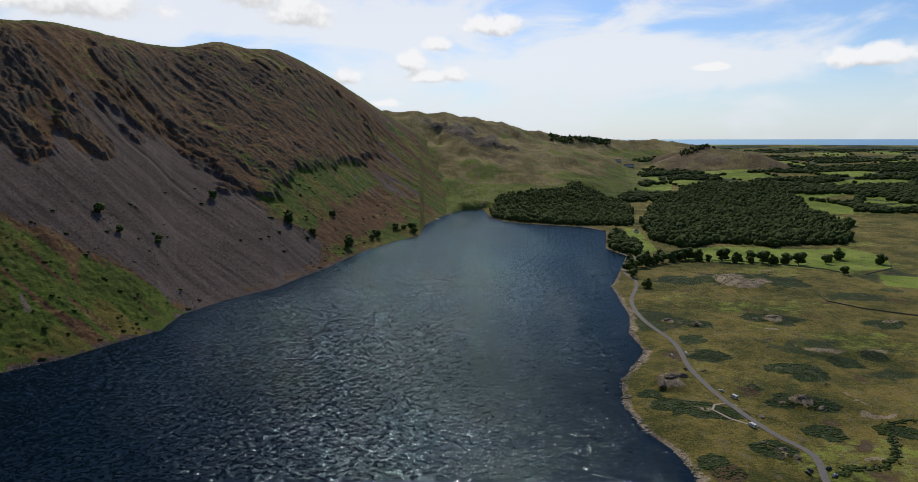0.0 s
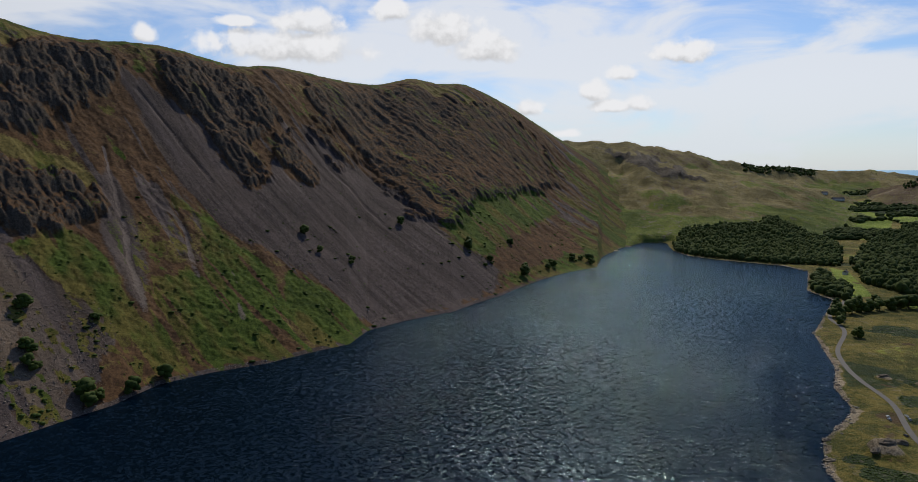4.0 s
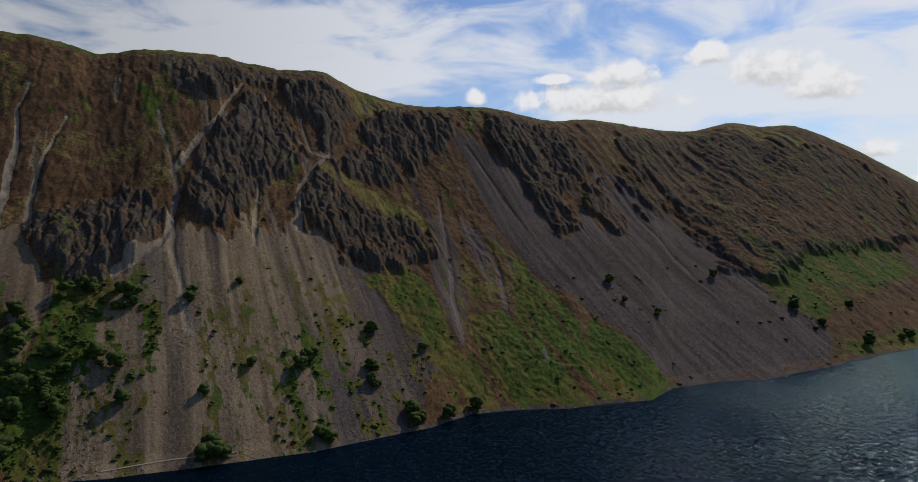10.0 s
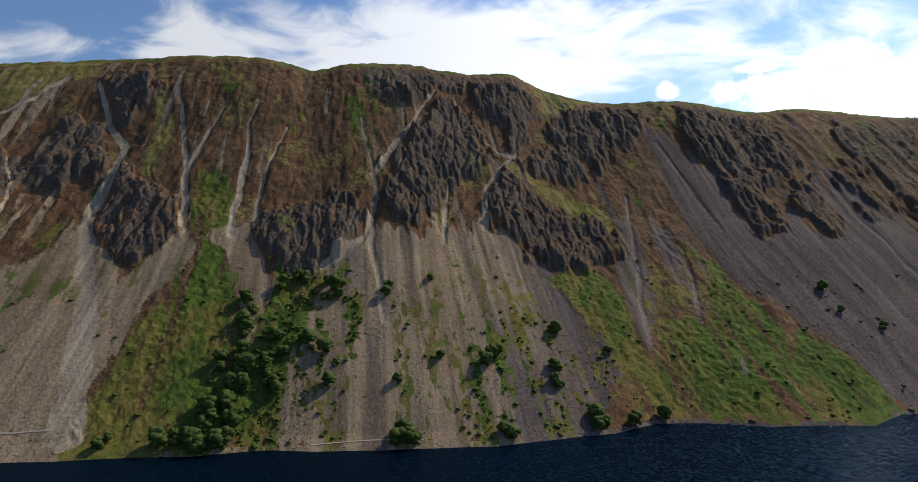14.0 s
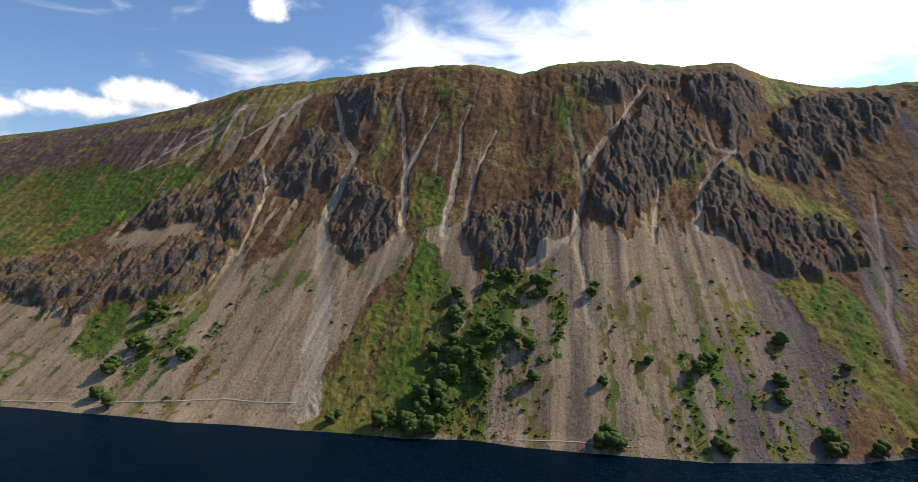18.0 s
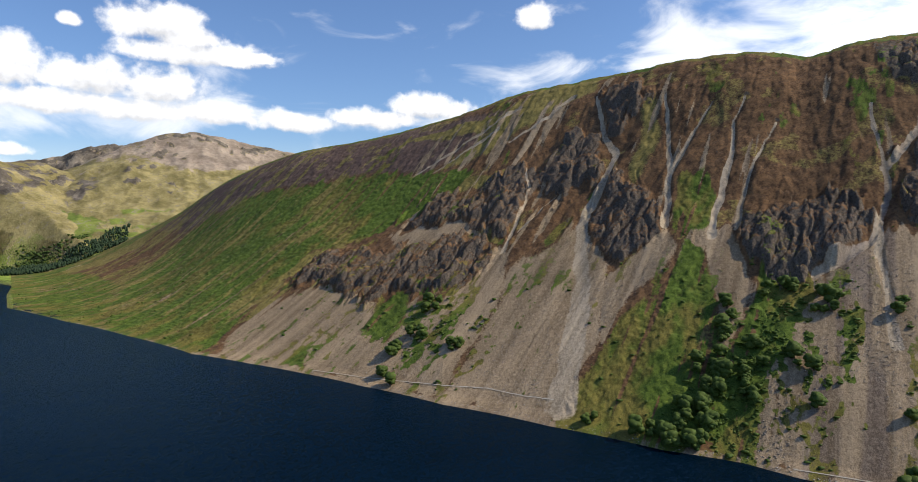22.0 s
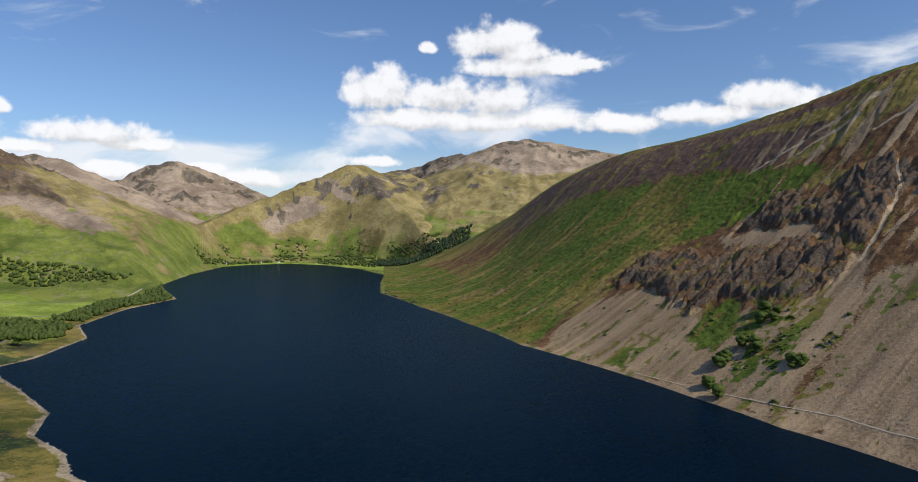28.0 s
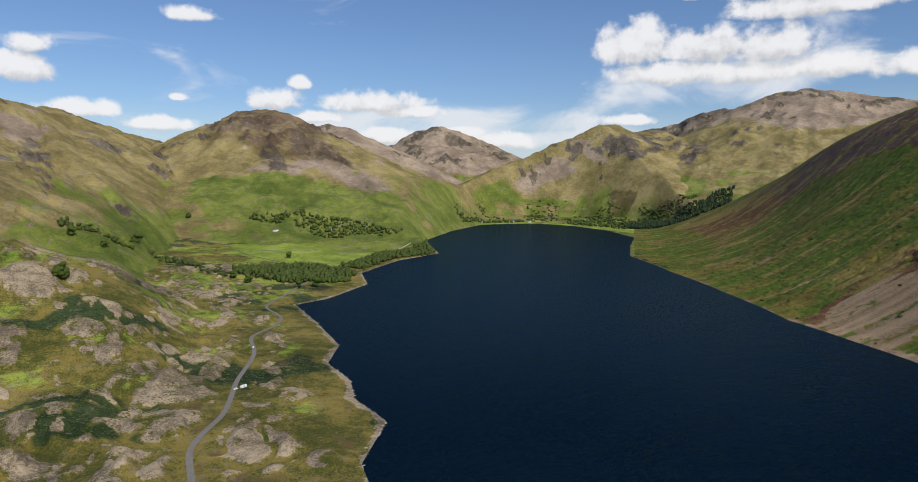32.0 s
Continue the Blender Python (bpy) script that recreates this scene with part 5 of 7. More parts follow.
# ice-worn domes of rock on the northern moor, in two sizes
away_road = smooth(off_road(gx, gy), 6, 22)
wild = np.where(north, 1, 0) * smooth(gd, 22, 80) * smooth(R2, 1650, 1250) * (1 - grass_field) * away_road * smooth(T2, 160, 165)
warp_x, warp_y = gx + 16 * fbm(gx / 45, gy / 45, 4, 96), gy + 16 * fbm(gx / 45, gy / 45, 4, 97)
slabs, domes = np.zeros(gx.shape), np.zeros(gx.shape)
for wide, long, seed_d, part_bare, tall in ((58, 96, 98, 0.56, 6.5), (25, 46, 101, 0.62, 3.6), (10, 19, 104, 0.70, 1.6)):
    dome_x, dome_y = (warp_x * 0.94 - warp_y * 0.34) / wide, (warp_x * 0.34 + warp_y * 0.94) / long
    joint_d, chance_d = blocks(dome_x, dome_y, seed_d)
    there = smooth(chance_d, part_bare, part_bare + 0.12)
    rise_d = there * smooth(joint_d, 0.04, 0.55)
    domes = domes + tall * rise_d
    slabs = np.maximum(slabs, there * smooth(joint_d + 0.22 * fine_g, 0.14, 0.34))
cracks = ridged(warp_x / 9, warp_y / 22, 4, 80)
gz = gz + wild * (domes + slabs * 2.6 * (cracks - 0.5))
slabs = slabs * wild * (0.45 + 0.75 * smooth(fbm(gx / 9, gy / 12, 4, 107) + 0.5 * fine_g, -0.35, 0.15))
rocky = np.maximum(bare * smooth(fine_g, np.where(north, 0.30, 0.55), np.where(north, -0.12, 0.1)), smooth(lumps + 0.45 * fine_g - 0.02, 0.52, 0.68) * smooth(gd, 25, 60) * (R2 < 1700) * (1 - grass_field))
beach = smooth(gd + 5 * fbm(gx / 14, gy / 14, 3, 73) + 4 * fbm(gx / 60, gy / 60, 3, 76), 7.5, 3) * (gd > -3) * (0.75 + 0.4 * fbm(gx / 30, gy / 30, 3, 74))
rocky = np.maximum(np.maximum(rocky, 0.95 * slabs) * np.where((T2 < 60) & (R2 > 1150), 0, 1), np.where(T2 > 130, beach, beach))
dark_bracken = np.maximum(np.maximum(fern_at(gx, gy), 0.6 * smooth(green + 0.4 * fine_g - 0.1, 0.15, 0.4)), plain_woods)
red = np.where(north, 0.45, 0.6) * smooth(fbm(gx / 32, gy / 32, 4, 78) + np.where(north & (gd < 140), 0.05, -0.2), 0.2, 0.4) * (R2 < 1300)
rocky = rocky * (1 - 0.8 * smooth(T2, 139, 136) * smooth(T2, 120, 125))
foot = smooth(T2, 138.5, 136.5) * smooth(T2, 120, 125) * (R2 < 2500)
clear = 1 - np.clip(1.3 * rocky, 0, 1)
lush = np.where(north, 0.62, 0.46) * smooth(fbm(gx / 90, gy / 60, 5, 108) + 0.35 * fine_g + np.where(north, 0.32, -0.05) * smooth(R2, 600, 1000), -0.2, 0.35) * smooth(gd, 10, 60)
dark_bracken, lush, red = np.maximum(dark_bracken, 0.55 * foot), lush * (1 - foot) + 0.46 * foot, red * (1 - foot)
sheet("ground", T2, R2, gz, [rocky, dark_bracken * (1 - grass_field) * clear, np.maximum(np.maximum(grass_field, lush * clear * (1 - 0.8 * dark_bracken * (1 - foot))), 0.9 * plain_fields * (1 - plain_woods)), red * clear], MOOR,
      "rough moorland and pasture beside the lake, running out to the plain", "ground", "structure")


def flat_sheet(name, corners, z, material, label, category):
    me = bpy.data.meshes.new(name)
    bm = bmesh.new()
    bm.faces.new([bm.verts.new((x, y, z)) for x, y in corners])
    bm.normal_update()
    for f in bm.faces:
        if f.normal.z < 0:
            f.normal_flip()
    bm.to_mesh(me)
    bm.free()
    me.materials.append(material)
    return tagged(new(name, me), label, category, "", "structure")


flat_sheet("lake", [(-3200, -3200), (700, -3200), (700, 1900), (-3200, 1900)], 0, LAKE, "dark blue wind-ruffled lake under the fells", "lake")
sea_t = np.arange(-44, 20.1, 1.0)[:, None]
sea_r = np.geomspace(4060, 4900, 12)[None, :]
sea_r2 = sea_r + 0 * sea_t
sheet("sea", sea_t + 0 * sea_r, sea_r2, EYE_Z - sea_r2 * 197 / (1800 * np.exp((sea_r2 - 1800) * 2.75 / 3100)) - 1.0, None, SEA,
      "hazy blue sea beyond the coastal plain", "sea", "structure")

# ---- more materials ----


def plain_material(name, a, b, rough=0.8, metal=0.0, scale=2.0, bump=0.0, gloss=0.4, thin=0.0):
    """Two tones by noise and by the piece's own chance, with a little relief."""
    mat = bpy.data.materials.new(name)
    mat.use_nodes = True
    n = Nodes(mat.node_tree)
    at = n.add("ShaderNodeTexCoord").outputs["Object"]
    chance = n.add("ShaderNodeObjectInfo").outputs["Random"]
    island = n.add("ShaderNodeNewGeometry").outputs["Random Per Island"]
    grain = n.noise(at, scale, 4.0, 0.6)
    fac = n.math("ADD", n.math("MULTIPLY", n.ramp(grain, 0.3, 0.7), 0.45), n.math("ADD", n.math("MULTIPLY", chance, 0.2), n.math("MULTIPLY", island, 0.35)))
    s = n.add("ShaderNodeBsdfPrincipled", {"Base Color": n.mix(fac, a, b), "Roughness": rough, "Metallic": metal})
    s.inputs["Specular IOR Level"].default_value = gloss
    if bump:
        n.tree.links.new(n.add("ShaderNodeBump", {"Height": grain, "Strength": bump, "Distance": 0.2}).outputs[0], s.inputs["Normal"])
    if thin:
        # leaves let part of the light through
        glow = n.add("ShaderNodeBsdfTranslucent", {"Color": n.mix(fac, tuple(1.5 * c for c in a), tuple(1.5 * c for c in b))})
        s = n.add("ShaderNodeMixShader", {0: thin, 1: s.outputs[0], 2: glow.outputs[0]})
    n.add("ShaderNodeOutputMaterial", {0: s.outputs[0]})
    return mat


LEAF = plain_material("broad_leaves", (0.042, 0.076, 0.013), (0.132, 0.178, 0.036), 0.7, scale=0.6, gloss=0.2, thin=0.4)
WOOD_LEAF = plain_material("wood_leaves", (0.040, 0.068, 0.017), (0.120, 0.155, 0.044), 0.8, scale=0.3, gloss=0.1, thin=0.3)
FIR = plain_material("fir_needles", (0.012, 0.026, 0.012), (0.030, 0.050, 0.020), 0.8, scale=0.3, gloss=0.2)
BARK = plain_material("bark", (0.06, 0.045, 0.035), (0.11, 0.085, 0.065), 0.9, bump=0.5)
STONE = plain_material("scree_stone", (0.13, 0.102, 0.080), (0.38, 0.305, 0.235), 0.9, scale=0.8, bump=0.4, gloss=0.25)
PALE_STONE = plain_material("pale_stone", (0.22, 0.195, 0.165), (0.42, 0.375, 0.32), 0.9, scale=0.8, bump=0.4, gloss=0.25)
ROCK = plain_material("worn_rock", (0.11, 0.088, 0.064), (0.36, 0.295, 0.215), 0.9, scale=3.0, bump=0.6, gloss=0.2)
WALL_STONE = plain_material("wall_stone", (0.08, 0.075, 0.066), (0.20, 0.185, 0.16), 0.95, scale=0.7, bump=0.6)
TARMAC = plain_material("tarmac", (0.13, 0.12, 0.11), (0.20, 0.185, 0.165), 0.9, scale=0.3, bump=0.2)
EARTH = plain_material("trodden_earth", (0.34, 0.28, 0.21), (0.48, 0.41, 0.32), 0.95, scale=0.4)
PAINT_WHITE = plain_material("white_paint", (0.70, 0.70, 0.68), (0.82, 0.82, 0.80), 0.35)
PAINT_DARK = plain_material("dark_paint", (0.015, 0.016, 0.018), (0.05, 0.05, 0.055), 0.3)
PAINT_SILVER = plain_material("silver_paint", (0.38, 0.39, 0.40), (0.50, 0.51, 0.52), 0.3, metal=0.4)
GLASS_DARK = plain_material("dark_glass", (0.012, 0.014, 0.016), (0.03, 0.033, 0.036), 0.08)
RUBBER = plain_material("rubber", (0.012, 0.012, 0.012), (0.03, 0.03, 0.03), 0.85)
CHROME = plain_material("wheel_metal", (0.35, 0.35, 0.36), (0.5, 0.5, 0.5), 0.35, metal=0.9)
LAMP_RED = plain_material("red_lens", (0.25, 0.01, 0.01), (0.35, 0.02, 0.02), 0.3)
LAMP_CLEAR = plain_material("clear_lens", (0.7, 0.7, 0.7), (0.8, 0.8, 0.8), 0.15)
LIMEWASH = plain_material("limewash", (0.66, 0.64, 0.60), (0.80, 0.79, 0.75), 0.9, scale=0.5)
SLATE = plain_material("slate_roof", (0.06, 0.062, 0.068), (0.12, 0.122, 0.13), 0.7, scale=0.8)


# ---- small builders ----


def part(name, bm, material, parent, label=""):
    me = bpy.data.meshes.new(name)
    bm.to_mesh(me)
    bm.free()
    me.materials.append(material)
    ob = tagged(new(name, me), label)
    ob.parent = parent
    return ob


def base(name, label, category, group="", place=None):
    ob = tagged(new(name), label, category, group)
    if place is not None:
        ob.matrix_world = place
    return ob


def block(size, at=(0, 0, 0), bevel=0.0, taper=1.0):
    bm = bmesh.new()
    bmesh.ops.create_cube(bm, size=1.0, matrix=Matrix.Translation(at) @ Matrix.Diagonal((*size, 1)))
    if taper != 1.0:
        for v in bm.verts:
            if v.co.z > at[2]:
                v.co.x, v.co.y = at[0] + (v.co.x - at[0]) * taper, at[1] + (v.co.y - at[1]) * taper
    if bevel:
        bmesh.ops.bevel(bm, geom=bm.edges[:], offset=bevel, segments=2, affect="EDGES")
    return bm


def drum(radius, depth, m, segments=14, radius2=None):
    bm = bmesh.new()
    bmesh.ops.create_cone(bm, cap_ends=True, segments=segments, radius1=radius, radius2=radius if radius2 is None else radius2, depth=depth, matrix=m)
    return bm


def joined(name, verts, faces, material, label, category, kind="stuff", smooth_faces=False):
    me = bpy.data.meshes.new(name)
    me.vertices.add(len(verts))
    me.vertices.foreach_set("co", np.asarray(verts, np.float32).ravel())
    faces = np.asarray(faces, np.int32)
    k = faces.shape[1]
    me.loops.add(faces.size)
    me.loops.foreach_set("vertex_index", faces.ravel())
    me.polygons.add(len(faces))
    me.polygons.foreach_set("loop_start", np.arange(0, faces.size, k, dtype=np.int32))
    if smooth_faces:
        me.polygons.foreach_set("use_smooth", np.ones(len(faces), bool))
    me.update(calc_edges=True)
    me.materials.append(material)
    return tagged(new(name, me), label, category, "", kind)


def lump(seed, detail=1, rough=0.28, squash=0.85):
    """A lumpy closed form about one unit in radius: points and triangles."""
    bm = bmesh.new()
    bmesh.ops.create_icosphere(bm, subdivisions=detail, radius=1.0)
    rng = np.random.default_rng(seed)
    off = Vector(rng.uniform(-9, 9, 3))
    for v in bm.verts:
        v.co *= 1 + rough * noise.noise(v.co * 1.7 + off) * 1.6 + rough * 0.5 * noise.noise(v.co * 4.1 + off)
        v.co.z *= squash
    bm.verts.index_update()
    vs = np.array([v.co[:] for v in bm.verts])
    fs = np.array([[v.index for v in f.verts] for f in bm.faces])
    bm.free()
    return vs, fs


def scatter(forms, places, sizes, turns_by, lift=0.0):
    """Copies of small forms at many places, as one set of points and faces."""
    rng = np.random.default_rng(5)
    verts, faces, count = [], [], 0
    pick = rng.integers(0, len(forms), len(places))
    for k, (vs, fs) in enumerate(forms):
        mine = np.where(pick == k)[0]
        if not len(mine):
            continue
        c, s = np.cos(turns_by[mine])[:, None], np.sin(turns_by[mine])[:, None]
        x = vs[None, :, 0] * c - vs[None, :, 1] * s
        y = vs[None, :, 0] * s + vs[None, :, 1] * c
        size = sizes[mine]
        out = np.stack([x * size[:, None, 0], y * size[:, None, 1], vs[None, :, 2] * size[:, None, 2]], -1) + places[mine][:, None, :]
        idx = fs[None] + (np.arange(len(mine)) * len(vs))[:, None, None] + count
        verts.append(out.reshape(-1, 3))
        faces.append(idx.reshape(-1, fs.shape[1]))
        count += len(mine) * len(vs)
    return np.concatenate(verts), np.concatenate(faces)


# ---- trees ----


def leafy(seed, high, wide, blobs=13, leaves=320):
    """A crown of lumps and loose leaf sprays, and the trunk with its limbs that carries it."""
    rng = np.random.default_rng(seed)
    V, F, count = [], [], 0
    centres = []
    for k in range(blobs):
        a, h = rng.uniform(0, 6.28), rng.uniform(0.2, 0.86)
        reach = wide * 0.5 * rng.uniform(0.15, 0.62) * (1.15 - abs(h - 0.55))
        size = wide * rng.uniform(0.17, 0.29)
        c = np.array([math.cos(a) * reach, math.sin(a) * reach, high * h])
        vs, fs = lump(seed * 31 + k, 2, 0.34, 0.8)
        V.append(vs * size + c)
        F.append(fs + count)
        count += len(vs)
        centres.append((c, size))
    for k in range(leaves):
        c, size = centres[rng.integers(0, blobs)]
        d = rng.normal(size=3)
        d /= np.linalg.norm(d)
        at = c + d * size * rng.uniform(0.85, 1.25) * np.array([1, 1, 0.8])
        u = rng.normal(size=3)
        u -= d * u.dot(d) * 0.6
        u /= np.linalg.norm(u)
        v = np.cross(d, u)
        q = rng.uniform(0.25, 0.55) * wide * 0.1
        V.append(np.array([at - u * q, at + v * q * 0.8, at + u * q]))
        F.append(np.array([[0, 1, 2]]) + count)
        count += 3
    limbs = [((0, 0, -0.6), (0, 0, high * 0.5), wide * 0.035)] + [((0, 0, high * rng.uniform(0.2, 0.4)), tuple(c), wide * 0.016) for c, _ in centres[:4]]
    trunk = bmesh.new()
    for a, b, thick in limbs:
        a, b = Vector(a), Vector(b)
        m = Matrix.Translation((a + b) / 2) @ (b - a).to_track_quat("Z", "Y").to_matrix().to_4x4()
        bmesh.ops.create_cone(trunk, cap_ends=True, segments=7, radius1=thick, radius2=thick * 0.55, depth=(b - a).length, matrix=m)
    return np.concatenate(V), np.concatenate(F), trunk


def tree(seed, high, wide, label, group):
    V, F, trunk = leafy(seed, high, wide)
    ob = base("tree", label, "tree", group)
    part("trunk", trunk, BARK, ob)
    crown = joined("crown", V, F, LEAF, "", "", "", False)
    crown.parent = ob
    return ob


FELL_TREE_LABEL = "small dark green broadleaf tree on the scree slope"
TREES_ON_FELL = [  # bearing, part of the way up, how many, spread in degrees
    (80.6, 0.05, 8, 0.6), (79.6, 0.03, 9, 0.7), (81.6, 0.012, 5, 0.7), (78.6, 0.06, 8, 0.6), (78.2, 0.11, 7, 0.6), (77.6, 0.15, 6, 0.5), (77.2, 0.20, 5, 0.4), (77.0, 0.25, 3, 0.4), (79.0, 0.13, 4, 0.4), (76.0, 0.14, 4, 0.5), (75.3, 0.11, 4, 0.5), (74.8, 0.18, 5, 0.6),
    (70.7, 0.17, 1, 0.1), (70.4, 0.11, 1, 0.1), (72.4, 0.18, 3, 0.7), (64.3, 0.11, 1, 0.1), (60.5, 0.15, 1, 0.1), (55.8, 0.14, 5, 0.7), (63.3, 0.018, 5, 1.2), (69.6, 0.30, 4, 0.8), (65.3, 0.30, 2, 0.5),
    (61.4, 0.32, 1, 0.2), (106.6, 0.025, 3, 0.7), (105.3, 0.09, 3, 0.6), (103.6, 0.13, 3, 0.7), (102.0, 0.215, 5, 1.0), (100.1, 0.12, 3, 0.5), (74.1, 0.31, 2, 0.4)]
MORE_TREES = [
    (72.7, 0.34, 3, 0.6), (45.6, 0.16, 1, 0.1), (29.3, 0.30, 1, 0.1), (28.0, 0.24, 1, 0.1), (25.3, 0.19, 2, 0.3), (20.9, 0.28, 1, 0.1), (49.9, 0.11, 5, 0.9), (46.2, 0.012, 3, 0.8), (54.4, 0.012, 2, 0.5),
    (15.0, 0.17, 2, 0.3), (9.9, 0.05, 3, 0.5), (11.5, 0.18, 2, 0.4), (7.7, 0.06, 3, 0.6), (5.4, 0.08, 3, 0.5), (3.9, 0.04, 3, 0.4), (70.6, 0.28, 2, 0.6), (13.2, 0.12, 2, 0.5), (50.5, 0.2, 2, 0.5), (84.0, 0.03, 3, 1.2), (88.6, 0.012, 2, 0.8),
    (43.0, 0.008, 2, 0.8), (41.0, 0.012, 1, 0.2)]
kinds_of_tree = [tree(k + 1, h, wd, FELL_TREE_LABEL, "trees on the fell") for k, (h, wd) in enumerate([(11, 12.5), (9, 11), (13, 13), (7, 9), (9.5, 13)])]
rng = np.random.default_rng(11)
first = set()
for turn, s, many, spread in TREES_ON_FELL + MORE_TREES:
    for k in range(many):
        a = turn + (rng.uniform(-1, 1) * spread if many > 1 else 0)
        p = on_fell(a, max(0.008, s + (rng.uniform(-1, 1) * 0.022 if many > 1 else 0)))
        i = int(rng.integers(0, len(kinds_of_tree)))
        size = rng.uniform(0.8, 1.45)
        m = Matrix.Translation(p) @ pose(0, 0, 0, 0, 0, rng.uniform(0, 360))
        if i not in first:
            first.add(i)
            kinds_of_tree[i].matrix_world = m
        else:
            t_new = copy_thing(kinds_of_tree[i], m)
            t_new.scale = (size, size, size * rng.uniform(0.85, 1.1))
for i, ob in enumerate(kinds_of_tree):
    if i not in first:
        ob.matrix_world = Matrix.Translation(on_fell(78.0, 0.04 + 0.02 * i))

# single trees in the pastures by the lake
field_trees = [tree(21 + k, h, wd, "round dark green field tree beside the pasture", "field trees") for k, (h, wd) in enumerate([(12, 12), (10, 10.5), (14, 12)])]
LONE_TREES = [(572, 985), (580, 990), (533, 872), (251, 928), (262, 944), (276, 952), (291, 965), (305, 972), (318, 984), (334, 993), (349, 1003), (360, 1005), (376, 998), (392, 992), (410, 985), (428, 975), (447, 968),
              (462, 962), (478, 960), (496, 957), (512, 952), (300, 1015), (250, 905), (244, 880), (270, 1000), (330, 1040), (560, 965), (600, 1000), (642, 960), (455, 985), (245, 820), (-300, -1185), (-318, -1120), (-340, -1165), (-248, -1190), (-352, -1120), (-230, -1235), (-24, -1281), (24, -1307), (29, -827), (-399, -1481), (-88, -1460), (-252, -1990)]
for k, (x, y) in enumerate(LONE_TREES):
    m = Matrix.Translation((x, y, float(surface(np.array([x]), np.array([y]))[0]))) @ pose(0, 0, 0, 0, 0, rng.uniform(0, 360))
    if k < 3:
        field_trees[k].matrix_world = m
    else:
        t_new = copy_thing(field_trees[k % 3], m)
        size = rng.uniform(1.0, 1.7)
        t_new.scale = (size, size, size)

# ---- woods ----


def ragged(seed):
    """A rough crown for woods seen from afar, broken into many small tufts."""
    vs, fs = lump(seed, 1, 0.34, 1.0)
    jag = np.random.default_rng(seed)
    return vs * jag.uniform(0.55, 1.3, len(vs))[:, None], fs


LUMPS = [ragged(200 + k) for k in range(8)]


def within(x, y, shape):
    inside = np.zeros(x.shape, bool)
    for (ax, ay), (bx, by) in zip(shape, shape[1:] + shape[:1]):
        if ay != by:
            inside ^= ((ay > y) != (by > y)) & (x < (bx - ax) * (y - ay) / (by - ay) + ax)
    return inside


def wood(label, shape, gap, high, wide, material=WOOD_LEAF, seed=1, forms=LUMPS, sink=0.25, low_only=False):
    rng = np.random.default_rng(seed)
    p = np.array(shape, float)
    lo, hi = p.min(0) - 5, p.max(0) + 5
    xs, ys = np.meshgrid(np.arange(lo[0], hi[0], gap), np.arange(lo[1], hi[1], gap))
    x, y = xs.ravel() + rng.uniform(-0.45, 0.45, xs.size) * gap, ys.ravel() + rng.uniform(-0.45, 0.45, xs.size) * gap
    stray = 45 if low_only else 18
    wx, wy = x + stray * fbm(x / 60, y / 60, 3, seed), y + stray * fbm(x / 60, y / 60, 3, seed + 3)
    keep = within(wx, wy, shape) & (off_shore(x, y) > 4) & (fbm(x / (110 if low_only else 50), y / 50, 3, seed + 8) > (0.0 if low_only else -0.62))
    x, y = x[keep], y[keep]
    z = surface(x, y)
    if low_only:
        on_plain = z - ground_height(x, y)[0] < 4
        x, y, z = x[on_plain], y[on_plain], z[on_plain]
    h = high * (0.6 + 0.8 * rng.uniform(0, 1, len(x)) ** 1.4)
    d = wide * (0.6 + 1.0 * rng.uniform(0, 1, len(x)) ** 1.6)
    sizes = np.stack([d / 2, d / 2, h * 0.55], -1)
    V, F = scatter(forms, np.stack([x, y, z + h * (0.55 - sink * 0.4)], -1), sizes, rng.uniform(0, 6.28, len(x)))
    return joined("woodland", V, F, material, label, "woodland", "stuff", False)


LOW_WOOD = [(80, 1530), (110, 1800), (380, 1990), (469, 1762), (375, 1390), (280, 1420), (150, 1475)]
PARK_WOOD = [(413, 1446), (573, 1868), (813, 2145), (1012, 2071), (868, 1539), (822, 1322), (691, 1142), (561, 1120), (472, 1160), (390, 1120), (366, 1218)]
wood("dense dark green broadleaf wood on the lake's low end", LOW_WOOD, 7.2, 12, 9.5, seed=2)
wood("large dense broadleaf wood behind the pastures", PARK_WOOD, 7.5, 13, 10, seed=3)
wood("clump of dark trees on the shore point", [(262, 1121), (312, 1310), (325, 1160), (292, 1035), (268, 1060)], 9, 12, 11, seed=4)
wood("strip of lakeside trees by the pasture", [(-248, -1326), (-350, -1361), (-469, -1331), (-478, -1240), (-416, -1150), (-314, -1160), (-243, -1244)], 7.0, 10, 8.5, seed=5)
wood("belt of trees along the shore", [(-490, -1351), (-631, -1523), (-845, -1640), (-800, -1515), (-645, -1440), (-515, -1310)], 7.0, 10, 8.5, seed=6)
wood("scrub and trees along the foot of the fell", [(-470, -1965), (-572, -1950), (-693, -1866), (-830, -1735), (-717, -1715), (-593, -1765)], 13, 9, 10, seed=7)
wood("trees about the valley head", [(-1335, -2350), (-1522, -2450), (-1730, -2410), (-1670, -2350), (-1500, -2395), (-1345, -2300)], 15, 9, 11, seed=8)
wood("trees and hedges on the valley floor", [(-1790, -2187), (-1864, -1912), (-1985, -1914), (-2033, -1864), (-1783, -1827), (-1783, -2102)], 23, 9, 11, seed=9)
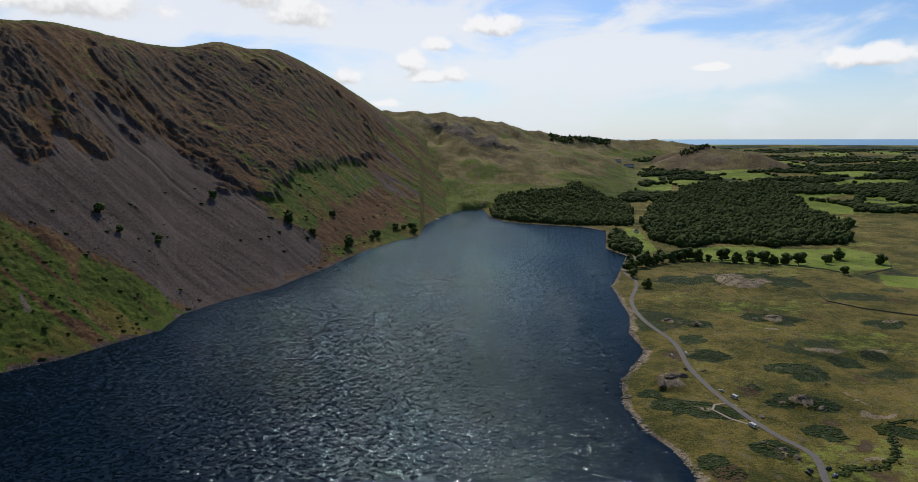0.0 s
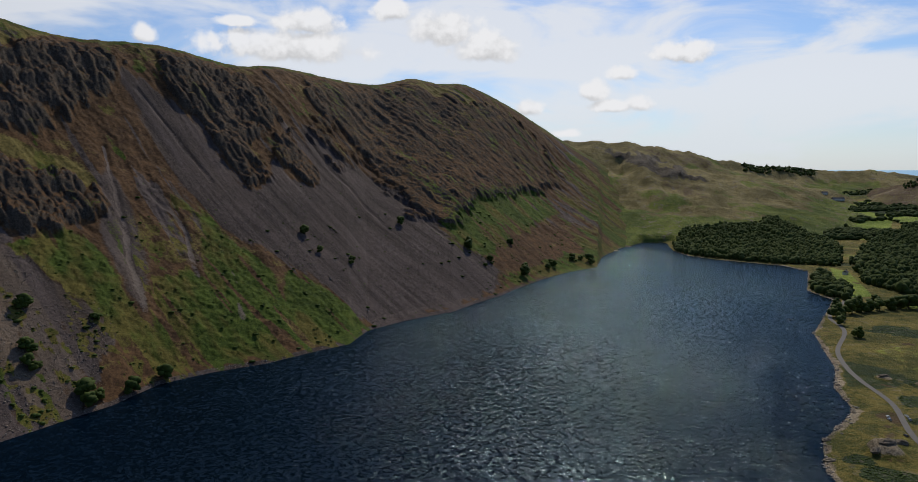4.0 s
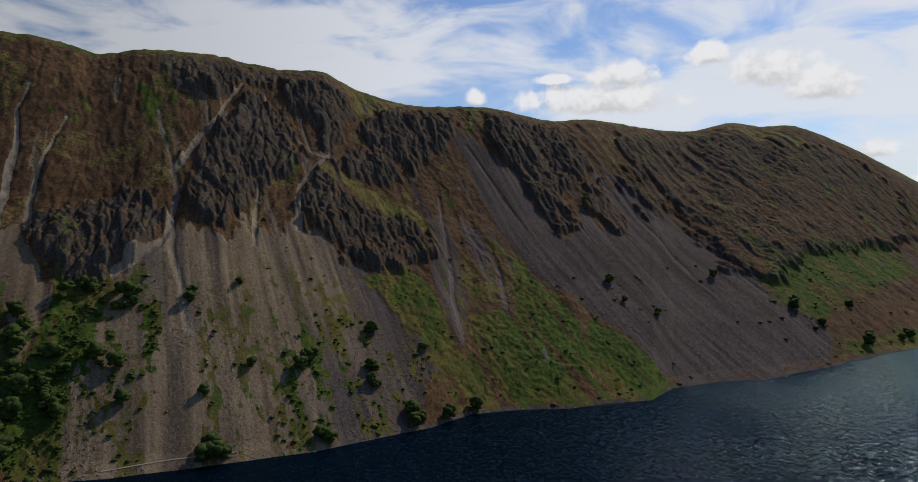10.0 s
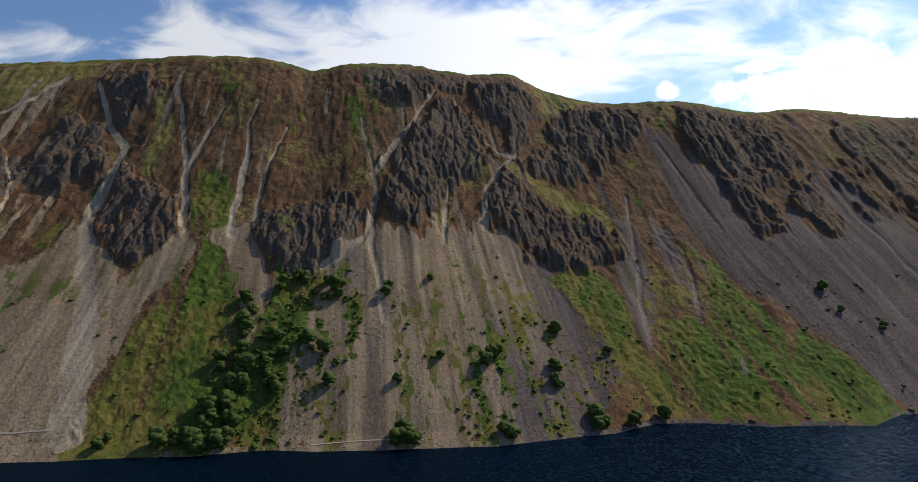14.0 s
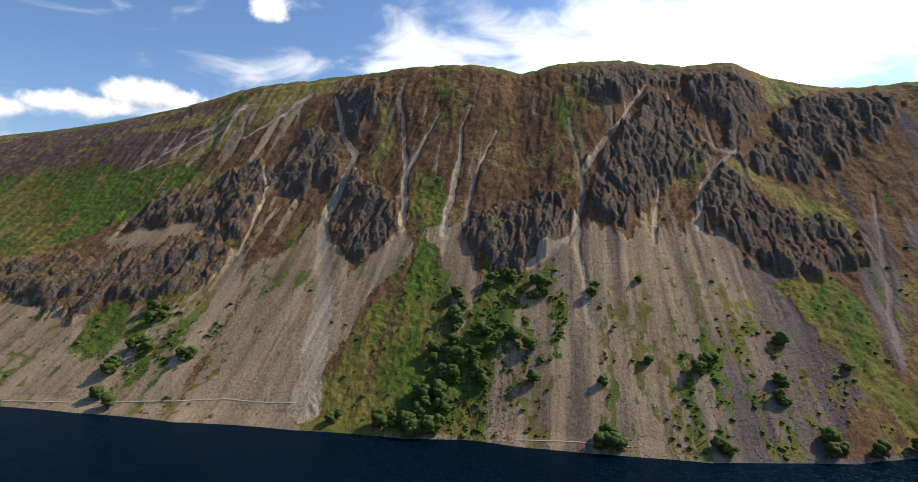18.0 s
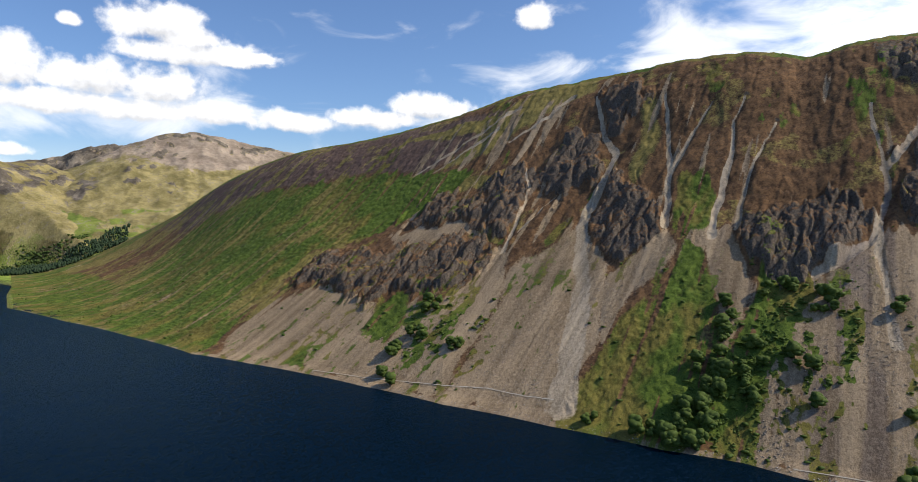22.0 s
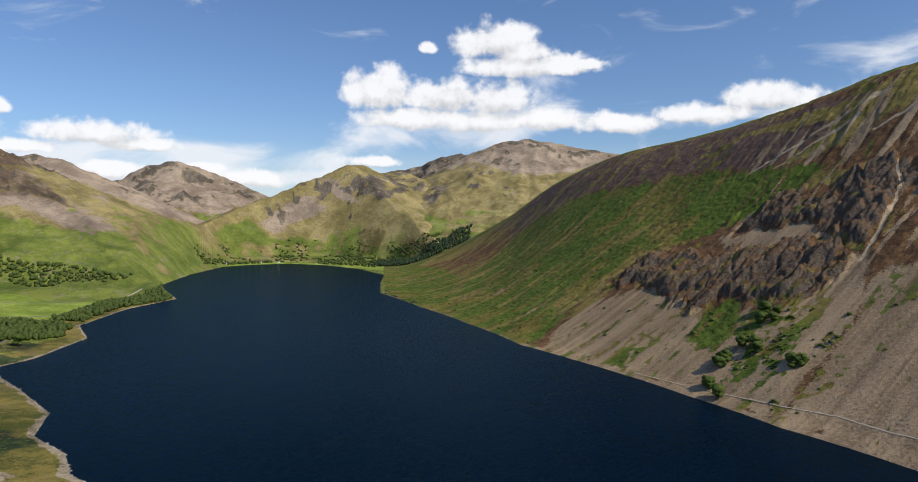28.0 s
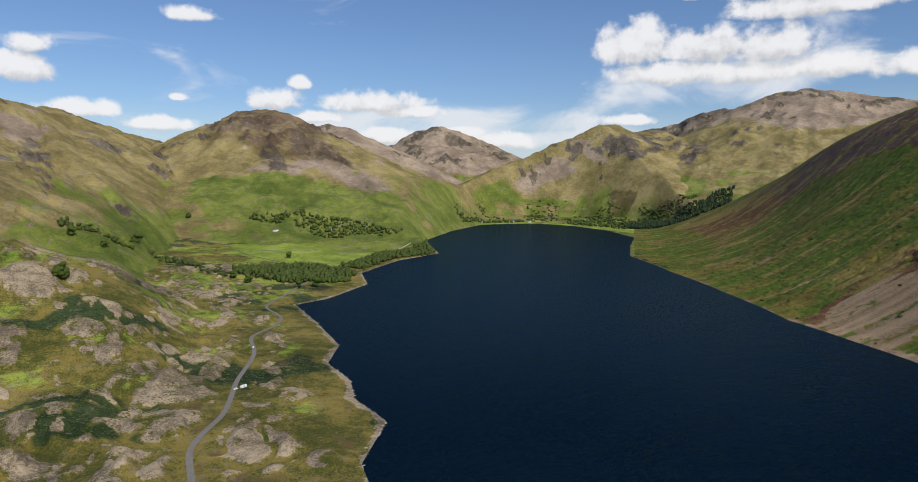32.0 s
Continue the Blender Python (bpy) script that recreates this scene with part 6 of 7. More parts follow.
# fir outline is widened so that dark trees also fill the hillside shadow
wood("dark conifer plantation, widened over the shadow on the hillside", [(-1781, -1850), (-1990, -1935), (-2140, -1825), (-2376, -1785), (-2205, -1670), (-2043, -1725), (-1870, -1755)], 9, 13, 8, FIR, seed=10)
wood("scrubby broadleaf trees above the plantation", [(-2155, -2124), (-2163, -1907), (-2255, -1874), (-2130, -1840), (-2050, -1990)], 14, 9, 11, seed=14)
wood("scattered trees and hedges among the valley fields", [(-1800, -1960), (-1770, -2190), (-1900, -2290), (-2080, -2260), (-2110, -2120), (-1960, -1960)], 30, 9, 12, seed=15)
wood("trees about the white farm below the rocky fell", [(-400, -1905), (-470, -1895), (-520, -1900), (-525, -1925), (-470, -1935), (-400, -1935)], 13, 10, 12, seed=17)
for piece in ([(56, -1392), (14, -1390), (-30, -1390), (-82, -1445), (-75, -1405), (-26, -1352), (18, -1352), (52, -1355)], [(-80, -1440), (-120, -1512), (-165, -1470), (-185, -1405), (-205, -1300), (-235, -1250), (-220, -1235), (-190, -1285), (-170, -1390), (-150, -1440), (-120, -1475)]):
    wood("line of low trees along the beck", piece, 10, 7, 9, seed=16)
SMALL = [lump(240 + k, 1, 0.4, 0.9) for k in range(4)]
wood("dark trees along the low ridge's brow", [(397, 2822), (709, 3069), (794, 3306), (424, 3020)], 15, 11, 13, seed=12, forms=SMALL)
wood("dark trees on the hill's shoulder", [(905, 2640), (1060, 2700), (1090, 2790), (930, 2740)], 15, 10, 12, seed=13, forms=SMALL)
# hedges, copses and field trees on the flat valley floor at the lake's head
spot = np.random.default_rng(71)
a, r = spot.uniform(131, 153.5, 5200), spot.uniform(2740, 3650, 5200)
x, y = plan(a, r)
z = surface(x, y)
hedge = np.minimum(np.abs(value(x / 110, y / 75, 131) - 0.5), np.abs(value(x / 75, y / 120, 132) - 0.5)) < 0.018
keep = (z < 85) & (z > 1.5) & (hedge | (fbm(x / 150, y / 90, 3, 133) + 0.3 * fbm(x / 35, y / 35, 2, 134) > 0.30)) & (off_shore(x, y) > 25)
x, y, z = x[keep], y[keep], z[keep]
high, wide = spot.uniform(5, 11, len(x)), spot.uniform(6, 13, len(x))
V, F = scatter(SMALL, np.column_stack([x, y, z + 0.35 * high]), np.column_stack([wide / 2, wide / 2, high * 0.5]), spot.uniform(0, 6.28, len(x)))
joined("woodland", V, F, WOOD_LEAF, "hedgerow trees and copses between the valley fields", "woodland")
# distant woods and hedges on the plain, smaller as the land runs out
for k, (near, far) in enumerate([(1880, 2350), (2350, 2950), (2950, 3700)]):
    spot = np.random.default_rng(60 + k)
    a, r = spot.uniform(-41, 3, 9000), spot.uniform(near, far, 9000)
    x, y = plan(a, r)
    band = fbm(x / 260, y / 120, 4, 77) + 0.35 * fbm(x / 60, y / 45, 3, 14)
    hedge = np.abs(value(x / 130, y / 210, 75) - 0.58) < 0.02
    z = surface(x, y)
    keep = ((band > 0.06) | hedge) & (z - ground_height(x, y)[0] < 4) & ~within(x, y, PARK_WOOD) & ~within(x, y, LOW_WOOD)
    keep &= ~((np.abs(x - 660) < 60) & (np.abs(y - 2560) < 70))
    x, y, z, r = x[keep], y[keep], z[keep], r[keep]
    thin_out = np.clip(r / (1800 * np.exp((r - 1800) * 2.75 / 3100)) * 1.25, 0.4, 1.0)
    high = 12 * thin_out * spot.uniform(0.6, 1.3, len(x))
    wide = 15 * np.sqrt(thin_out) * spot.uniform(0.6, 1.4, len(x))
    V, F = scatter(SMALL, np.column_stack([x, y, z + 0.35 * high]), np.column_stack([wide / 2, wide / 2, high * 0.5]), spot.uniform(0, 6.28, len(x)))
    joined("woodland", V, F, WOOD_LEAF, "distant dark woods and hedgerows on the plain", "woodland")

# ---- stones ----
CHUNKS = [lump(300 + k, 1, 0.55, 0.7) for k in range(6)]


def stones_on_fell(count, seed, lo, hi, size_lo, size_hi, weight):
    rng = np.random.default_rng(seed)
    i = rng.integers(0, FELL_Z.shape[0] - 1, count * 6)
    s = rng.uniform(lo, hi, count * 6)
    j = np.clip(np.interp(s, steps[0], np.arange(steps.size)).astype(int), 0, FELL_Z.shape[1] - 2)
    keep = rng.uniform(0, 1, len(i)) < weight[i, j]
    i, j = i[keep][:count], j[keep][:count]
    f = rng.uniform(0, 1, len(i))
    x, y = fx[i, j] * (1 - f) + fx[i + 1, j] * f, fy[i, j] * (1 - f) + fy[i + 1, j] * f
    z = FELL_Z[i, j] * (1 - f) + FELL_Z[i + 1, j] * f
    size = size_lo * (size_hi / size_lo) ** (rng.uniform(0, 1, len(i)) ** 3.0)
    sizes = np.stack([size, size * rng.uniform(0.6, 1.0, len(i)), size * rng.uniform(0.35, 0.7, len(i))], -1) * 0.5
    return np.stack([x, y, z + 0.12 * size], -1), sizes, rng.uniform(0, 6.28, len(i))


bare_scree = stony * (1 - grassy) * smooth(TU, 4, 12) * smooth(TU, 120, 112)
blocky = bare_scree * smooth(fbm(fu / 60, fv / 140, 3, 81) + 0.25 * smooth(S, 0.3, 0.0), -0.05, 0.3)
V, F = scatter(CHUNKS, *stones_on_fell(22000, 41, 0.002, 0.45, 0.5, 2.3, blocky))
joined("scree_stones", V, F, STONE, "loose grey and brown scree stones lying on the fell", "stones")
V, F = scatter(CHUNKS, *stones_on_fell(1500, 42, 0.0, 0.012, 0.6, 2.2, smooth(TU, 3, 6) + 0 * S))
joined("shore_stones", V, F, PALE_STONE, "pale stones along the water's edge below the screes", "stones")
bush_w = np.maximum(bracken * 0.10, (0.12 + 0.88 * shrubby) * smooth(tufts, 0.02, 0.30)) * smooth(S, 0.6, 0.2) * (1 - crag) * smooth(core, 0.6, 0.2)
places, sizes, spins = stones_on_fell(9000, 43, 0.006, 0.6, 1.6, 7.5, bush_w)
V, F = scatter(SMALL, places, sizes * np.array([1, 1.1, 0.8]), spins)
joined("low_shrubs", V, F, LEAF, "low green shrubs and gorse on the fell", "shrubs")

# boulders that stand out on the fell
for turn, s, size in [(55.4, 0.372, 5.0), (56.9, 0.20, 3.4), (24.0, 0.05, 4.2), (27.2, 0.16, 4.0), (68.3, 0.345, 3.0), (13.0, 0.02, 3.6), (60.0, 0.08, 2.8), (108.0, 0.035, 2.4)]:
    vs, fs = CHUNKS[int(turn) % 6]
    ob = joined("boulder", vs * np.array([size, size * 0.8, size * 0.75]) * 0.5, fs, PALE_STONE, "pale angular boulder resting on the scree", "boulder", "")
    ob["group"] = "boulders on the fell"
    ob.matrix_world = Matrix.Translation(on_fell(turn, s) + Vector((0, 0, size * 0.15))) @ pose(0, 0, 0, 12, 8, turn * 7)

# stones and rocks along the near shore
rng = np.random.default_rng(51)
ring = np.array(HEAD_SHORE[8:] + NEAR_SHORE, float)
seg = rng.integers(0, len(ring) - 1, 3200)
f = rng.uniform(0, 1, 3200)[:, None]
pts = ring[seg] * (1 - f) + ring[seg + 1] * f + rng.normal(0, 2.0, (3200, 2))
dry = off_shore(pts[:, 0], pts[:, 1]) > -0.8
pts = pts[dry]
size = 0.5 * 6 ** (rng.uniform(0, 1, len(pts)) ** 3)
V, F = scatter(CHUNKS, np.column_stack([pts, np.maximum(surface(pts[:, 0], pts[:, 1]), -0.4) + 0.1 * size]), np.stack([size, size * 0.8, size * 0.5], -1) * 0.6, rng.uniform(0, 6, len(pts)))
joined("beach_stones", V, F, PALE_STONE, "pale boulders and shingle along the lake shore", "stones")
vs, fs = CHUNKS[2]
ob = joined("islet", vs * np.array([5, 3.2, 1.4]), fs, WALL_STONE, "small dark rock islet rising from the lake", "rock", "")
ob.matrix_world = Matrix.Translation((191, 905, 0.2))
# worn rock outcrops along the shore and on the moor: place, length, width, height, turn
DOMES = []
for k in range(5):
    form = bmesh.new()
    bmesh.ops.create_icosphere(form, subdivisions=4, radius=1.0)
    off = Vector((k * 7.3, k * 3.1, 2.0))
    for v in form.verts:
        c = v.co.copy()
        v.co *= 1 + 0.30 * noise.noise(c * 1.6 + off) + 0.16 * noise.noise(Vector((c.x * 3, c.y * 7, c.z * 9)) + off) + 0.06 * noise.noise(c * 14 + off)
        v.co.z = max(v.co.z, -0.25)
    me = bpy.data.meshes.new("rock_outcrop")
    form.to_mesh(me)
    form.free()
    me.materials.append(ROCK)
    DOMES.append(me)
for k, (x, y, long, wide, high, spin) in enumerate([
        (129, 470, 9, 5, 1.6, 20), (124, 452, 6, 4, 1.2, 70), (136, 506, 8, 4, 1.5, 40), (150, 533, 9, 4, 1.4, 60), (172, 573, 8, 4, 1.5, 80), (175, 602, 6, 4, 1.2, 10), (190, 690, 7, 4, 1.4, 50), (178, 640, 6, 3, 1.0, 0),
        (198, 770, 8, 4, 1.5, 80), (204, 838, 7, 4, 1.3, 60), (170, 492, 13, 7, 3.0, 30), (183, 506, 11, 6, 2.6, 10), (160, 482, 10, 5, 2.2, 50), (252, 448, 9, 5, 2.0, 15), (262, 440, 8, 4, 1.6, 40), (240, 452, 6, 4, 1.2, 0),
        (203, 378, 8, 4, 1.8, 20), (208, 370, 6, 4, 1.4, 60), (196, 388, 5, 3, 1.2, 0), (222, 663, 9, 5, 1.4, 10), (247, 648, 7, 4, 1.2, 40), (333, 661, 12, 5, 1.6, 10), (318, 668, 8, 4, 1.2, 30), (213, 428, 7, 4, 1.2, 80),
        (207, 520, 7, 3, 1.0, 20), (226, 500, 5, 3, 0.9, 50), (300, 600, 7, 4, 1.0, 15), (345, 700, 8, 4, 1.2, 60)]):
    ob = tagged(new("rock_outcrop", DOMES[k % 5]), "worn grey-brown rock outcrop in the rough grass" if k > 9 else "worn pale rock outcrop at the water's edge", "rock", "rock outcrops")
    ob.matrix_world = Matrix.Translation((x, y, float(surface(np.array([x]), np.array([y]))[0]) - 0.1)) @ pose(0, 0, 0, 0, 0, spin) @ Matrix.Diagonal((long / 2, wide / 2, high, 1))
# tussocks and bracken clumps on the moor
count = 26000
a, r = rng.uniform(-40, -12, count), 330 * (1150 / 330) ** rng.uniform(0, 1, count)
a2, r2 = rng.uniform(150, 196, count), 400 * (1500 / 400) ** rng.uniform(0, 1, count)
x, y = plan(np.concatenate([a, a2]), np.concatenate([r, r2]))
keep = (off_shore(x, y) > 8) & (fern_at(x, y) > 0.5) & (off_road(x, y) > 5)
x, y = x[keep], y[keep]
size = rng.uniform(0.4, 1.15, len(x))
V, F = scatter(SMALL, np.column_stack([x, y, surface(x, y) + 0.1 * size]), np.stack([size, size * 0.9, size * 0.4], -1), rng.uniform(0, 6, len(x)))
joined("moor_tussocks", V, F, LEAF, "dark green rush tussocks and bracken clumps on the moor", "bracken")

# ---- road, path, walls ----


def strip(name, line, half, material, label, category, lift=0.3, across=3, kind="structure", parent=None):
    """A ribbon that lies on the land along a line of places."""
    p = np.asarray(line, float)
    d = np.gradient(p, axis=0)
    d /= np.linalg.norm(d, axis=1)[:, None]
    side = np.stack([-d[:, 1], d[:, 0]], -1)
    rows = [p + side * half * k for k in np.linspace(-1, 1, across)]
    mid = surface(p[:, 0], p[:, 1])
    V = np.concatenate([np.column_stack([q, np.maximum(surface(q[:, 0], q[:, 1]), mid - 0.4) + lift]) for q in rows])
    n = len(p)
    F = [(j * n + i, j * n + i + 1, (j + 1) * n + i + 1, (j + 1) * n + i) for j in range(across - 1) for i in range(n - 1)]
    ob = joined(name, V, F, material, label, category, kind, True)
    if ob.data.polygons[0].normal.z < 0:
        ob.data.flip_normals()
    return ob


strip("road", road_line(4.0), 2.3, TARMAC, "narrow grey lane winding along the lake shore", "road", 0.4)


def fell_line(knots, n=60):
    a = np.array(knots)
    t = np.linspace(0, len(a) - 1, n)
    pts = [on_fell(np.interp(q, range(len(a)), a[:, 0]), np.interp(q, range(len(a)), a[:, 1])) for q in t]
    return np.array([(p.x, p.y) for p in pts])


strip("footpath", fell_line([(112.7, 0.012), (108.2, 0.022), (101.4, 0.040), (97.3, 0.047), (94.0, 0.044), (91.3, 0.048)], 120), 0.5, EARTH, "thin pale footpath crossing the foot of the screes", "path", 0.45)
strip("footpath", fell_line([(72.0, 0.012), (70.1, 0.014), (66.4, 0.018), (62.0, 0.016)], 60), 0.45, EARTH, "thin pale footpath above the lake shore", "path", 0.45)
strip("track", [(204, 447), (198, 452), (188, 449), (183, 440), (190, 425), (203, 412)], 0.9, EARTH, "trodden pale track over the grass", "path", 0.35)
strip("track", [(-450, -1290), (-470, -1330), (-560, -1420), (-700, -1560), (-790, -1640)], 2.2, EARTH, "pale shore road at the foot of the fell", "road", 0.5)


def wall(line, label, high=1.5, gap=5.0):
    """A dry stone wall: a run of rough stone lengths on the land."""
    p = np.array(line, float)
    run = np.concatenate([[0], np.cumsum(np.hypot(*np.diff(p, axis=0).T))])
    at = np.arange(0, run[-1], gap)
    x, y = np.interp(at, run, p[:, 0]), np.interp(at, run, p[:, 1])
    z = surface(x, y)
    whole = base("dry_stone_wall", label, "wall", "dry stone walls", Matrix.Translation((x[0], y[0], z[0])))
    proto = None
    for k in range(len(at) - 1):
        a, b = Vector((x[k], y[k], z[k])), Vector((x[k + 1], y[k + 1], z[k + 1]))
        if proto is None:
            bm = block((gap + 0.5, 0.75, high), (0, 0, high * 0.35), 0.12, 0.8)
            proto = part("wall_length", bm, WALL_STONE, whole).data
            ob = whole.children[0]
        else:
            ob = new("wall_length", proto)
            ob.parent = whole
        ob.matrix_world = Matrix.Translation((a + b) / 2) @ (b - a).to_track_quat("X", "Z").to_matrix().to_4x4()
    return whole


bpy.context.view_layer.update()
wall([(446, 780), (432, 735), (455, 700), (498, 670), (560, 640)], "dark dry stone wall across the moor")
wall([(360, 1012), (430, 990), (500, 945), (545, 880)], "dark dry stone wall beside the pasture")
wall([(690, 1020), (640, 930), (560, 870)], "dark dry stone wall at the field's edge")
wall([(-303, -1690), (-320, -1520), (-383, -1400), (-520, -1420)], "grey dry stone wall round the pasture")
wall([(-640, -1600), (-520, -1600), (-420, -1620), (-330, -1600)], "grey dry stone wall across the pasture")
wall([(-1560, -2400), (-1700, -2600), (-1850, -2700)], "grey dry stone wall in the valley fields")
wall([(-1780, -2200), (-1950, -2250), (-2100, -2200)], "grey dry stone wall in the valley fields")

# a stream in its dark, rush-grown bed
line = 1.0155 * np.array([(219, 343), (229, 353), (243, 349), (256, 356), (268, 368), (277, 388), (275, 399), (284, 404), (310, 410), (340, 425)], float)
t = np.linspace(0, len(line) - 1, 90)
bed = np.column_stack([np.interp(t, range(len(line)), line[:, 0]), np.interp(t, range(len(line)), line[:, 1])])
strip("stream", bed, 0.9, LAKE, "narrow dark stream winding through rushes", "stream", 0.25)
x, y = np.repeat(bed[:, 0], 5) + rng.normal(0, 1.6, 450), np.repeat(bed[:, 1], 5) + rng.normal(0, 1.6, 450)
size = rng.uniform(0.5, 1.3, 450)
V, F = scatter(SMALL, np.column_stack([x, y, surface(x, y) + 0.2]), np.stack([size, size, size * 0.6], -1), rng.uniform(0, 6, 450))
joined("stream_rushes", V, F, LEAF, "dark rushes along the stream banks", "rushes")

# ---- parked vehicles ----


def wheels(ob, half_track, fore, aft, radius):
    for x in (fore, aft):
        for side in (-1, 1):
            tyre = part("wheel", drum(radius, 0.24, Matrix.Translation((x, side * half_track, radius)) @ pose(0, 0, 0, 90, 0, 0)), RUBBER, ob)
            part("rim", drum(radius * 0.62, 0.03, Matrix.Translation((x, side * (half_track + 0.125), radius)) @ pose(0, 0, 0, 90, 0, 0)), CHROME, tyre)


def lights_of(ob, fore, aft, half, z):
    for side in (-1, 1):
        part("headlight", block((0.08, 0.34, 0.2), (fore, side * half, z), 0.03), LAMP_CLEAR, ob)
        part("tail_light", block((0.08, 0.2, 0.34), (aft, side * half, z + 0.1), 0.03), LAMP_RED, ob)


def car(paint, label, place):
    ob = base("car", label, "car", "parked vehicles", place)
    bm = block((4.3, 1.76, 0.72), (0, 0, 0.62), 0.16)
    part("body", bm, paint, ob)
    cabin = block((2.3, 1.58, 0.62), (-0.25, 0, 1.22), 0.12, 0.82)
    part("cabin", cabin, paint, ob)
    part("windscreen", block((0.05, 1.26, 0.44), (0.80, 0, 1.24), 0.01), GLASS_DARK, ob).matrix_world = place @ pose(0.0, 0, 0, 0, 0, 0)
    part("rear_window", block((0.05, 1.2, 0.4), (-1.30, 0, 1.25), 0.01), GLASS_DARK, ob)
    for side in (-1, 1):
        part("side_window", block((1.7, 0.05, 0.36), (-0.25, side * 0.735, 1.25), 0.01), GLASS_DARK, ob)
        part("mirror", block((0.16, 0.2, 0.14), (0.75, side * 0.92, 1.02), 0.03), PAINT_DARK, ob)
    part("bumper", block((0.2, 1.7, 0.24), (2.12, 0, 0.42), 0.06), PAINT_DARK, ob)
    lights_of(ob, 2.13, -2.13, 0.68, 0.72)
    wheels(ob, 0.79, 1.32, -1.32, 0.32)
    return ob


def camper(paint, label, place, long=6.2, high=2.75):
    ob = base("motorhome", label, "motorhome", "parked vehicles", place)
    part("living_box", block((long - 1.7, 2.2, high - 0.45), (-0.75, 0, 0.45 + (high - 0.45) / 2), 0.14), paint, ob)
    part("cab", block((1.9, 1.95, 1.35), (long / 2 - 0.95, 0, 1.15), 0.22, 0.86), paint, ob)
    part("luton", block((1.3, 2.1, 0.8), (long / 2 - 1.45, 0, high - 0.5), 0.25), paint, ob)
    part("windscreen", block((0.06, 1.6, 0.6), (long / 2 - 0.02, 0, 1.42), 0.02), GLASS_DARK, ob)
    for side in (-1, 1):
        part("cab_window", block((0.9, 0.05, 0.5), (long / 2 - 1.0, side * 0.93, 1.45), 0.01), GLASS_DARK, ob)
        part("side_window", block((1.1, 0.05, 0.55), (-0.6, side * 1.11, 1.75), 0.01), GLASS_DARK, ob)
        part("side_stripe", block((long - 2.4, 0.04, 0.16), (-0.75, side * 1.11, 1.1)), PAINT_SILVER, ob)
    part("rear_window", block((0.05, 1.2, 0.55), (-long / 2 + 0.09, 0, 1.8), 0.01), GLASS_DARK, ob)
    part("roof_vent", block((0.6, 0.6, 0.14), (-1.0, 0, high + 0.06), 0.04), PAINT_SILVER, ob)
    part("bumper", block((0.24, 1.9, 0.28), (long / 2 - 0.05, 0, 0.45), 0.08), PAINT_DARK, ob)
    lights_of(ob, long / 2 + 0.02, -long / 2 + 0.12, 0.8, 0.8)
    wheels(ob, 0.92, long / 2 - 1.1, -long / 2 + 1.5, 0.36)
    return ob


def parked(x, y, heading):
    return Matrix.Translation((x, y, float(surface(np.array([x]), np.array([y]))[0]) + 0.12)) @ pose(0, 0, 0, 0, 0, heading)


camper(PAINT_WHITE, "white motorhome parked on the verge of the lane", parked(208.0, 461.5, 110))
camper(PAINT_WHITE, "white motorhome parked on grass below the lane", parked(199.5, 412.5, 108))
car(PAINT_WHITE, "white car parked on the lakeside verge", parked(192.5, 560.0, 95))
car(PAINT_SILVER, "silver car parked nose to tail on the lakeside verge", parked(191.5, 553.5, 98))
car(PAINT_WHITE, "white car parked on the moor side of the lane", parked(207.0, 565.0, 92))
car(PAINT_SILVER, "silver car on the moor-side verge", parked(206.5, 557.5, 92))
car(PAINT_DARK, "dark car beside the bend of the lane", parked(192.0, 522.5, 100))
car(PAINT_WHITE, "white car at the lane's edge on the moor", parked(203.5, 475.0, 112))
car(PAINT_DARK, "dark car parked beside the lane end", parked(204.5, 351.0, 100))
car(PAINT_DARK, "black car parked on the gravel by the lane", parked(207.5, 354.0, 96))
car(PAINT_SILVER, "silver car parked at the lane's far side", parked(218.5, 348.0, 30))
car(PAINT_DARK, "dark car parked beside the pale one", parked(219.5, 356.0, 30))
camper(PAINT_WHITE, "white motorhome parked in a layby on the north lane", parked(-117.0, -602.0, 20), 6.6)
car(PAINT_WHITE, "white van-like car parked beside the motorhome", parked(-110.0, -600.0, 20))
car(PAINT_WHITE, "white car driving spot on the lane bend", parked(-156.0, -738.0, 70))

# ---- houses ----


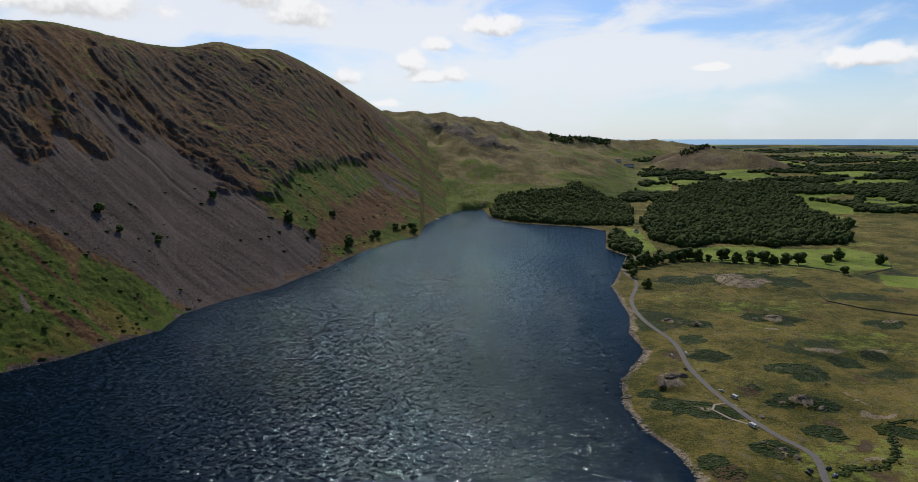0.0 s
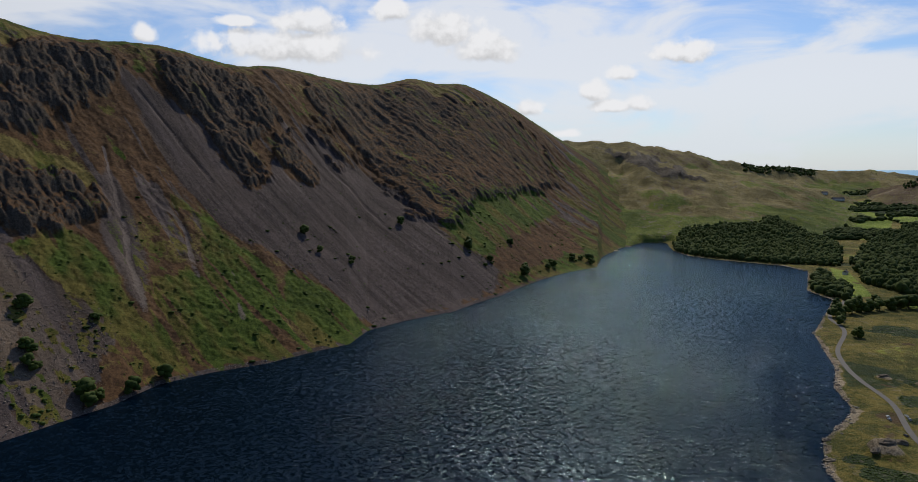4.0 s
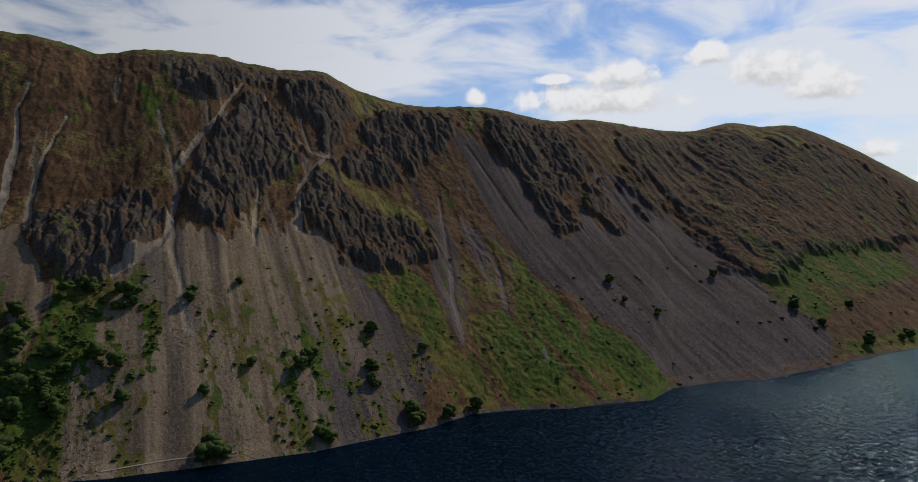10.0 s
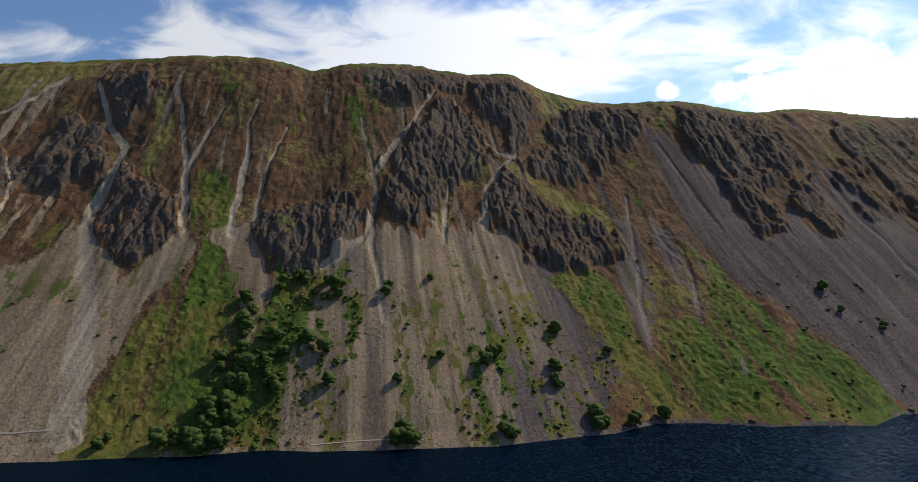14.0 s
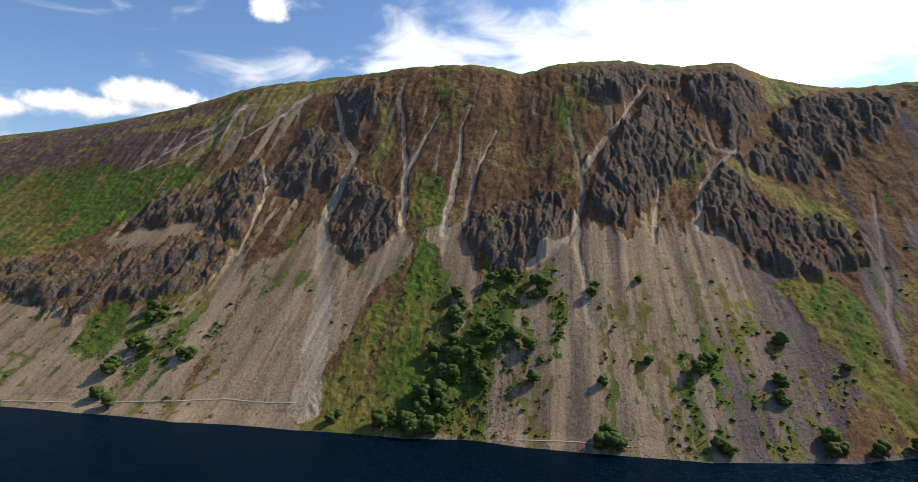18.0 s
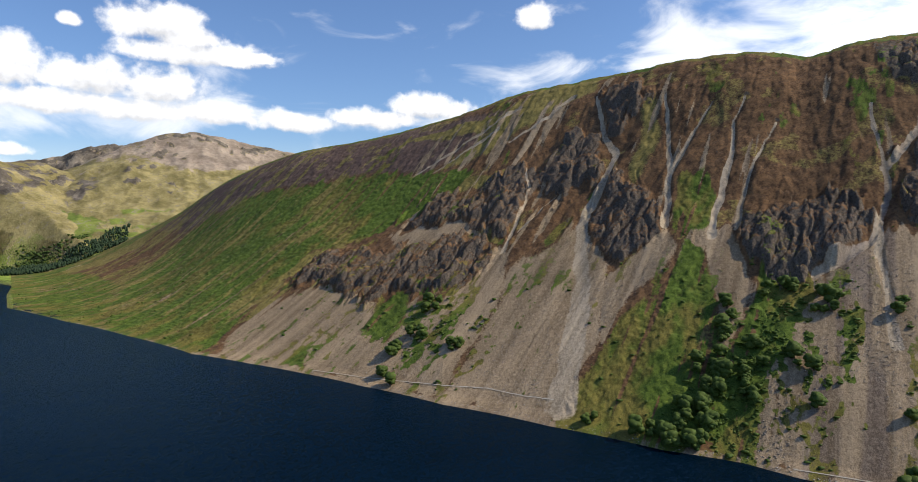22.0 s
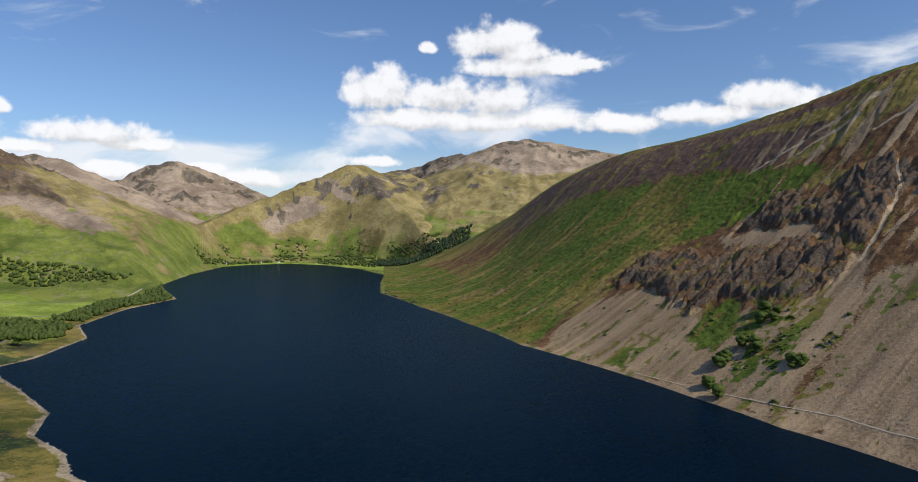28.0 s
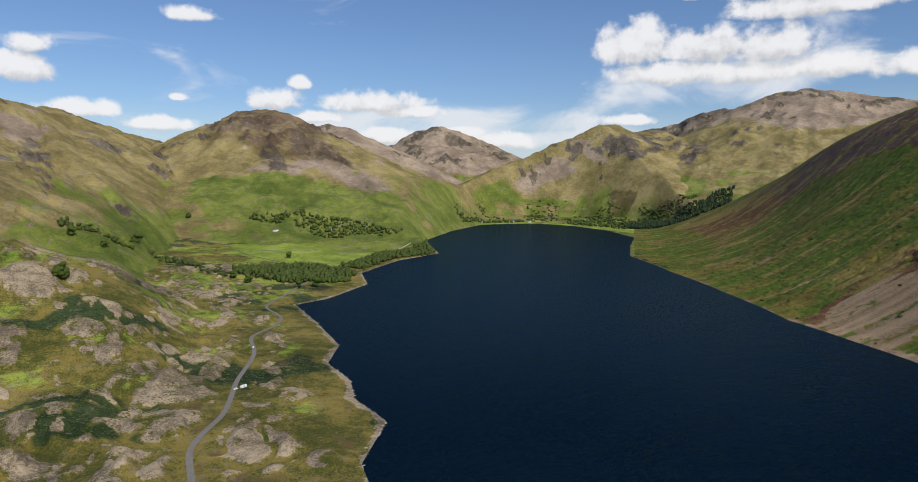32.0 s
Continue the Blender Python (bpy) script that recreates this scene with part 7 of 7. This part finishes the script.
def house(label, place, long=13.0, deep=7.0, high=5.2, group="farmhouses"):
    ob = base("house", label, "house", group, place)
    part("wall", block((long, deep, high), (0, 0, high / 2 - 0.6)), LIMEWASH, ob)
    bm = bmesh.new()
    ridge_z, eave = high - 0.6 + deep * 0.42, high - 0.65
    a = [bm.verts.new((sx * (long / 2 + 0.35), sy * (deep / 2 + 0.4), eave)) for sx, sy in ((-1, -1), (1, -1), (1, 1), (-1, 1))]
    b = [bm.verts.new((sx * (long / 2 + 0.35), 0, ridge_z)) for sx in (-1, 1)]
    for f in ((a[0], a[1], b[1], b[0]), (a[2], a[3], b[0], b[1]), (a[1], a[2], b[1]), (a[3], a[0], b[0]), (a[3], a[2], a[1], a[0])):
        bm.faces.new(f)
    roof = part("roof", bm, SLATE, ob)
    for sx in (-1, 1):
        part("chimney", block((0.9, 0.7, 1.8), (sx * (long / 2 - 0.6), 0, ridge_z + 0.4), 0.05), WALL_STONE, roof)
    for side in (-1, 1):
        for k in range(4):
            for floor_z in (1.0, 3.3):
                if floor_z > high - 1.6:
                    continue
                w_ob = part("window", block((1.0, 0.1, 1.2), ((k - 1.5) * long / 4.4, side * (deep / 2 + 0.02), floor_z), 0.02), PAINT_WHITE, ob)
                part("pane", block((0.84, 0.06, 1.0), ((k - 1.5) * long / 4.4, side * (deep / 2 + 0.06), floor_z)), GLASS_DARK, w_ob)
        part("door", block((1.0, 0.1, 2.0), (0, side * (deep / 2 + 0.03), 0.4), 0.02), PAINT_DARK, ob)
    return ob


def stand(x, y, turn):
    return Matrix.Translation((x, y, float(surface(np.array([x]), np.array([y]))[0]))) @ pose(0, 0, 0, 0, 0, turn)


house("long low white farm building among the fields", stand(672, 2555, 20), 42, 12, 6.0)
house("white farmhouse behind the long barn", stand(640, 2600, 20), 20, 10, 7.0)
house("white lodge at the edge of the wood", stand(362, 1300, 60), 11, 7, 5.2)
house("white farmhouse below the rocky fell", stand(-460, -1835, 30), 14, 8, 5.4)
house("white farm buildings at the head of the lake", stand(-1650, -2372, 15), 22, 9, 6.0)
house("white cottage at the head of the lake", stand(-1718, -2338, 25), 14, 8, 5.4)
house("small white house on the lake-head pasture", stand(-1500, -2400, 0), 13, 8, 5.2)
